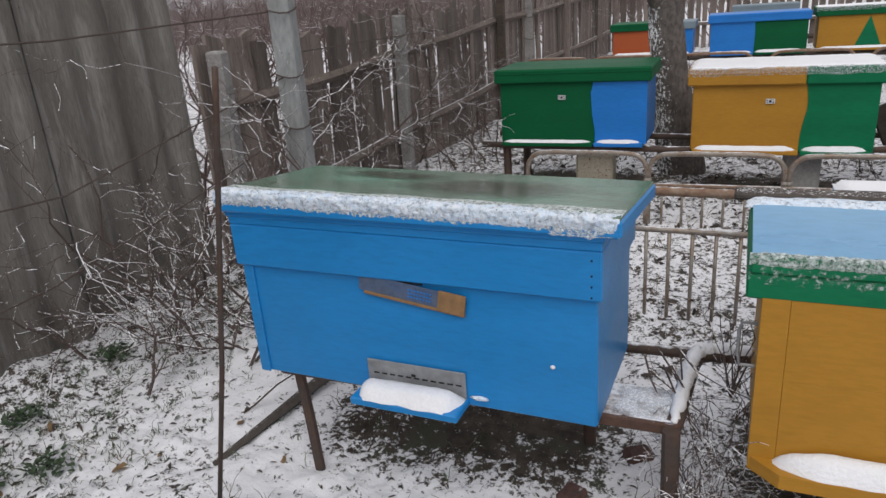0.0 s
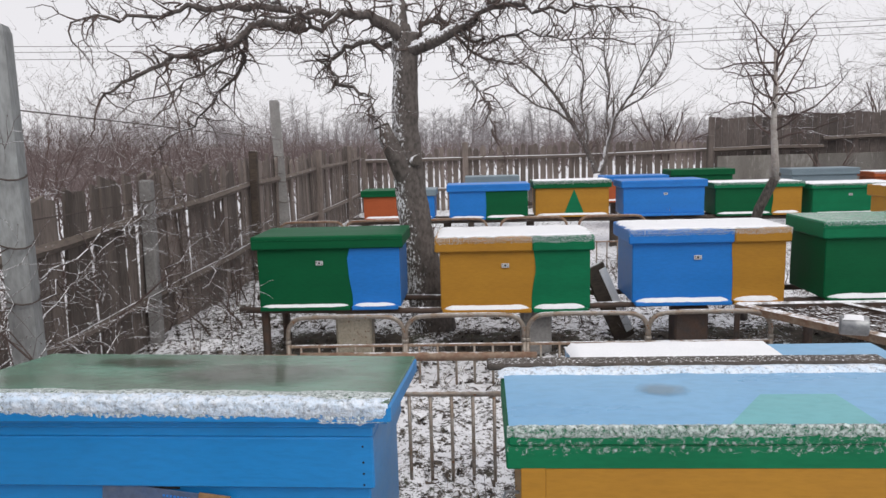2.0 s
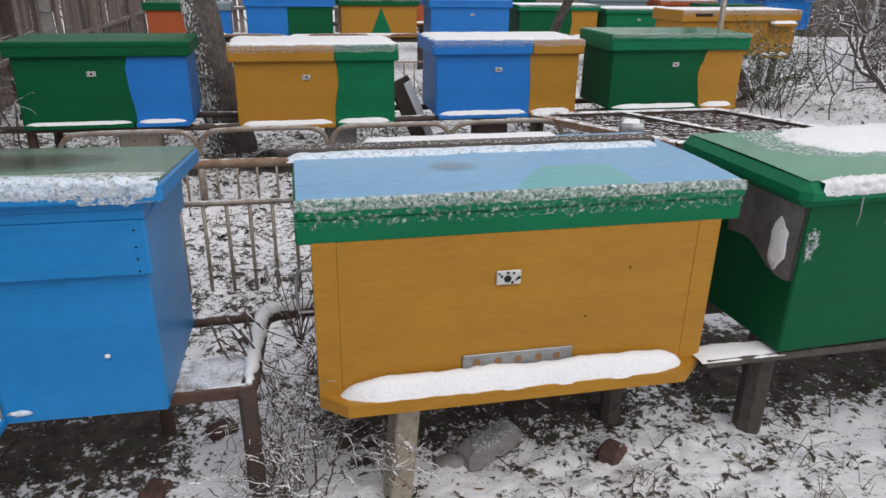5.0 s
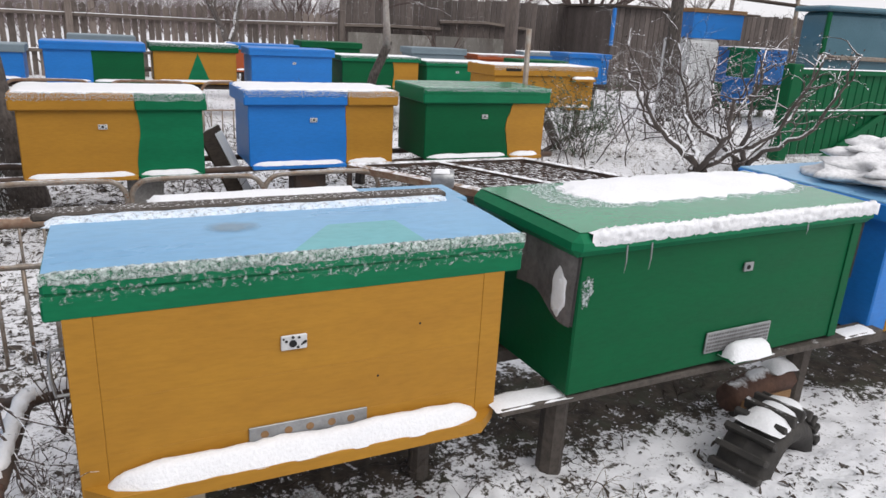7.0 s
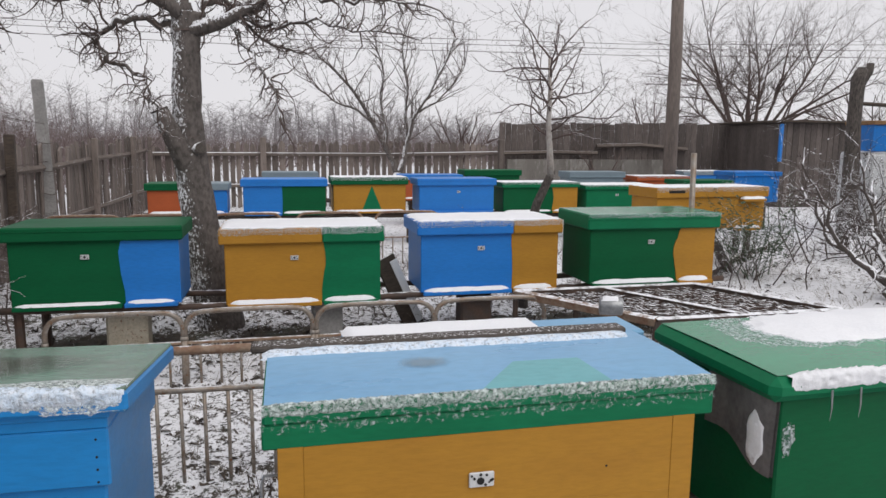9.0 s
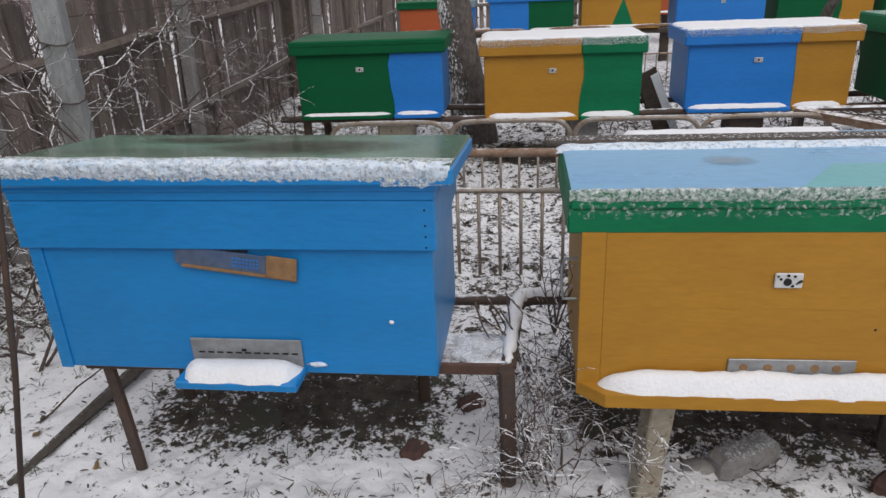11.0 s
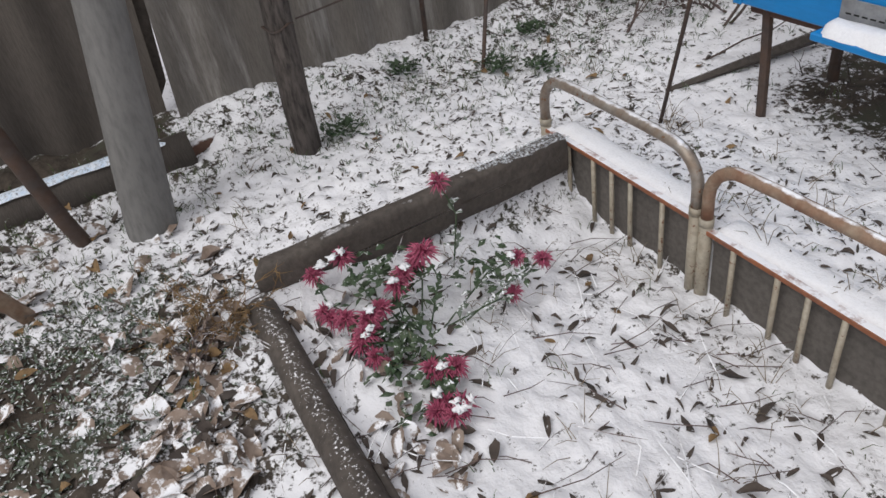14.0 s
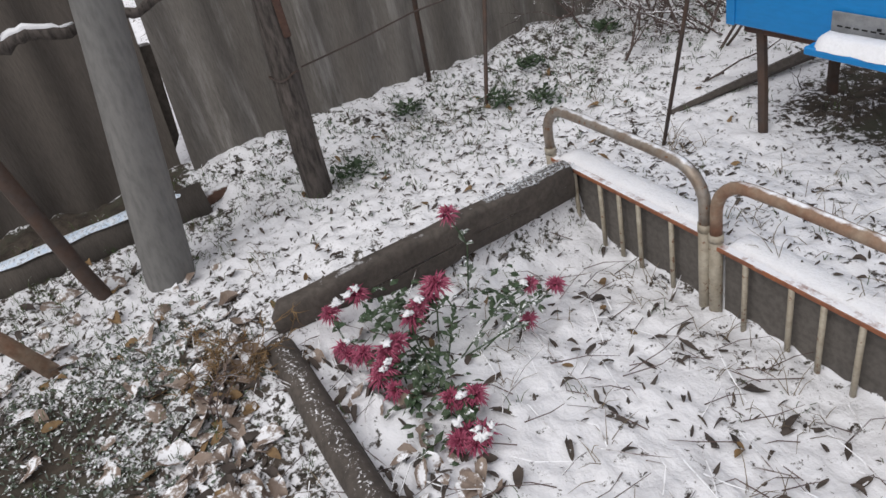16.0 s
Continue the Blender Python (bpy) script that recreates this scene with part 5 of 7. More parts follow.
pl = rod("wooden_pole", [(-2.0, 0.2, -0.15), (-2.0, 0.215, 0.2), (-2.0, 0.25, 0.65), (-1.99, 0.33, 1.6)], [0.052, 0.05, 0.045, 0.04], BARKD, "rough bark-covered pole set by the wall", "pole", 14)
part("wire_tie", Mesh().tube([(math.cos(a) * 0.05, 0.03 + math.sin(a) * 0.05, 0.6 + 0.008 * math.sin(3 * a)) for a in np.linspace(0, 12.5, 40)], 0.004, 4), IRON, pl)
part("cleat", Mesh().box(0.0, 0.06, 0.72, 0.05, 0.085, 1.0, 0.004), BROWN, pl)
rod("rusty_pipe", [(-1.93, -0.58, -0.08), (-1.93, -0.615, 0.1), (-1.93, -0.66, 0.45), (-1.93, -0.75, 1.2)], 0.026, IRON, "rusty iron pipe leaning by the wall", "pipe", 10)
rod("rusty_pipe", [(-1.62, -0.75, -0.05), (-1.66, -0.95, 0.4)], 0.024, RUST, "rusty iron pipe end in the leaf litter", "pipe", 10)
lb = thing("cement_pipe", (-2.27, -2.4, 0.03), "grey cement pipe lying along the wall under snow", "pipe")
part("pipe", Mesh().tube([(0, 0, 0), (0.0, 1.0, 0), (0.0, 2.24, 0)], 0.07, 16), SLATEB, lb, smooth=True)
sn = snow_pad(-0.02, 0, 0.045, 2.15, 0.068, 0.016, 2.0, 0.014, rim=0.45)
part("snow", sn, FROST, lb, smooth=True)
rod("log", [(-2.24, -0.27, 0.0), (-2.29, -0.14, 0.005), (-2.37, 0.02, 0.0)], [0.038, 0.042, 0.034], BROWN, "short dark log against the wall foot", "log", 9)
vn = thing("vine", (-2.0, -0.62, 0), "old grape vine arm with snow along the top", "vine")
way = [Vector(q) for q in ((0.02, -0.35, 0.7), (0.03, 0.1, 0.8), (0.04, 0.2, 0.82), (0.04, 0.3, 0.79), (-0.06, 0.42, 0.78), (-0.06, 0.5, 0.765), (-0.05, 0.6, 0.8), (-0.05, 0.75, 0.84), (-0.07, 1.0, 0.95))]
way = [way[i].lerp(way[i + 1], k / 6) + Vector((0.006 * fuzz(i * 3.1 + k * 0.5, 4), 0, 0.008 * fuzz(i * 3.3 + k * 0.6, 6))) for i in range(8) for k in range(6)] + [way[-1]]
part("arm", Mesh().tube(way, [(0.023 - 0.00026 * i) * (1 + 0.3 * fuzz(i * 0.55, 8) + 0.18 * fuzz(i * 1.7, 3)) for i in range(len(way))], 12), BARKD, vn, smooth=True)
part("snow", Mesh().tube([q + Vector((0.004, 0, 0.015 + 0.003 * fuzz(i * 0.9, 7))) for i, q in enumerate(way[:20])], [max(0.002, 0.012 * math.sin(math.pi * (i + 0.6) / 20.6) ** 0.5 * (1 + 0.4 * fuzz(i * 0.8, 2))) for i in range(20)], 9), SNOW, vn, smooth=True)
part("spur", Mesh().tube([(0.04, 0.13, 0.82), (0.045, 0.128, 0.87), (0.04, 0.14, 0.9)], [0.009, 0.007, 0.004], 7), BARKD, vn, smooth=True)

for pts, lab in (([(-1.99, 0.29, 0.455), (-2.08, 0.55, 0.445), (-2.15, 0.8, 0.45), (-2.15, 1.53, 0.463), (-2.17, 2.3, 0.56), (-2.06, 2.95, 0.75)], "wire"),
                 ([(-2.2, 0.9, 0.8), (-2.2, 1.7, 0.74), (-2.06, 2.95, 1.0)], "wire"),
                 ([(-2.2, 1.2, 1.28), (-2.2, 1.8, 1.265), (-2.1, 2.95, 1.3)], "wire"),
                 ([(-2.06, 2.98, 1.6), (-2.36, 8.4, 1.5)], "wire"), ([(-2.06, 2.98, 1.1), (-2.3, 5.5, 1.05), (-2.36, 8.4, 1.1)], "wire")):
    rod("wire", pts, 0.0035, WIRE, "thin rusty fence wire strung between posts", "wire", 5)

# bedspring lying as a low table, and a tin on it
gr = thing("bed_spring", (0, 0, 0.4), "rusty steel bed base with snow on its mesh, laid on legs", "bed base")
A, B, C, D = Vector((1.52, 4.1, 0)), Vector((2.02, 3.27, 0)), Vector((3.2, 3.27, 0)), Vector((2.78, 4.1, 0))
for p, q, w in ((A, B, 0.03), (B, C, 0.025), (C, D, 0.025), (D, A, 0.025), (A.lerp(D, 0.48), B.lerp(C, 0.48), 0.02)):
    part("frame_bar", Mesh().tube([p, p.lerp(q, 0.5), q], w, 4), IRONS if w < 0.03 else RUST, gr)
for p in (A, B, C, D):
    part("leg", Mesh().tube([p + Vector((0, 0, -0.5)), p], 0.018, 6), IRON, gr)
lat = Mesh()
for i in range(1, 34):
    p, q = A.lerp(D, i / 34), B.lerp(C, i / 34)
    n = 14
    lat.tube([p.lerp(q, k / n) + Vector((0.012 * math.sin(k * 1.6 + i), 0, 0.008 * math.cos(k * 2.1 + i) - 0.01)) for k in range(n + 1)], 0.0045, 4)
for i in range(1, 9):
    p, q = A.lerp(B, i / 9), D.lerp(C, i / 9)
    lat.tube([p.lerp(q, k / 20) + Vector((0, 0.015 * math.sin(k * 2.3), -0.008)) for k in range(21)], 0.005, 4)
tagged(part("spring_mesh", lat, IRONM, gr), kind="stuff")
cn = thing("tin_can", (1.8, 3.36, 0.475), "empty tin can on its side with snow along its top", "can", rz=-20)
part("can", Mesh().tube([(-0.06, 0, 0), (-0.058, 0, 0), (0.055, 0, 0), (0.06, 0, 0)], [0.045, 0.048, 0.048, 0.045], 16), TIN, cn, smooth=True)
part("snow", snow_pad(-0.055, -0.035, 0.05, 0.035, 0.036, 0.022, 2.0, 0.006, rim=0.5), SNOW, cn, smooth=True)
rod("steel_post", [(3.32, 5.0, -0.1), (3.3, 5.0, 1.27)], 0.022, STEEL, "thin grey steel post behind the hives", "post", 8)


# ---- trees and shrubs ----
def grow(m, p, d, length, r, depth, rng, droop=0.0, kids=5, wander=0.3, sides=5, ratio=0.6, spread=0.9, tip=0.25, lift=0.0, bud=0.0):
    n = 6 if depth else 4
    pts, rs = [p], [r]
    for i in range(n):
        d = (d + Vector((rng.gauss(0, wander), rng.gauss(0, wander), rng.gauss(0, wander) - droop * (i / n) + lift * i / n)) * 0.35).normalized()
        p = p + d * (length / n)
        pts.append(p)
        rs.append(r * (1 - (1 - tip) * (i + 1) / n))
    if bud and depth <= 1:
        pts += [p + d * bud * 1.2, p + d * bud * 2.6]
        rs += [bud * rng.uniform(0.7, 1.2), bud * 0.2]
    m.tube(pts, rs, sides if depth > 1 else (4 if depth else 3), cap=False)
    if depth <= 0:
        return
    for k in range(kids):
        i = rng.randint(1 if depth < 3 else 2, n)
        q = pts[i]
        e = (pts[i] - pts[i - 1]).normalized()
        side = Vector((rng.gauss(0, 1), rng.gauss(0, 1), rng.gauss(0, 0.8)))
        side = (side - e * side.dot(e)).normalized()
        grow(m, q, (e * rng.uniform(0.4, 1.0) + side * spread * rng.uniform(0.5, 1.1)).normalized(), length * ratio * rng.uniform(0.55, 1.1), max(0.0016, rs[i] * 0.62),
             depth - 1, rng, droop, kids, wander, sides, ratio, spread, tip, lift, bud)


apple = thing("apple_tree", (-0.42, 5.2, 0), "old bare apple tree with a sawn limb and snow-lined boughs", "tree")
arng = random.Random(21)
m = Mesh()
spine = [((0.09, -0.2), 0.17), ((0.07, 0.0), 0.162), ((0.02, 0.27), 0.148), ((-0.035, 0.71), 0.122), ((-0.075, 1.01), 0.112), ((-0.088, 1.2), 0.112), ((-0.1, 1.45), 0.1),
         ((-0.1, 1.66), 0.094), ((-0.09, 1.95), 0.09), ((-0.085, 2.1), 0.098), ((-0.09, 2.22), 0.085)]
spine = [tuple(a + (b - a) * k / 5 for a, b in zip((*p0, r0), (*p1, r1))) for (p0, r0), (p1, r1) in zip(spine, spine[1:]) for k in range(5)]
m.tube([(x, 0, z) for x, z, r in spine], [r for x, z, r in spine], 22)
m.v = [(x + 0.016 * fuzz(x * 9, y * 9, z * 5) + 0.006 * fuzz(x * 40, y * 40, z * 14), y + 0.016 * fuzz(x * 9, y * 9, z * 5 + 7) + 0.006 * fuzz(x * 40, y * 40, z * 14 + 3), z) for x, y, z in m.v]
part("trunk", m, BARK, apple, smooth=True)
sl = part("sawn_limb", Mesh().tube([(-0.06, 0.0, 1.02), (-0.13, -0.06, 1.2), (-0.2, -0.1, 1.38), (-0.265, -0.13, 1.53)], [0.06, 0.074, 0.066, 0.06], 12), BARK, apple, smooth=True)
part("cut_face", Mesh().tube([(-0.265, -0.13, 1.531), (-0.269, -0.131, 1.54)], 0.058, 12), WOODW, sl, "dark sawn end")
st2 = part("limb_stub", Mesh().tube([(-0.05, -0.05, 1.26), (-0.015, -0.12, 1.283)], [0.05, 0.042], 10), BARK, apple, smooth=True)
part("cut_face", Mesh().tube([(-0.015, -0.1205, 1.283), (-0.012, -0.128, 1.285)], 0.036, 10), WOODW, st2, "dark sawn end")


def bough(pts, r):
    """A crooked bough along its main bends, set with knobbly twigs."""
    fine = []
    for i in range(len(pts) - 1):
        a, b = Vector(pts[i]), Vector(pts[i + 1])
        for k in range(3):
            w = 0.014 if (i or k) else 0.0
            fine.append(a.lerp(b, k / 3) + Vector((arng.gauss(0, w), arng.gauss(0, w), arng.gauss(0, w))))
    fine.append(Vector(pts[-1]))
    n = len(fine)
    rs = [max(0.006, r * (1 - 0.8 * i / (n - 1)) * (1 + 0.14 * fuzz(i * 0.9, r * 50))) for i in range(n)]
    part("bough", Mesh().tube(fine, rs, 9), BARK, apple, smooth=True)
    tw = Mesh()
    for i in range(1, n):
        a, b = fine[i - 1], fine[i]
        e = (b - a).normalized()
        for k in range(2 if i > n * 0.3 else 1):
            s = Vector((arng.gauss(0, 1), arng.gauss(0, 1), arng.gauss(0.0, 0.8)))
            s = (s - e * s.dot(e)).normalized()
            grow(tw, a.lerp(b, arng.random()), (e * 0.5 + s).normalized(), arng.uniform(0.1, 0.42), max(0.0058, min(0.009, rs[i] * 0.5)), 2, arng, droop=0.25, kids=3, wander=1.1, ratio=0.5, spread=1.2, bud=0.0032)
    grow(tw, fine[-1], (fine[-1] - fine[-2]).normalized(), 0.35, rs[-1], 2, arng, droop=0.25, kids=4, wander=1.0, ratio=0.5, spread=1.1, bud=0.0032)
    tagged(part("twig_spray", tw, TWIG, apple), kind="stuff")


bough([(-0.11, 0.0, 2.14), (-0.16, -0.07, 2.22), (-0.34, -0.14, 2.3), (-0.52, -0.21, 2.31), (-0.71, -0.28, 2.31), (-0.91, -0.35, 2.22)], 0.055)
bough([(-0.17, 0.0, 2.11), (-0.3, -0.03, 2.13), (-0.46, -0.07, 2.11), (-0.59, -0.1, 2.05), (-0.65, -0.13, 2.0), (-0.6, -0.17, 1.93), (-0.51, -0.2, 1.83), (-0.33, -0.23, 1.74), (-0.29, -0.27, 1.61), (-0.25, -0.3, 1.51)], 0.027)
bough([(-0.06, 0.0, 2.07), (0.06, -0.05, 2.13), (0.22, -0.1, 2.15), (0.35, -0.15, 2.22), (0.45, -0.2, 2.28), (0.56, -0.25, 2.34), (0.67, -0.3, 2.41)], 0.06)
bough([(-0.1, 0.0, 2.16), (-0.12, 0.05, 2.32), (-0.15, 0.1, 2.45), (-0.15, 0.15, 2.69), (-0.1, 0.2, 3.05)], 0.075)
bough([(-0.03, 0.0, 2.18), (0.05, 0.08, 2.28), (0.15, 0.16, 2.32), (0.25, 0.24, 2.27), (0.35, 0.32, 2.35), (0.29, 0.4, 2.53)], 0.03)
bough([(0.22, -0.1, 2.1), (0.29, -0.18, 1.99), (0.37, -0.26, 1.85), (0.46, -0.34, 1.73), (0.51, -0.42, 1.62), (0.52, -0.5, 1.47)], 0.014)
bough([(0.33, -0.1, 2.17), (0.47, -0.18, 2.1), (0.62, -0.26, 2.12), (0.78, -0.34, 2.13), (1.01, -0.42, 2.05), (1.26, -0.5, 2.04)], 0.018)
bough([(0.29, -0.1, 2.14), (0.41, 0.03, 2.05), (0.53, 0.17, 2.0), (0.7, 0.3, 1.98)], 0.013)
bough([(0.47, -0.2, 2.3), (0.66, -0.28, 2.33), (0.81, -0.36, 2.27), (1.01, -0.44, 2.24), (1.25, -0.52, 2.26), (1.44, -0.6, 2.21)], 0.026)
bough([(-0.72, -0.35, 2.21), (-0.89, -0.41, 2.22), (-1.06, -0.46, 2.22), (-1.16, -0.52, 2.1), (-1.32, -0.58, 2.05), (-1.5, -0.63, 2.0), (-1.65, -0.69, 1.93), (-1.84, -0.74, 1.84), (-1.95, -0.8, 1.74)], 0.04)
bough([(-0.78, -0.2, 2.34), (-1.08, -0.3, 2.35), (-1.24, -0.4, 2.36), (-1.4, -0.5, 2.33), (-1.55, -0.6, 2.28), (-1.72, -0.7, 2.23), (-1.85, -0.8, 2.23), (-2.04, -0.9, 2.19)], 0.03)
bough([(-1.12, -0.4, 2.19), (-1.16, -0.37, 2.05), (-1.19, -0.33, 1.95), (-1.35, -0.3, 1.83), (-1.45, -0.27, 1.72), (-1.61, -0.23, 1.59), (-1.88, -0.2, 1.42)], 0.02)
bough([(-1.2, -0.4, 2.1), (-1.21, -0.55, 2.03), (-1.29, -0.7, 1.91), (-1.36, -0.85, 1.82), (-1.45, -1.0, 1.73)], 0.016)
bough([(-0.76, -0.3, 2.28), (-0.99, -0.15, 2.43), (-1.22, 0.0, 2.58), (-1.67, 0.15, 2.71), (-2.17, 0.3, 2.68)], 0.03)
bough([(0.56, -0.3, 2.33), (0.76, -0.13, 2.48), (1.06, 0.03, 2.56), (1.38, 0.2, 2.53)], 0.03)
bough([(-0.51, -0.25, 2.3), (-0.63, -0.41, 2.17), (-0.7, -0.58, 2.24), (-0.89, -0.74, 2.2), (-1.04, -0.9, 2.19)], 0.02)


def vase_tree(name, x, y, base, n, length, lean, seed, material, label, depth=2, kids=6, droop=-0.4, r=0.05, trunk_mat=None, wander=0.25):
    rng = random.Random(seed)
    t = thing(name, (x, y, 0), label, "tree")
    part("trunk", Mesh().tube([(0, 0, -0.2), (0.01, 0, base * 0.5), (0, 0, base)], [r * 1.3, r * 1.1, r], 8), trunk_mat or BARK, t, smooth=True)
    m = Mesh()
    for k in range(n):
        a = 2 * math.pi * k / n + rng.uniform(-0.3, 0.3)
        d = Vector((math.cos(a) * lean, math.sin(a) * lean, 1)).normalized()
        grow(m, Vector((0, 0, base - 0.05)), d, length * rng.uniform(0.8, 1.1), r * 0.62, depth, rng, droop, kids, wander, 6, 0.6, 0.7)
    tagged(part("crown", m, material, t), kind="stuff")


def forked_tree():
    """The fruit tree by the far fence: a short trunk that forks into two long limbs."""
    t = thing("fruit_tree", (2.42, 14.0, 0), "bare forked fruit tree with snowy limbs by the far fence", "tree")
    rng = random.Random(3)
    part("trunk", Mesh().tube([(0, 0, -0.2), (0.01, 0, 0.35), (0.0, 0, 0.74)], [0.1, 0.085, 0.09], 9), BARK, t, smooth=True)
    limbs = (([(0, 0, 0.68), (-0.12, 0, 0.95), (-0.26, 0, 1.25), (-0.5, 0.05, 1.75), (-0.85, 0.1, 2.3), (-1.25, 0.1, 2.75), (-1.6, 0.1, 3.05)], 0.065),
             ([(-0.24, 0, 1.2), (-0.24, 0.02, 1.6), (-0.34, 0.1, 2.1), (-0.28, 0.1, 2.7), (-0.42, 0.1, 3.3)], 0.04),
             ([(-0.5, 0.05, 1.7), (-0.8, -0.1, 1.95), (-1.25, -0.2, 2.1), (-1.7, -0.2, 2.45)], 0.03),
             ([(0, 0, 0.7), (0.12, 0, 1.0), (0.18, 0, 1.35), (0.3, -0.04, 1.8), (0.62, -0.1, 2.3), (0.9, -0.1, 2.85), (1.15, -0.1, 3.4)], 0.062),
             ([(0.2, 0, 1.45), (0.16, 0.1, 1.9), (0.22, 0.12, 2.5), (0.1, 0.1, 3.1), (0.18, 0.1, 3.5)], 0.04),
             ([(0.4, -0.05, 1.95), (0.8, 0.1, 2.15), (1.15, 0.15, 2.5), (1.4, 0.15, 2.9)], 0.03))
    for pts, r in limbs:
        pts = [Vector(p) for p in pts]
        fine = [pts[i].lerp(pts[i + 1], k / 3) + Vector((rng.gauss(0, 0.012), rng.gauss(0, 0.012), 0)) for i in range(len(pts) - 1) for k in range(3)] + [pts[-1]]
        n = len(fine)
        part("limb", Mesh().tube(fine, [max(0.008, r * (1 - 0.85 * i / n)) for i in range(n)], 7), BARK, t, smooth=True)
        tw = Mesh()
        for i in range(3, n):
            e = (fine[i] - fine[i - 1]).normalized()
            for k in range(2):
                d = (e * 0.5 + Vector((rng.gauss(0, 0.6), rng.gauss(0, 0.5), rng.uniform(0.1, 0.9)))).normalized()
                grow(tw, fine[i], d, rng.uniform(0.35, 0.95), 0.011, 2, rng, -0.25, 4, 0.4, 5, 0.55, 0.8)
        tagged(part("twig_spray", tw, TWIG, t), kind="stuff")


forked_tree()


def grafted_tree():
    t = thing("fruit_tree", (2.02, 5.35, 0), "bare young tree with a crooked pale trunk", "tree")
    part("trunk", Mesh().tube([(0.0, 0.0, -0.1), (0.02, 0, 0.55), (0.1, 0, 0.85), (0.2, 0, 1.06), (0.23, 0, 1.12)], [0.042, 0.04, 0.036, 0.034, 0.024], 8), BARKD, t, smooth=True)
    part("snag", Mesh().tube([(0.03, 0, 0.62), (-0.06, -0.03, 0.68), (-0.1, -0.03, 0.7)], [0.03, 0.028, 0.02], 7), BARKD, t, smooth=True)
    part("upper_trunk", Mesh().tube([(0.21, 0, 1.06), (0.2, 0, 1.25), (0.18, 0, 1.5), (0.19, 0.01, 1.75), (0.17, 0, 2.0)], [0.035, 0.026, 0.022, 0.017, 0.01], 8), PEELED, t, smooth=True)
    rng = random.Random(31)
    for k in range(20):
        a, z = 2.4 * k + rng.uniform(-0.4, 0.4), 1.36 + 0.033 * k
        m = Mesh()
        grow(m, Vector((0.19, 0, z)), Vector((math.cos(a), math.sin(a), rng.uniform(0.15, 0.7))).normalized(), rng.uniform(0.5, 0.78) * (1.1 - 0.018 * k), 0.009, 2, rng, -0.15, 6, 0.75, 5, 0.52, 0.95, bud=0.0025)
        tagged(part("branch", m, TWIGR, t), kind="stuff")


grafted_tree()
vase_tree("fruit_tree", 15.3, 20.5, 1.2, 13, 3.9, 0.8, 5, TWIG, "wide bare bushy tree behind the board wall", 3, 8, 0.0, 0.11, wander=0.35)
vase_tree("fruit_tree", 11.3, 19.5, 0.8, 6, 2.2, 0.7, 15, TWIGR, "bare tree behind the board wall", 2, 7, -0.2, 0.07)
vase_tree("fruit_tree", 6.5, 13.2, 0.5, 4, 1.1, 0.8, 25, TWIG, "small bare sapling by the board wall", 2, 5, -0.2, 0.03)
vase_tree("fruit_tree", 4.4, 16.5, 0.9, 6, 1.5, 0.8, 35, TWIGR, "bare reddish tree beyond the far fence", 2, 7, 0.1, 0.05)
vase_tree("fruit_tree", 20.5, 21.0, 0.9, 6, 2.6, 0.6, 45, TWIG, "bare tree in the next garden", 2, 7, 0.0, 0.08)


def shrub(name, x, y, n, length, seed, material, label, lean=0.9, r=0.012, depth=2, kids=5, droop=-0.25, spread=0.1, category="shrub", lift=0.0, wander=0.85):
    rng = random.Random(seed)
    t = thing(name, (x, y, 0), label, category)
    for k in range(n):
        a = rng.uniform(0, 6.28)
        d = Vector((math.cos(a) * lean * rng.uniform(0.2, 1), math.sin(a) * lean * rng.uniform(0.2, 1), 1)).normalized()
        px, py = rng.gauss(0, spread), rng.gauss(0, spread)
        m = Mesh()
        grow(m, Vector((px, py, ground_z(x + px, y + py) - 0.02)), d, length * rng.uniform(0.6, 1.1), r, depth, rng, droop, kids, wander, 5, 0.55, 0.8, lift=lift, bud=min(0.0035, r * 0.35))
        cn = part("cane", m, material, t)
        if category == "weed":
            tagged(cn, kind="stuff")
    return t


def bowl_bush(x, y, n, height, lean, seed, label):
    """A gnarled bush pruned to an open bowl: limbs that leave the foot sideways and then turn up."""
    rng = random.Random(seed)
    t = thing("shrub", (x, y, 0), label, "shrub")
    for k in range(n):
        a = 2 * math.pi * (k + rng.uniform(-0.25, 0.25)) / n
        u, h = Vector((math.cos(a), math.sin(a), 0)), height * rng.uniform(0.75, 1.1)
        way = [Vector((0, 0, -0.05)), u * 0.06 + Vector((0, 0, 0.12)), u * 0.24 * lean + Vector((0, 0, 0.3)), u * 0.46 * lean + Vector((0, 0, 0.5)), u * 0.56 * lean + Vector((0, 0, 0.8)), u * 0.66 * lean + Vector((0, 0, h))]
        fine = [way[i].lerp(way[i + 1], q / 3) + Vector((rng.gauss(0, 0.02), rng.gauss(0, 0.02), rng.gauss(0, 0.012))) for i in range(5) for q in range(3)] + [way[-1]]
        m = Mesh().tube(fine, [0.036 * (1 - 0.052 * i) for i in range(len(fine))], 7)
        part("limb", m, TWIGL, t, smooth=True)
        tw = Mesh()
        for i in range(5, len(fine)):
            d = (Vector((rng.gauss(0, 0.6), rng.gauss(0, 0.6), rng.uniform(0.1, 1.0))) + u * 0.3).normalized()
            grow(tw, fine[i], d, rng.uniform(0.2, 0.48), 0.0085, 2, rng, -0.2, 2, 0.7, 5, 0.5, 0.9, bud=0.009)
        tagged(part("twig_spray", tw, TWIGS, t), kind="stuff")


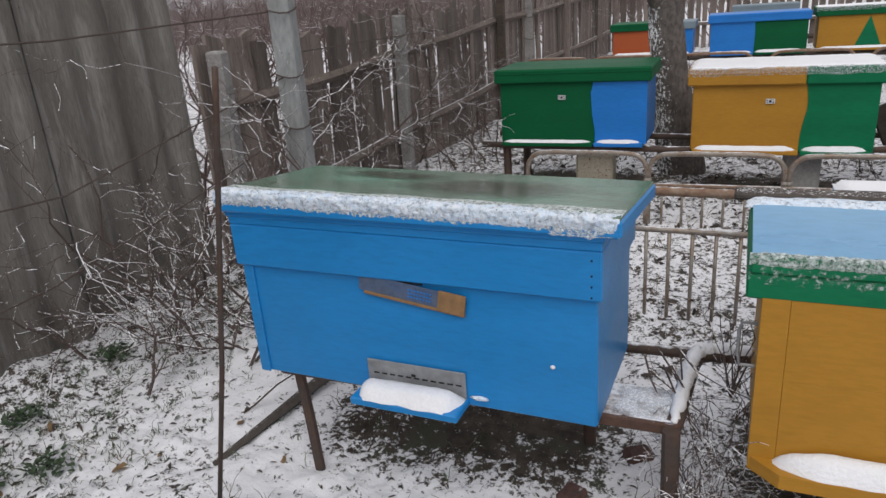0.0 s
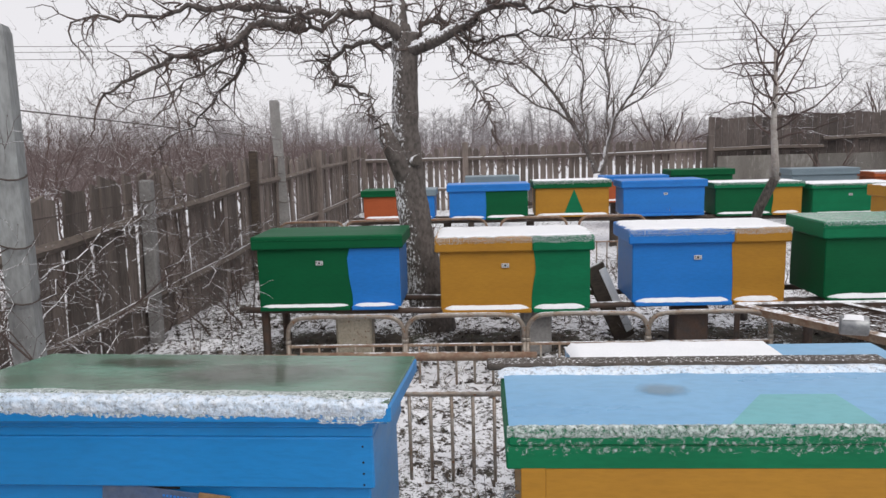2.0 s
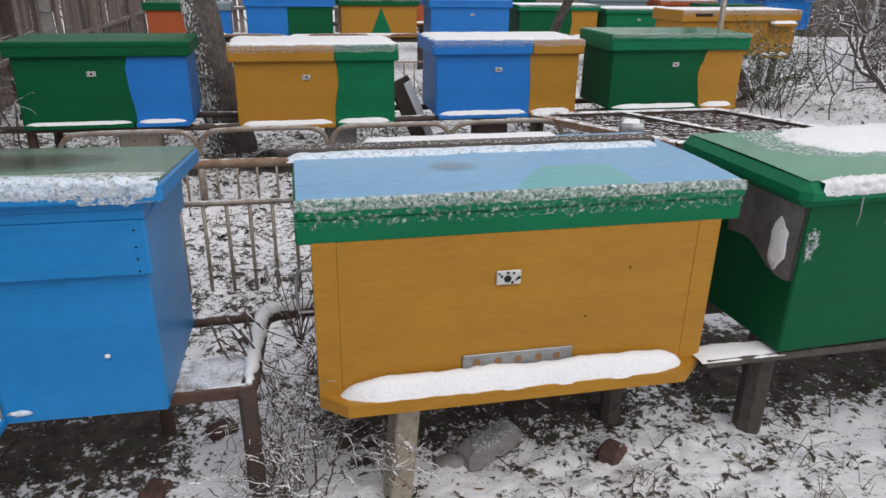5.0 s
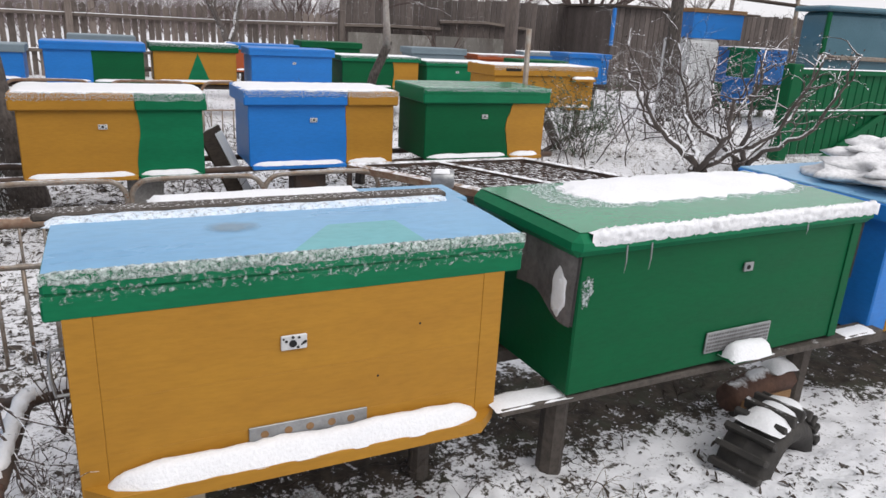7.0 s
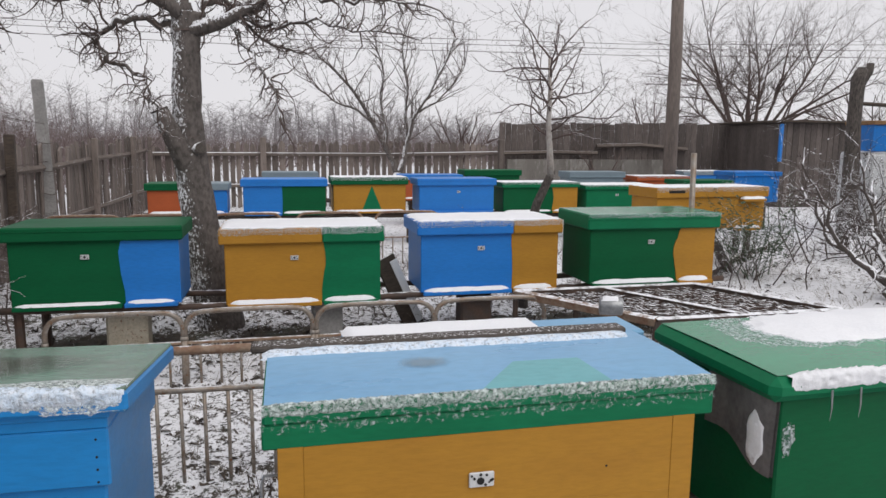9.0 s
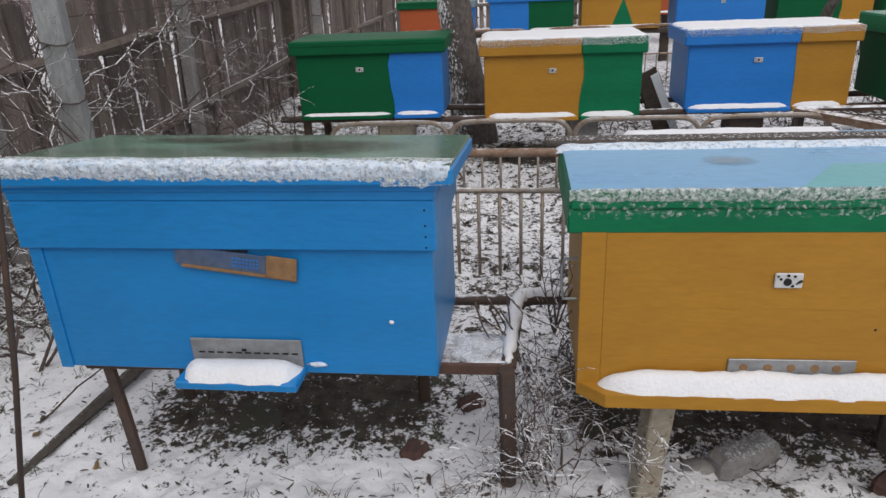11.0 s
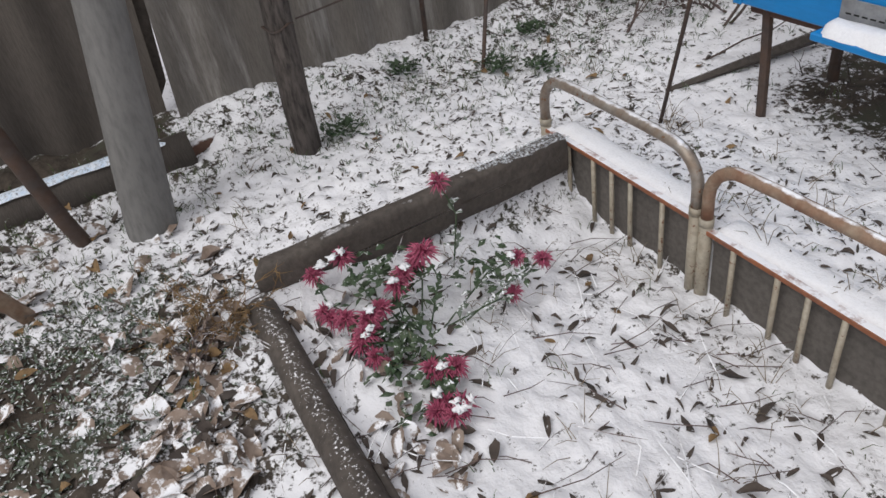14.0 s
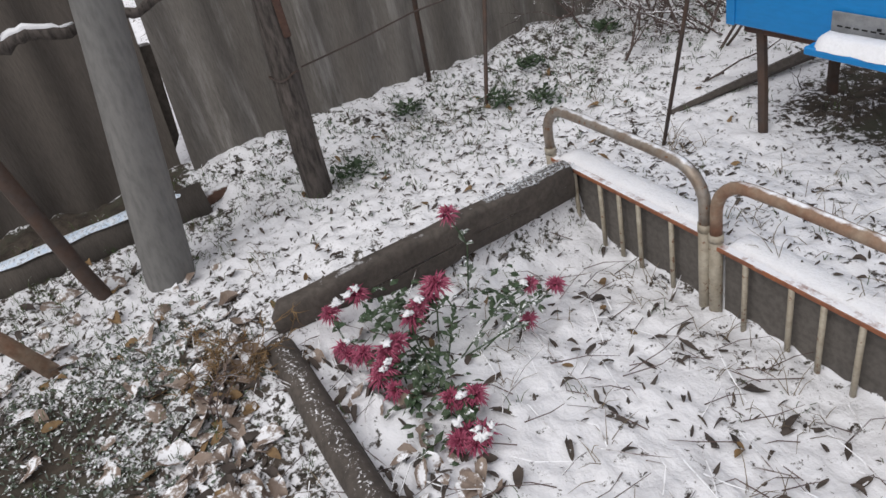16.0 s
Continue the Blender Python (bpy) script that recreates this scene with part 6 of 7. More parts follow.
bowl_bush(5.3, 4.93, 6, 1.1, 1.35, 2, "gnarled bare bush with snow along its spreading limbs")
bowl_bush(5.98, 5.02, 5, 1.2, 1.25, 12, "gnarled bare bush with snow on its upturned branches")
shrub("shrub", 4.6, 6.0, 14, 0.75, 4, TWIGS, "thin snowy brush beside the yellow hive", 0.6, 0.007, 2, 5, -0.1, 0.35)
shrub("shrub", 5.7, 7.6, 14, 0.8, 14, TWIGS, "thin snowy brush among the hives", 0.6, 0.008, 2, 5, -0.1, 0.5)
shrub("shrub", 6.6, 6.9, 16, 1.45, 24, TWIGS, "bare snowy brush before the white cabinet", 0.7, 0.01, 2, 6, -0.1, 0.4)
shrub("shrub", 7.4, 7.6, 14, 1.4, 34, TWIGS, "bare snowy brush beside the dead trunk", 0.7, 0.01, 2, 6, -0.1, 0.4)
shrub("shrub", 3.5, 5.3, 9, 0.5, 44, TWIGR, "dry weed stalks behind the green hive", 0.5, 0.004, 2, 5, 0.0, 0.2)
shrub("shrub", -2.12, 2.35, 28, 1.05, 6, TWIGB, "bare thorny currant bush with snowy buds, in the fence corner", 1.1, 0.0085, 2, 5, -0.1, 0.2)
shrub("shrub", -2.05, 1.95, 14, 0.75, 9, TWIGB, "bare thorny brush by the wall", 1.1, 0.007, 2, 5, 0.1, 0.2)
shrub("shrub", -2.1, 3.7, 10, 0.9, 7, TWIGB, "bare thorny brush along the picket fence", 0.8, 0.008, 2, 5, 0.0, 0.3)
shrub("shrub", -2.05, 5.6, 12, 0.8, 8, TWIG, "bare snowy brush at the foot of the picket fence", 0.8, 0.008, 2, 5, 0.1, 0.4)
shrub("shrub", -1.9, 7.4, 14, 0.75, 10, TWIG, "bare snowy brush heap near the fence", 0.9, 0.006, 2, 5, 0.2, 0.5)
shrub("shrub", -1.6, 11.5, 16, 0.9, 11, TWIGR, "bare brush near the far fence", 0.9, 0.008, 2, 5, 0.1, 0.7)
shrub("weed", 0.02, 1.45, 18, 0.36, 16, TWIGB, "dry seeded weed stalks between two hives", 0.5, 0.003, 2, 6, 0.2, 0.045, "weed")
shrub("dry_weed", -1.235, -0.3, 12, 0.15, 71, LEAFT, "tuft of dry reddish-brown weed by the timber kerb", 0.9, 0.0025, 2, 6, 0.1, 0.035, "weed")
shrub("dry_weed", -1.05, -0.42, 2, 0.3, 73, TWIGR, "thin dry weed stalk standing in the leaves", 0.35, 0.0022, 1, 6, 0.0, 0.01, "weed")
chip = thing("stone", (-0.17, 0.84, 0.04), "pale broken stone lying on the rusty rail", "stone", rz=20)
part("lump", Mesh().blob((0, 0, 0.012), (0.04, 0.022, 0.02), 6, 0.9, 16, 9), PALESTONE, chip, smooth=True)
cut = thing("cut_branches", (-0.02, 1.5, 0.3), "bundle of cut thorny branches hung between the hives", "branches")
m = Mesh()
crng = random.Random(17)
for k in range(7):
    grow(m, Vector((-0.1 + crng.gauss(0, 0.03), 0.1 + crng.gauss(0, 0.03), 0.12 + crng.gauss(0, 0.03))), Vector((0.6 + crng.gauss(0, 0.2), -0.15, -0.75 + crng.gauss(0, 0.2))).normalized(), 0.4, 0.003, 2, crng, 0.2, 4, 0.6, 4, 0.45, 0.7)
for k in range(6):
    grow(m, Vector((0.05, 0.1, 0.05)), Vector((crng.gauss(0.05, 0.2), 0.1, 1)).normalized(), 0.2, 0.003, 1, crng, 0.0, 4, 0.4, 4, 0.45, 0.7)
tagged(part("bramble", m, TWIGB, cut), kind="stuff")
for x, y, s in ((-0.85, 1.72, 3), (-0.45, 1.7, 5), (0.45, 1.75, 6), (0.8, 1.6, 8), (1.5, 1.6, 9), (2.0, 1.7, 10)):
    shrub("dead_weed", x, y, 16, 0.17, 40 + s, LEAFD, "flattened dark dead weeds under a hive", 2.2, 0.003, 1, 5, 0.6, 0.14, "weed")

# long thorny arms caught along the fence
frng = random.Random(83)
for y0, z0, y1, z1 in ((3.1, 0.35, 4.9, 0.95), (3.4, 0.7, 5.4, 0.98), (4.6, 0.3, 6.4, 0.75), (5.6, 0.25, 7.4, 0.6), (2.95, 0.5, 4.2, 0.62)):
    t = thing("thorny_branch", (-2.33, y0, z0), "long thorny branch with snow along it, caught on the fence", "branch")
    m = Mesh()
    pts = [Vector((frng.gauss(0.02, 0.03), (y1 - y0) * k / 14, (z1 - z0) * k / 14 + 0.1 * math.sin(k * 0.22) + frng.gauss(0, 0.025))) for k in range(15)]
    m.tube(pts, [0.0065 * (1 - 0.05 * k) for k in range(15)], 5)
    for k in range(26):
        q = pts[frng.randint(1, 14)]
        grow(m, q, Vector((frng.gauss(0.3, 0.5), frng.gauss(0.3, 0.6), frng.gauss(0, 0.6))).normalized(), frng.uniform(0.08, 0.3), 0.0035, 1, frng, 0.1, 4, 0.8, 4, 0.5, 1.0, bud=0.004)
    part("branch", m, TWIGB, t)

# brush and field beyond the fence
for k, (x, y, h) in enumerate(((-3.3, 3.3, 1.35), (-3.7, 4.3, 1.6), (-4.1, 5.3, 1.75), (-3.4, 6.2, 1.5), (-4.5, 7.2, 1.95), (-5.2, 8.8, 2.1), (-3.6, 8.4, 1.6), (-4.2, 10.6, 1.9),
                               (-6.0, 11.5, 2.3), (-5.0, 13.5, 2.2), (-3.6, 12.6, 1.8), (-6.8, 15.0, 2.5), (-4.6, 16.5, 2.3), (-2.6, 17.0, 1.9), (-0.4, 17.5, 1.8))):
    shrub("shrub", x, y, 11, h, 60 + k, TWIGR, "tall bare bush beyond the picket fence", 0.7, 0.014, 3, 4, -0.3, 0.4, wander=0.5)
for x, y, s in ((0.82, 5.3, 1), (-0.95, 5.5, 2), (1.95, 5.6, 3), (0.4, 6.4, 4), (1.5, 6.8, 5), (2.9, 6.2, 6), (-0.6, 8.3, 7), (0.9, 8.6, 8), (2.2, 8.5, 9), (3.4, 8.0, 10), (-1.4, 6.6, 11)):
    shrub("weed", x, y, 12, 0.42, 200 + s, TWIG, "dry dark weed stalks between the hive rows", 0.7, 0.0045, 2, 5, 0.05, 0.16, "weed")


def far_woods():
    rng = random.Random(77)
    m = Mesh()
    for k in range(1700):
        x, y = rng.uniform(-80, 100), rng.uniform(44, 85)
        clump = 0.5 + 0.5 * fuzz(x * 0.12, 3)
        h = rng.uniform(2.2, 4.4) * (0.75 + 0.55 * clump) * (1.0 if x < 10 else 0.85)
        p = Vector((x, y, 0))
        lean = rng.gauss(0, 0.35)
        m.tube([p, p + Vector((lean * 0.3, 0, h * 0.5)), p + Vector((lean, 0, h))], [0.04, 0.026, 0.004], 3, cap=False)
        for j in range(46):
            f = rng.uniform(0.1, 0.98)
            z, L = h * f, rng.uniform(0.3, 1.3)
            a = rng.gauss(0, 0.75)
            q = p + Vector((lean * f, 0, z))
            m.tube([q, q + Vector((a * L, rng.gauss(0, 0.3), L * rng.uniform(0.2, 0.9)))], [0.014, 0.004], 3, cap=False)
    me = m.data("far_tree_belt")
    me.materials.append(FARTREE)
    tagged(new("far_tree_belt", me), "belt of bare trees across the fields, haze in their colour", "woods", kind="stuff")
    m = Mesh()
    for k in range(4200):
        left = rng.random() < 0.5
        x, y = (rng.uniform(-45, -4.5), rng.uniform(18, 46)) if left else (rng.uniform(-60, 85), rng.uniform(36, 52))
        h = rng.uniform(0.7, 1.5) * (1.0 if y < 30 else 1.55)
        for j in range(4):
            d = Vector((rng.gauss(0, 0.45), rng.gauss(0, 0.4), 1)).normalized() * h
            p = Vector((x + rng.gauss(0, 0.5), y, 0))
            m.tube([p, p + d * 0.5, p + d * 0.8 + Vector((rng.gauss(0, 0.3), 0, 0.1))], [0.018, 0.012, 0.003], 3, cap=False)
            for i in range(5):
                q = p + d * rng.uniform(0.15, 0.8)
                m.tube([q, q + Vector((rng.gauss(0, 0.35), 0, rng.uniform(0.05, 0.4)))], [0.01, 0.003], 3, cap=False)
    for k in range(150):
        left = k < 95
        x, y = (rng.uniform(-38, -5), rng.uniform(21, 40)) if left else (rng.uniform(-6, 40), rng.uniform(26, 40))
        h = rng.uniform(1.1, 2.0) * (1.0 if left else 0.8)
        for j in range(3):
            grow(m, Vector((x + rng.gauss(0, 0.4), y, 0)), Vector((rng.gauss(0, 0.25), rng.gauss(0, 0.2), 1)).normalized(), h * rng.uniform(0.8, 1.3), 0.035, 2, rng, -0.2, 7, 0.4, 4, 0.6, 0.8)
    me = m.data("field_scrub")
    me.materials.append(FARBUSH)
    tagged(new("field_scrub", me), "brown dry scrub over the fields, haze in its colour", "scrub", kind="stuff")


far_woods()

# ---- poles, wires, the far right corner ----
up = thing("utility_pole", (7.9, 13.0, 0), "tall round wooden utility pole", "pole")
part("shaft", Mesh().tube([(0, 0, -0.3), (0, 0, 3), (-0.08, 0, 7)], [0.14, 0.125, 0.1], 12), WOODG, up, smooth=True)
for z, y in ((5.55, 30), (5.85, 30.6), (5.2, 29.5)):
    rod("power_line", [(-30, 30, z + 0.5), (-15, y, z + 0.1), (0, y, z - 0.1), (16, y, z + 0.1), (32, 30, z + 0.6), (62, 30, z + 0.7)], 0.014, IRON, "thin overhead power line between poles", "cable", 4)
for x, y, h in ((32, 30, 6.6), (-30, 30, 6.6), (62, 30, 6.8)):
    q = thing("utility_pole", (x, y, 0), "weathered far utility pole", "pole")
    part("shaft", Mesh().tube([(0, 0, -0.3), (0.0, 0, h)], [0.13, 0.1], 8), WOODG, q, smooth=True)

stump = thing("pollard_trunk", (8.14, 8.55, 0), "tall dead tree trunk cut off at the top", "tree trunk")
m = Mesh().tube([(0, 0, -0.2), (0.02, 0, 0.8), (-0.03, 0, 1.7), (-0.02, 0, 2.3), (0.03, 0, 2.42)], [0.14, 0.115, 0.095, 0.1, 0.07], 12)
m.v = [(x + 0.03 * fuzz(x * 6, y * 6, z * 4), y + 0.03 * fuzz(x * 6, y * 6, z * 4 + 5), z) for x, y, z in m.v]
part("trunk", m, BARKD, stump, smooth=True)
part("stub", Mesh().tube([(0, 0, 2.2), (0.15, 0, 2.4), (0.17, 0, 2.5)], [0.08, 0.06, 0.05], 8), BARKD, stump, smooth=True)

fr = thing("white_cabinet", (8.6, 8.7, 0.15), "tall old white enamelled cabinet standing outdoors", "cabinet")
part("body", Mesh().box(0, 0, 0, 0.64, 0.6, 1.1, 0.03), WHITEP, fr)
part("door", Mesh().box(0.02, -0.03, 0.03, 0.62, 0.0, 1.06, 0.02), WHITEP, fr)
part("snow", snow_pad(0, 0, 0.64, 0.6, 1.1, 0.03, 1.0, 0.02), SNOW, fr, smooth=True)
part("foot", Mesh().box(0.02, 0.02, -0.25, 0.62, 0.5, 0.0, 0.01), WOODW, fr)
hive("blue beehive standing on the white cabinet", (8.62, 8.7, 1.265), 1.08, 0.5, 0.4, 0.05, BLUE2, CARD, plate=0, landing=False, seed=31, group=far)
hive("green beehive at the bottom of a stack", (9.84, 8.7, 0.14), 1.0, 0.5, 0.38, 0.04, GREEN, GREEN2, plate=0, landing=False, seed=32, group=far)
hive("bright blue beehive on top of a stack", (9.8, 8.65, 0.575), 1.08, 0.55, 0.52, 0.06, BLUE2, BLUE2, plate=0, landing=False, seed=33, group=far, snow_top=0.02)
hive("small green beehive beside the white cabinet", (9.5, 8.3, 0.7), 0.2, 0.4, 0.42, 0.04, GREEN2, GREEN2, plate=0, landing=False, seed=34, group=far)
hive("low blue beehive beside the white cabinet", (9.46, 8.3, 0.3), 0.28, 0.4, 0.36, 0.04, BLUE2, BLUE2, plate=0, landing=False, seed=35, group=far)
for x, y, z in ((9.95, 8.9, 0.14), (10.7, 8.9, 0.14), (9.58, 8.5, 0.3)):
    rod("stand_post", [(x, y, -0.1), (x, y, z + 0.02)], 0.06, CREAM, "short post under stacked hives", "post", 6)
mp = thing("metal_bracket_pole", (10.6, 8.4, 0), "steel pole with a slanting bracket arm and cables", "pole")
part("pole", Mesh().tube([(0, 0, -0.2), (-0.05, 0, 1.2), (-0.15, 0, 2.77)], 0.035, 8), STEEL, mp, smooth=True)
part("arm", Mesh().tube([(-0.12, 0, 2.72), (-1.15, 0.05, 2.4)], 0.055, 4), IRON, mp)
part("brace", Mesh().tube([(-0.1, 0, 1.95), (-0.85, 0.03, 2.47)], 0.035, 4), IRON, mp)
for dz in (0.0, -0.2, -0.35):
    rod("cable", [(10.45, 8.4, 2.72 + dz), (13.0, 8.0, 2.66 + dz), (18.0, 7.4, 3.0 + dz)], 0.012, IRON, "overhead cable from the bracket pole", "cable", 4)
rod("beam_rail", [(8.1, 8.6, 1.95), (9.2, 8.5, 1.9), (10.5, 8.4, 1.85), (13.0, 8.4, 1.8)], 0.03, WOODS, "long snowy pole laid across posts", "pole", 6)
rod("trunk_post", [(10.62, 8.2, -0.1), (10.65, 8.2, 1.5)], [0.12, 0.1], BARKD, "rough dark trunk post", "post", 8)
sh = thing("shed", (10.65, 13.2, 0), "low weathered board shed with a thin dark roof", "shed")
for k in range(27):
    part("board", Mesh().box(k * 0.15, 0, -0.05, k * 0.15 + 0.14, 0.025, 1.83, 0.004), WOODD, sh)
part("side_wall", Mesh().box(0, 0.03, -0.05, 0.03, 2.2, 1.83, 0.004), WOODD, sh)
part("roof", Mesh().box(-0.12, -0.15, 1.835, 4.4, 2.4, 1.885, 0.01), WOODS, sh)
part("blue_post", Mesh().box(-0.1, -0.12, 1.0, -0.03, -0.05, 1.8, 0.01), BLUE2, sh)

gf = thing("green_fence", (7.02, 5.5, 0), "dark green board fence with a snowy top rail", "fence")
for k in range(24):
    part("board", Mesh().box(0.16 + k * 0.135, 0.03, 0.04, 0.16 + k * 0.135 + 0.115, 0.05, 1.02, 0.004), GREEN, gf)
for z in (0.98, 0.52):
    part("rail", Mesh().box(0.1, -0.02, z - 0.03, 3.5, 0.03, z + 0.03, 0.006), GREEN, gf)
    part("snow", snow_pad(0.12, -0.02, 3.4, 0.03, z + 0.03, 0.014, z, 0.008, rim=0.4), SNOW, gf, smooth=True)
part("gate_post", Mesh().box(-0.02, -0.06, -0.1, 0.14, 0.08, 1.06, 0.01), GREEN, gf)
part("brace", Mesh().box(-0.7, -0.02, -0.04, 0.7, 0.02, 0.04, 0.004, Matrix.Translation((1.4, 0.0, 0.28)) @ Euler((0, radians(-28), 0)).to_matrix().to_4x4()), GREEN, gf)
gh = thing("greenhouse", (9.45, 7.0, 0), "small greenhouse of blue-green translucent sheeting", "greenhouse", rz=-18)
part("sheeting", Mesh().box(0, 0, 0, 3.6, 0.6, 1.72, 0.05), FILM, gh)
part("roof", Mesh().box(-0.1, -0.1, 1.725, 3.7, 0.7, 1.8, 0.03), FILM, gh)
for x in (0.0, 1.2, 2.4, 3.6):
    part("frame_post", Mesh().box(x - 0.03, -0.045, 0, x + 0.03, -0.002, 1.715, 0.006), GREEN, gh)
part("sill", Mesh().box(-0.05, -0.06, 1.08, 3.65, -0.003, 1.14, 0.006), STEEL, gh)
cb = thing("canister", (6.55, 5.75, 0.0), "white plastic canister lying by the bush", "canister")
part("body", Mesh().blob((0, 0, 0.14), (0.22, 0.17, 0.17), 2, 0.15, 18, 10), BAG, cb, smooth=True)
rod("edging_log", [(4.3, 6.2, 0.03), (5.4, 7.2, 0.03), (6.6, 8.1, 0.03)], 0.05, WOODS, "long thin log edging the path", "log", 6)
rod("prop_post", [(4.5, 6.6, 0.5), (4.75, 6.4, -0.05)], 0.05, WOODW, "slanting dark prop under the yellow hive", "post", 6)


# ---- chrysanthemums ----
def flower_head(m, c, r, rng):
    for ring, (n, el, ln) in enumerate(((28, -0.35, 1.0), (28, 0.1, 0.95), (24, 0.6, 0.85), (14, 1.1, 0.6))):
        for k in range(n):
            a = 2 * math.pi * (k + rng.random() * 0.6) / n
            e, reach = el + rng.gauss(0, 0.35), ln * rng.uniform(0.7, 1.1)
            d = Vector((math.cos(a) * math.cos(e), math.sin(a) * math.cos(e), math.sin(e)))
            s = Vector((-math.sin(a), math.cos(a), 0)) * 0.06 * r
            up = Vector((0, 0, 1))
            b, mid, tip = c, c + d * r * reach * 0.6 + up * 0.1 * r, c + d * r * reach - up * 0.12 * r * rng.random()
            m.add([b, mid + s, tip, mid - s, mid + up * r * 0.07], [(0, 1, 4), (1, 2, 4), (2, 3, 4), (3, 0, 4), (0, 3, 2, 1)])


def leaf_blade(m, p, d, L, w, rng, curl=0.3):
    side = d.cross(Vector((rng.gauss(0, 0.3), rng.gauss(0, 0.3), 1))).normalized()
    n = side.cross(d).normalized()
    a, b, c = p, p + d * L * 0.5 + n * curl * L * 0.3, p + d * L
    m.add([a, b + side * w, c, b - side * w, b + n * w * 0.35], [(0, 1, 4), (1, 2, 4), (2, 3, 4), (3, 0, 4), (0, 3, 2, 1)])


def chrysanthemum():
    """Bowed stems from one root, each with a head, its leaves and a cap of snow."""
    rng = random.Random(5)
    o = Vector((-0.9, 0.1, ground_z(-0.9, 0.1)))
    t = thing("chrysanthemum", tuple(o), "magenta chrysanthemum bowed under snow", "flower")
    heads = [(-1.2, -0.043, 0.05, 0.036), (-1.203, 0.043, 0.065, 0.038), (-1.06, 0.22, 0.085, 0.046), (-1.075, 0.2, 0.055, 0.038), (-1.018, 0.119, 0.055, 0.038),
             (-1.04, 0.15, 0.065, 0.034), (-1.05, -0.067, 0.045, 0.034), (-1.02, -0.06, 0.04, 0.034), (-0.982, -0.035, 0.055, 0.036), (-0.943, 0.015, 0.06, 0.04),
             (-0.96, 0.05, 0.06, 0.036), (-0.92, -0.01, 0.04, 0.04), (-0.909, -0.03, 0.03, 0.036), (-0.866, -0.016, 0.01, 0.034), (-0.76, 0.075, 0.005, 0.036),
             (-0.74, 0.1, 0.0, 0.032), (-0.73, 0.125, 0.01, 0.036), (-0.659, 0.035, -0.03, 0.036), (-0.665, 0.06, -0.025, 0.034), (-0.64, 0.085, -0.02, 0.038),
             (-0.63, 0.06, -0.035, 0.032), (-1.16, 0.34, 0.2, 0.034), (-1.003, 0.462, -0.02, 0.032), (-0.954, 0.51, -0.02, 0.034), (-0.917, 0.391, -0.05, 0.03)]
    for x, y, z, r in heads:
        c = Vector((x, y, max(z, ground_z(x, y) + 0.03))) - o
        root = Vector((c.x * 0.3 + rng.gauss(0, 0.02), c.y * 0.3 + rng.gauss(0, 0.02), -0.01))
        if z > 0.15:
            root = Vector((c.x + 0.015, c.y - 0.01, ground_z(x, y) - o.z - 0.01))
        mid = root.lerp(c, 0.6) + Vector((rng.gauss(0, 0.015), rng.gauss(0, 0.015), 0.025 if z < 0.15 else 0.0))
        part("stem", Mesh().tube([root, mid, c], 0.0024, 5), HERB, t)
        m = Mesh()
        flower_head(m, c, r * 1.12, rng)
        fh = part("flower_head", m, PETAL, t)
        for _ in range(rng.choice((0, 0, 1, 1, 2))):
            part("snow", Mesh().blob(c + Vector((rng.gauss(0, r * 0.35), rng.gauss(0, r * 0.35), r * 0.7)), (rng.uniform(0.007, 0.017), rng.uniform(0.006, 0.013), 0.004), rng.random() * 9, 1.6, 16, 9), SNOW, fh, smooth=True)
        lv = Mesh()
        for k in range(12 if z < 0.15 else 16):
            q = root.lerp(mid, rng.uniform(0.3, 1)) if rng.random() < 0.45 else mid.lerp(c, rng.uniform(0, 0.8))
            a = rng.uniform(0, 6.28)
            leaf_blade(lv, q, Vector((math.cos(a), math.sin(a), rng.uniform(-0.2, 0.6))).normalized(), rng.uniform(0.022, 0.042), rng.uniform(0.006, 0.011), rng)
        tagged(part("leaves", lv, HERB if z < 0.15 and y < 0.3 else HERBS, t), kind="stuff")
    bed = Mesh()
    for cx, cy, cz, sx, n in ((-1.12, 0.1, 0.03, 0.05, 80), (-0.86, 0.06, 0.0, 0.05, 70), (-1.03, 0.38, -0.03, 0.06, 60), (-0.75, 0.02, -0.03, 0.05, 22)):
        for k in range(n):
            a = rng.uniform(0, 6.28)
            p = Vector((cx + rng.gauss(0, sx), cy + rng.gauss(0, sx), cz + rng.gauss(0, 0.015)))
            p.z = max(p.z, ground_z(p.x, p.y) + 0.006)
            leaf_blade(bed, p - o, Vector((math.cos(a), math.sin(a), rng.uniform(-0.1, 0.5))).normalized(), rng.uniform(0.022, 0.045), rng.uniform(0.007, 0.012), rng)
    tagged(part("leaves", bed, HERB, t), kind="stuff")


chrysanthemum()


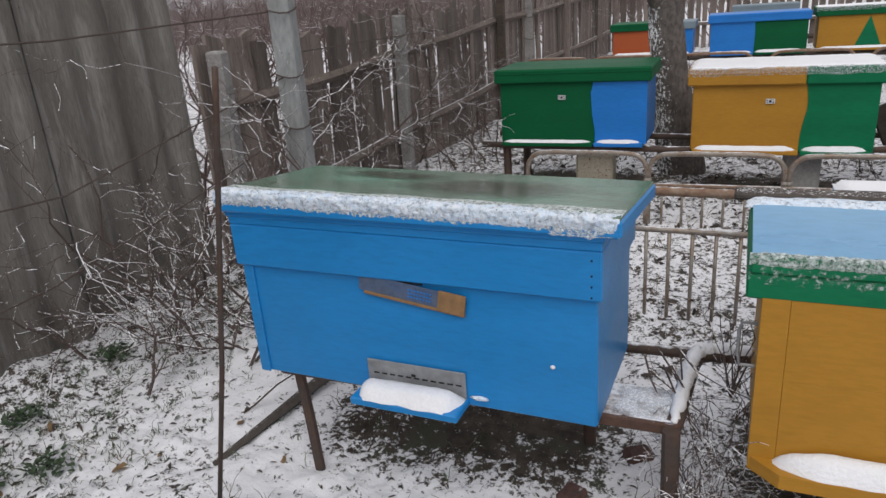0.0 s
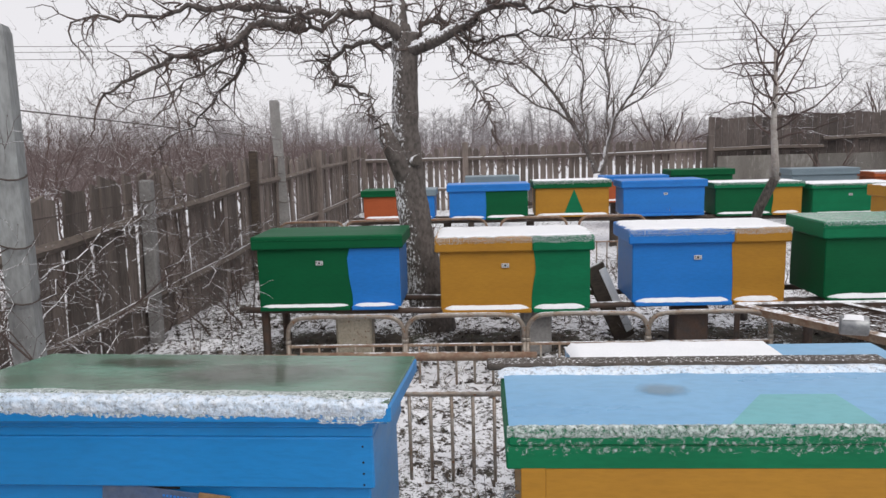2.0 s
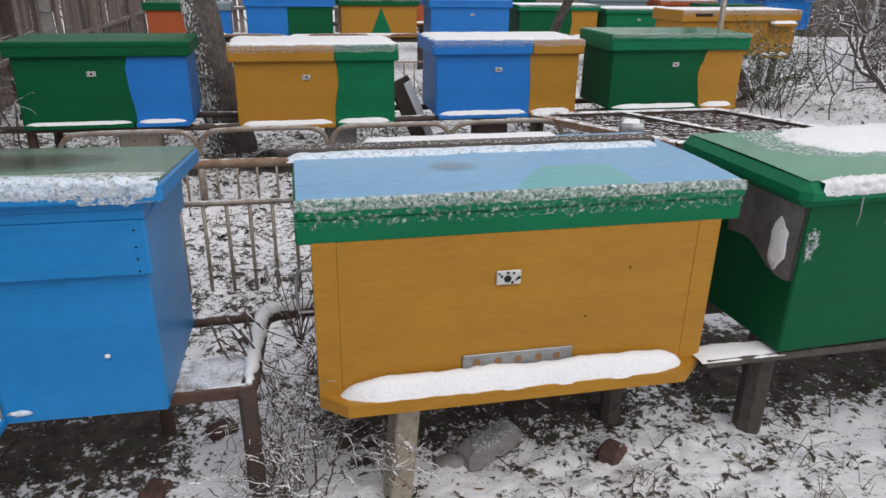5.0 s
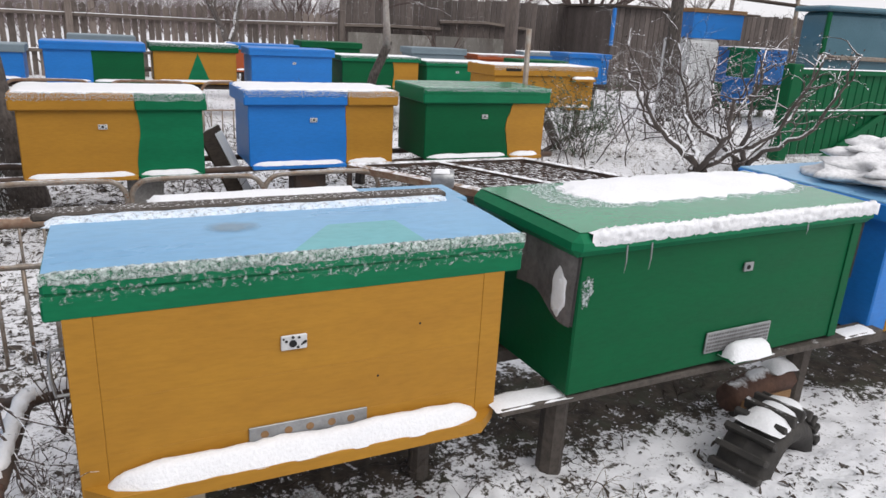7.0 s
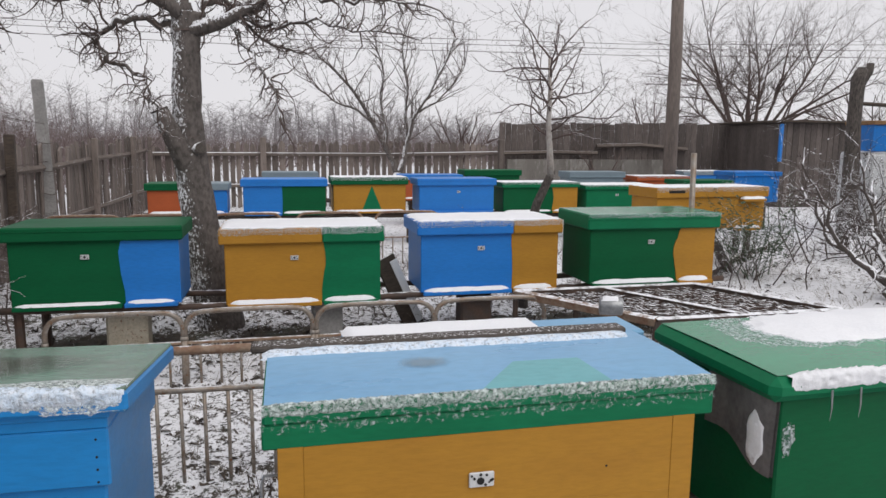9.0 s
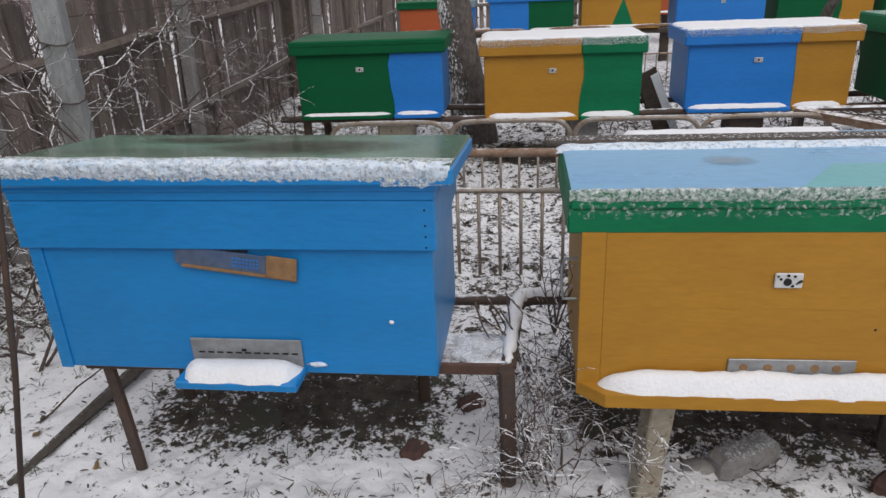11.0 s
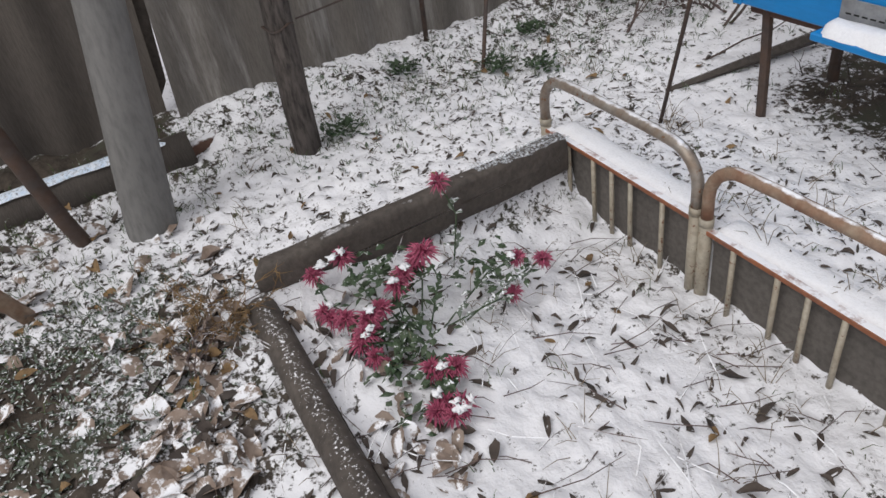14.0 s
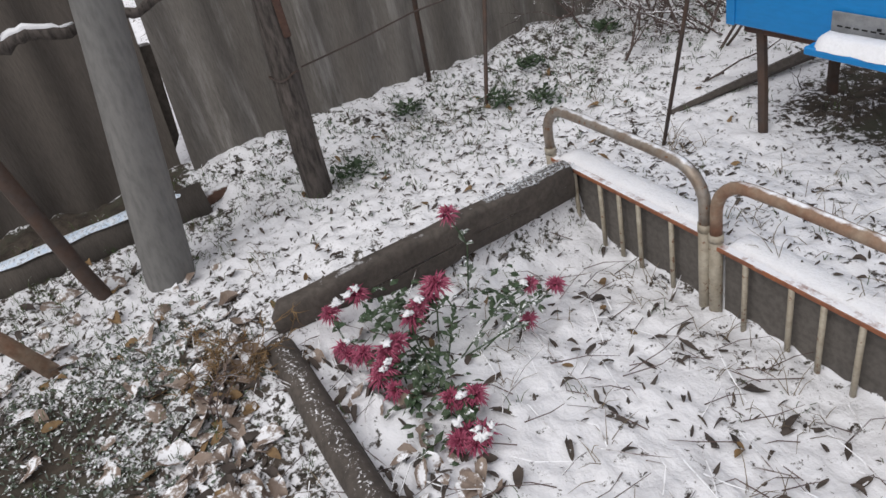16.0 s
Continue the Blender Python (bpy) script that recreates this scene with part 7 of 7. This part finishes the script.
# ---- litter: leaves, grass, twigs on the snow ----
def litter(name, n, region, size, material, label, category, seed, dens=None, flat=0.35, wide=0.42):
    rng = random.Random(seed)
    m = Mesh()
    made = 0
    while made < n:
        x, y = rng.uniform(region[0], region[1]), rng.uniform(region[2], region[3])
        if x < -2.44 and y < 2.9 or (abs(y - 0.86) < 0.03 and x > -1.45):
            continue
        if dens and rng.random() > dens(x, y):
            continue
        made += 1
        L = rng.uniform(*size)
        a, e = rng.uniform(0, 6.28), rng.gauss(0, flat)
        p = Vector((x, y, ground_z(x, y) + 0.003 + L * 0.1 * abs(e)))
        d = Vector((math.cos(a) * math.cos(e), math.sin(a) * math.cos(e), math.sin(e)))
        s = Vector((-math.sin(a), math.cos(a), rng.gauss(0, 0.35))).normalized() * L * wide * rng.uniform(0.5, 1.1) * 0.5
        k = rng.uniform(-0.15, 0.3) * L
        up = Vector((0, 0, 1))
        bow, twist = rng.uniform(-0.25, 0.2) * L, rng.gauss(0, 0.12) * L
        vs, fs = [], []
        for f, w in ((-0.5, 0.08), (-0.36, 0.62), (-0.12, 1.0), (0.14, 0.92), (0.36, 0.5), (0.5, 0.05)):
            w *= rng.uniform(0.82, 1.15)
            mid = p + d * L * f + up * bow * (4 * f * f - 0.5)
            vs += [mid + s * w + up * (k * w * w + twist * f), mid, mid - s * w + up * (k * 0.8 * w * w - twist * f)]
        for i in range(5):
            a = i * 3
            fs += [(a, a + 1, a + 4, a + 3), (a + 1, a + 2, a + 5, a + 4)]
        m.add(vs, fs)
    tagged(part(name, m, material, smooth=True), label, category, kind="stuff")


def near(x, y):
    if x > -1.26 and -0.15 < y < 0.86:
        return 0.4
    return 1.0 if y < 1.4 else 0.45


litter("bed_leaves", 270, (-1.26, 1.2, -0.5, 0.83), (0.035, 0.075), LEAFD, "long curled dark leaves on the snowy flower bed", "leaves", 21, None, 0.3, 0.3)
litter("dark_leaves", 3400, (-2.4, 2.2, -1.1, 2.2), (0.01, 0.04), LEAFD, "curled dark dead leaves scattered over the snow", "leaves", 1, near, 0.4, 0.34)
litter("dark_leaf_litter", 2600, (-2.4, 3.4, 2.2, 5.6), (0.025, 0.07), LEAFD, "dark dead leaves on the dug soil", "leaves", 2, None, 0.4, 0.4)
litter("tan_leaves", 70, (-2.3, 1.4, -0.9, 1.6), (0.03, 0.06), LEAFT, "tan and yellow fallen leaves on the snow", "leaves", 3, lambda x, y: 1.0 if x < -1.1 else 0.3, 0.3, 0.6)
def drift(x, y):
    """Thick along the timber kerb, thin over the grass beyond."""
    off = -0.24 - 0.16 * (x + 1.2) - y
    return step(0.0, 0.05, off) * (0.16 + 0.84 * step(0.38, 0.2, off) * step(-1.45, -1.2, x)) * step(-2.2, -1.7, x)


litter("broad_leaves", 150, (-2.2, -0.5, -1.1, -0.15), (0.05, 0.1), LEAFS, "broad fallen leaves under flecks of snow", "leaves", 4, drift, 0.22, 0.8)
litter("broad_dark_leaves", 70, (-2.2, -0.5, -1.1, -0.15), (0.035, 0.075), LEAFD, "broad dark sodden leaves under the others", "leaves", 14, drift, 0.3, 0.66)
litter("broad_tan_leaves", 26, (-2.2, -0.5, -1.1, -0.15), (0.045, 0.08), LEAFT, "broad brown fallen leaves by the timber kerb", "leaves", 5, drift, 0.3, 0.65)
litter("bed_edge_leaves", 34, (-1.15, -0.5, -0.14, 0.04), (0.04, 0.08), LEAFS, "broad snowy leaves at the foot of the flowers", "leaves", 15, None, 0.25, 0.7)
litter("bed_edge_dark_leaves", 40, (-1.15, -0.5, -0.14, 0.1), (0.03, 0.06), LEAFD, "dark curled leaves along the timber kerb", "leaves", 16, None, 0.35, 0.5)
litter("frosted_small_leaves", 900, (-2.42, -0.9, 0.1, 2.6), (0.01, 0.03), HERBS, "small frosted green leaves along the wall foot", "leaves", 6, lambda x, y: step(-1.3, -2.1, x) ** 1.5, 0.6, 0.55)
litter("frosted_lawn_leaves", 3200, (-2.3, -0.7, -1.1, -0.1), (0.008, 0.024), HERBS, "small frosted green leaves between the fallen ones", "leaves", 7, lambda x, y: step(-0.25, -0.5, y) * step(-0.85, -1.0, x) * step(-1.8, -1.45, x), 0.6, 0.45)


def grass(name, n, region, h, material, label, seed, dens=None, lean=0.8):
    rng = random.Random(seed)
    m = Mesh()
    made = 0
    while made < n:
        x, y = rng.uniform(region[0], region[1]), rng.uniform(region[2], region[3])
        if dens and rng.random() > dens(x, y) or (abs(y - 0.86) < 0.03 and x > -1.45):
            continue
        made += 1
        for k in range(rng.randint(3, 6)):
            L = rng.uniform(*h)
            a = rng.uniform(0, 6.28)
            p = Vector((x + rng.gauss(0, 0.012), y + rng.gauss(0, 0.012), 0))
            p.z = ground_z(p.x, p.y) - 0.004
            d = Vector((math.cos(a) * lean * rng.random(), math.sin(a) * lean * rng.random(), 1)).normalized()
            q = p + d * L * 0.6
            tip = q + Vector((d.x * 1.6, d.y * 1.6, d.z * 0.3)) * L * 0.4
            m.tube([p, q, tip], [0.0012, 0.001, 0.0004], 3, cap=False)
    tagged(part(name, m, material), label, "grass", kind="stuff")


def by_wall(x, y):
    return step(-1.5, -2.2, x) * 0.9 + 0.08 + 0.5 * step(-0.1, -0.6, y) * step(-0.9, -1.3, x)


grass("frosted_grass", 800, (-2.42, 0.4, -1.1, 2.6), (0.02, 0.06), GRASS, "short frosted green grass by the wall", 1, by_wall)
grass("dry_grass", 260, (-2.2, 1.6, -0.5, 1.4), (0.03, 0.1), STRAW, "dry straw-coloured grass stalks in the snow", 2, lambda x, y: 0.25 + 0.75 * step(0.35, 0.8, y) * step(-1.2, -0.5, x), 1.6)
litter("path_leaves", 900, (3.0, 8.0, 3.0, 9.0), (0.025, 0.07), LEAFD, "dark dead leaves on the snowy path", "leaves", 31, None, 0.4, 0.4)
grass("rough_grass", 500, (3.2, 8.0, 4.4, 9.0), (0.05, 0.18), STRAW, "rough dry grass poking through the snow", 6, None, 1.0)
grass("rank_grass", 500, (-2.3, 3.2, 2.2, 6.0), (0.04, 0.14), STRAW, "dry grass between the hive rows", 3, None, 1.2)
lb2 = thing("leafy_bush", (4.75, 6.2, 0), "evergreen bush with snow on its small leaves", "bush")
brng = random.Random(71)
m = Mesh()
for k in range(16):
    a, L = brng.uniform(0, 6.28), brng.uniform(0.5, 0.95)
    p, d = Vector((brng.gauss(0, 0.1), brng.gauss(0, 0.1), -0.02)), Vector((math.cos(a) * 0.5, math.sin(a) * 0.5, 1)).normalized()
    grow(m, p, d, L, 0.006, 1, brng, 0.1, 6, 0.4, 4, 0.5, 0.9)
    for j in range(60):
        q = p + d * L * brng.uniform(0.35, 1.05) + Vector((brng.gauss(0, 0.09), brng.gauss(0, 0.09), brng.gauss(0, 0.06)))
        b = brng.uniform(0, 6.28)
        leaf_blade(m, q, Vector((math.cos(b), math.sin(b), brng.uniform(-0.3, 0.5))).normalized(), brng.uniform(0.03, 0.055), brng.uniform(0.01, 0.018), brng)
tagged(part("foliage", m, HERB, lb2), kind="stuff")
for x, y, s in ((-2.25, 1.35, 1), (-2.05, 1.05, 2), (-2.0, 0.35, 3), (-2.3, 0.75, 4), (-1.95, 1.2, 5), (-2.28, 1.8, 6)):
    rng = random.Random(s)
    t = thing("green_weed", (x, y, ground_z(x, y)), "low green weed poking through the snow", "weed")
    m = Mesh()
    for k in range(70):
        a = rng.uniform(0, 6.28)
        p = Vector((rng.gauss(0, 0.035), rng.gauss(0, 0.035), rng.uniform(0, 0.035)))
        leaf_blade(m, p, Vector((math.cos(a), math.sin(a), rng.uniform(0, 1.0))).normalized(), rng.uniform(0.02, 0.05), rng.uniform(0.006, 0.012), rng)
    tagged(part("leaves", m, HERB, t), kind="stuff")
tw = Mesh()
trng = random.Random(9)
for k in range(300):
    x, y = trng.uniform(-1.25, 0.6), trng.uniform(-0.3, 0.82)
    a = trng.uniform(0, 6.28)
    p = Vector((x, y, ground_z(x, y) + 0.008))
    d = Vector((math.cos(a), math.sin(a), trng.uniform(0, 0.25)))
    L = trng.uniform(0.05, 0.2)
    tw.tube([p, p + d * L * 0.5 + Vector((trng.gauss(0, 0.012), trng.gauss(0, 0.012), 0.008)), p + d * L], [0.0018, 0.0014, 0.0006], 3)
tagged(part("fallen_twigs", tw, TWIGR), "thin dry stalks lying on the snow", "twigs", kind="stuff")
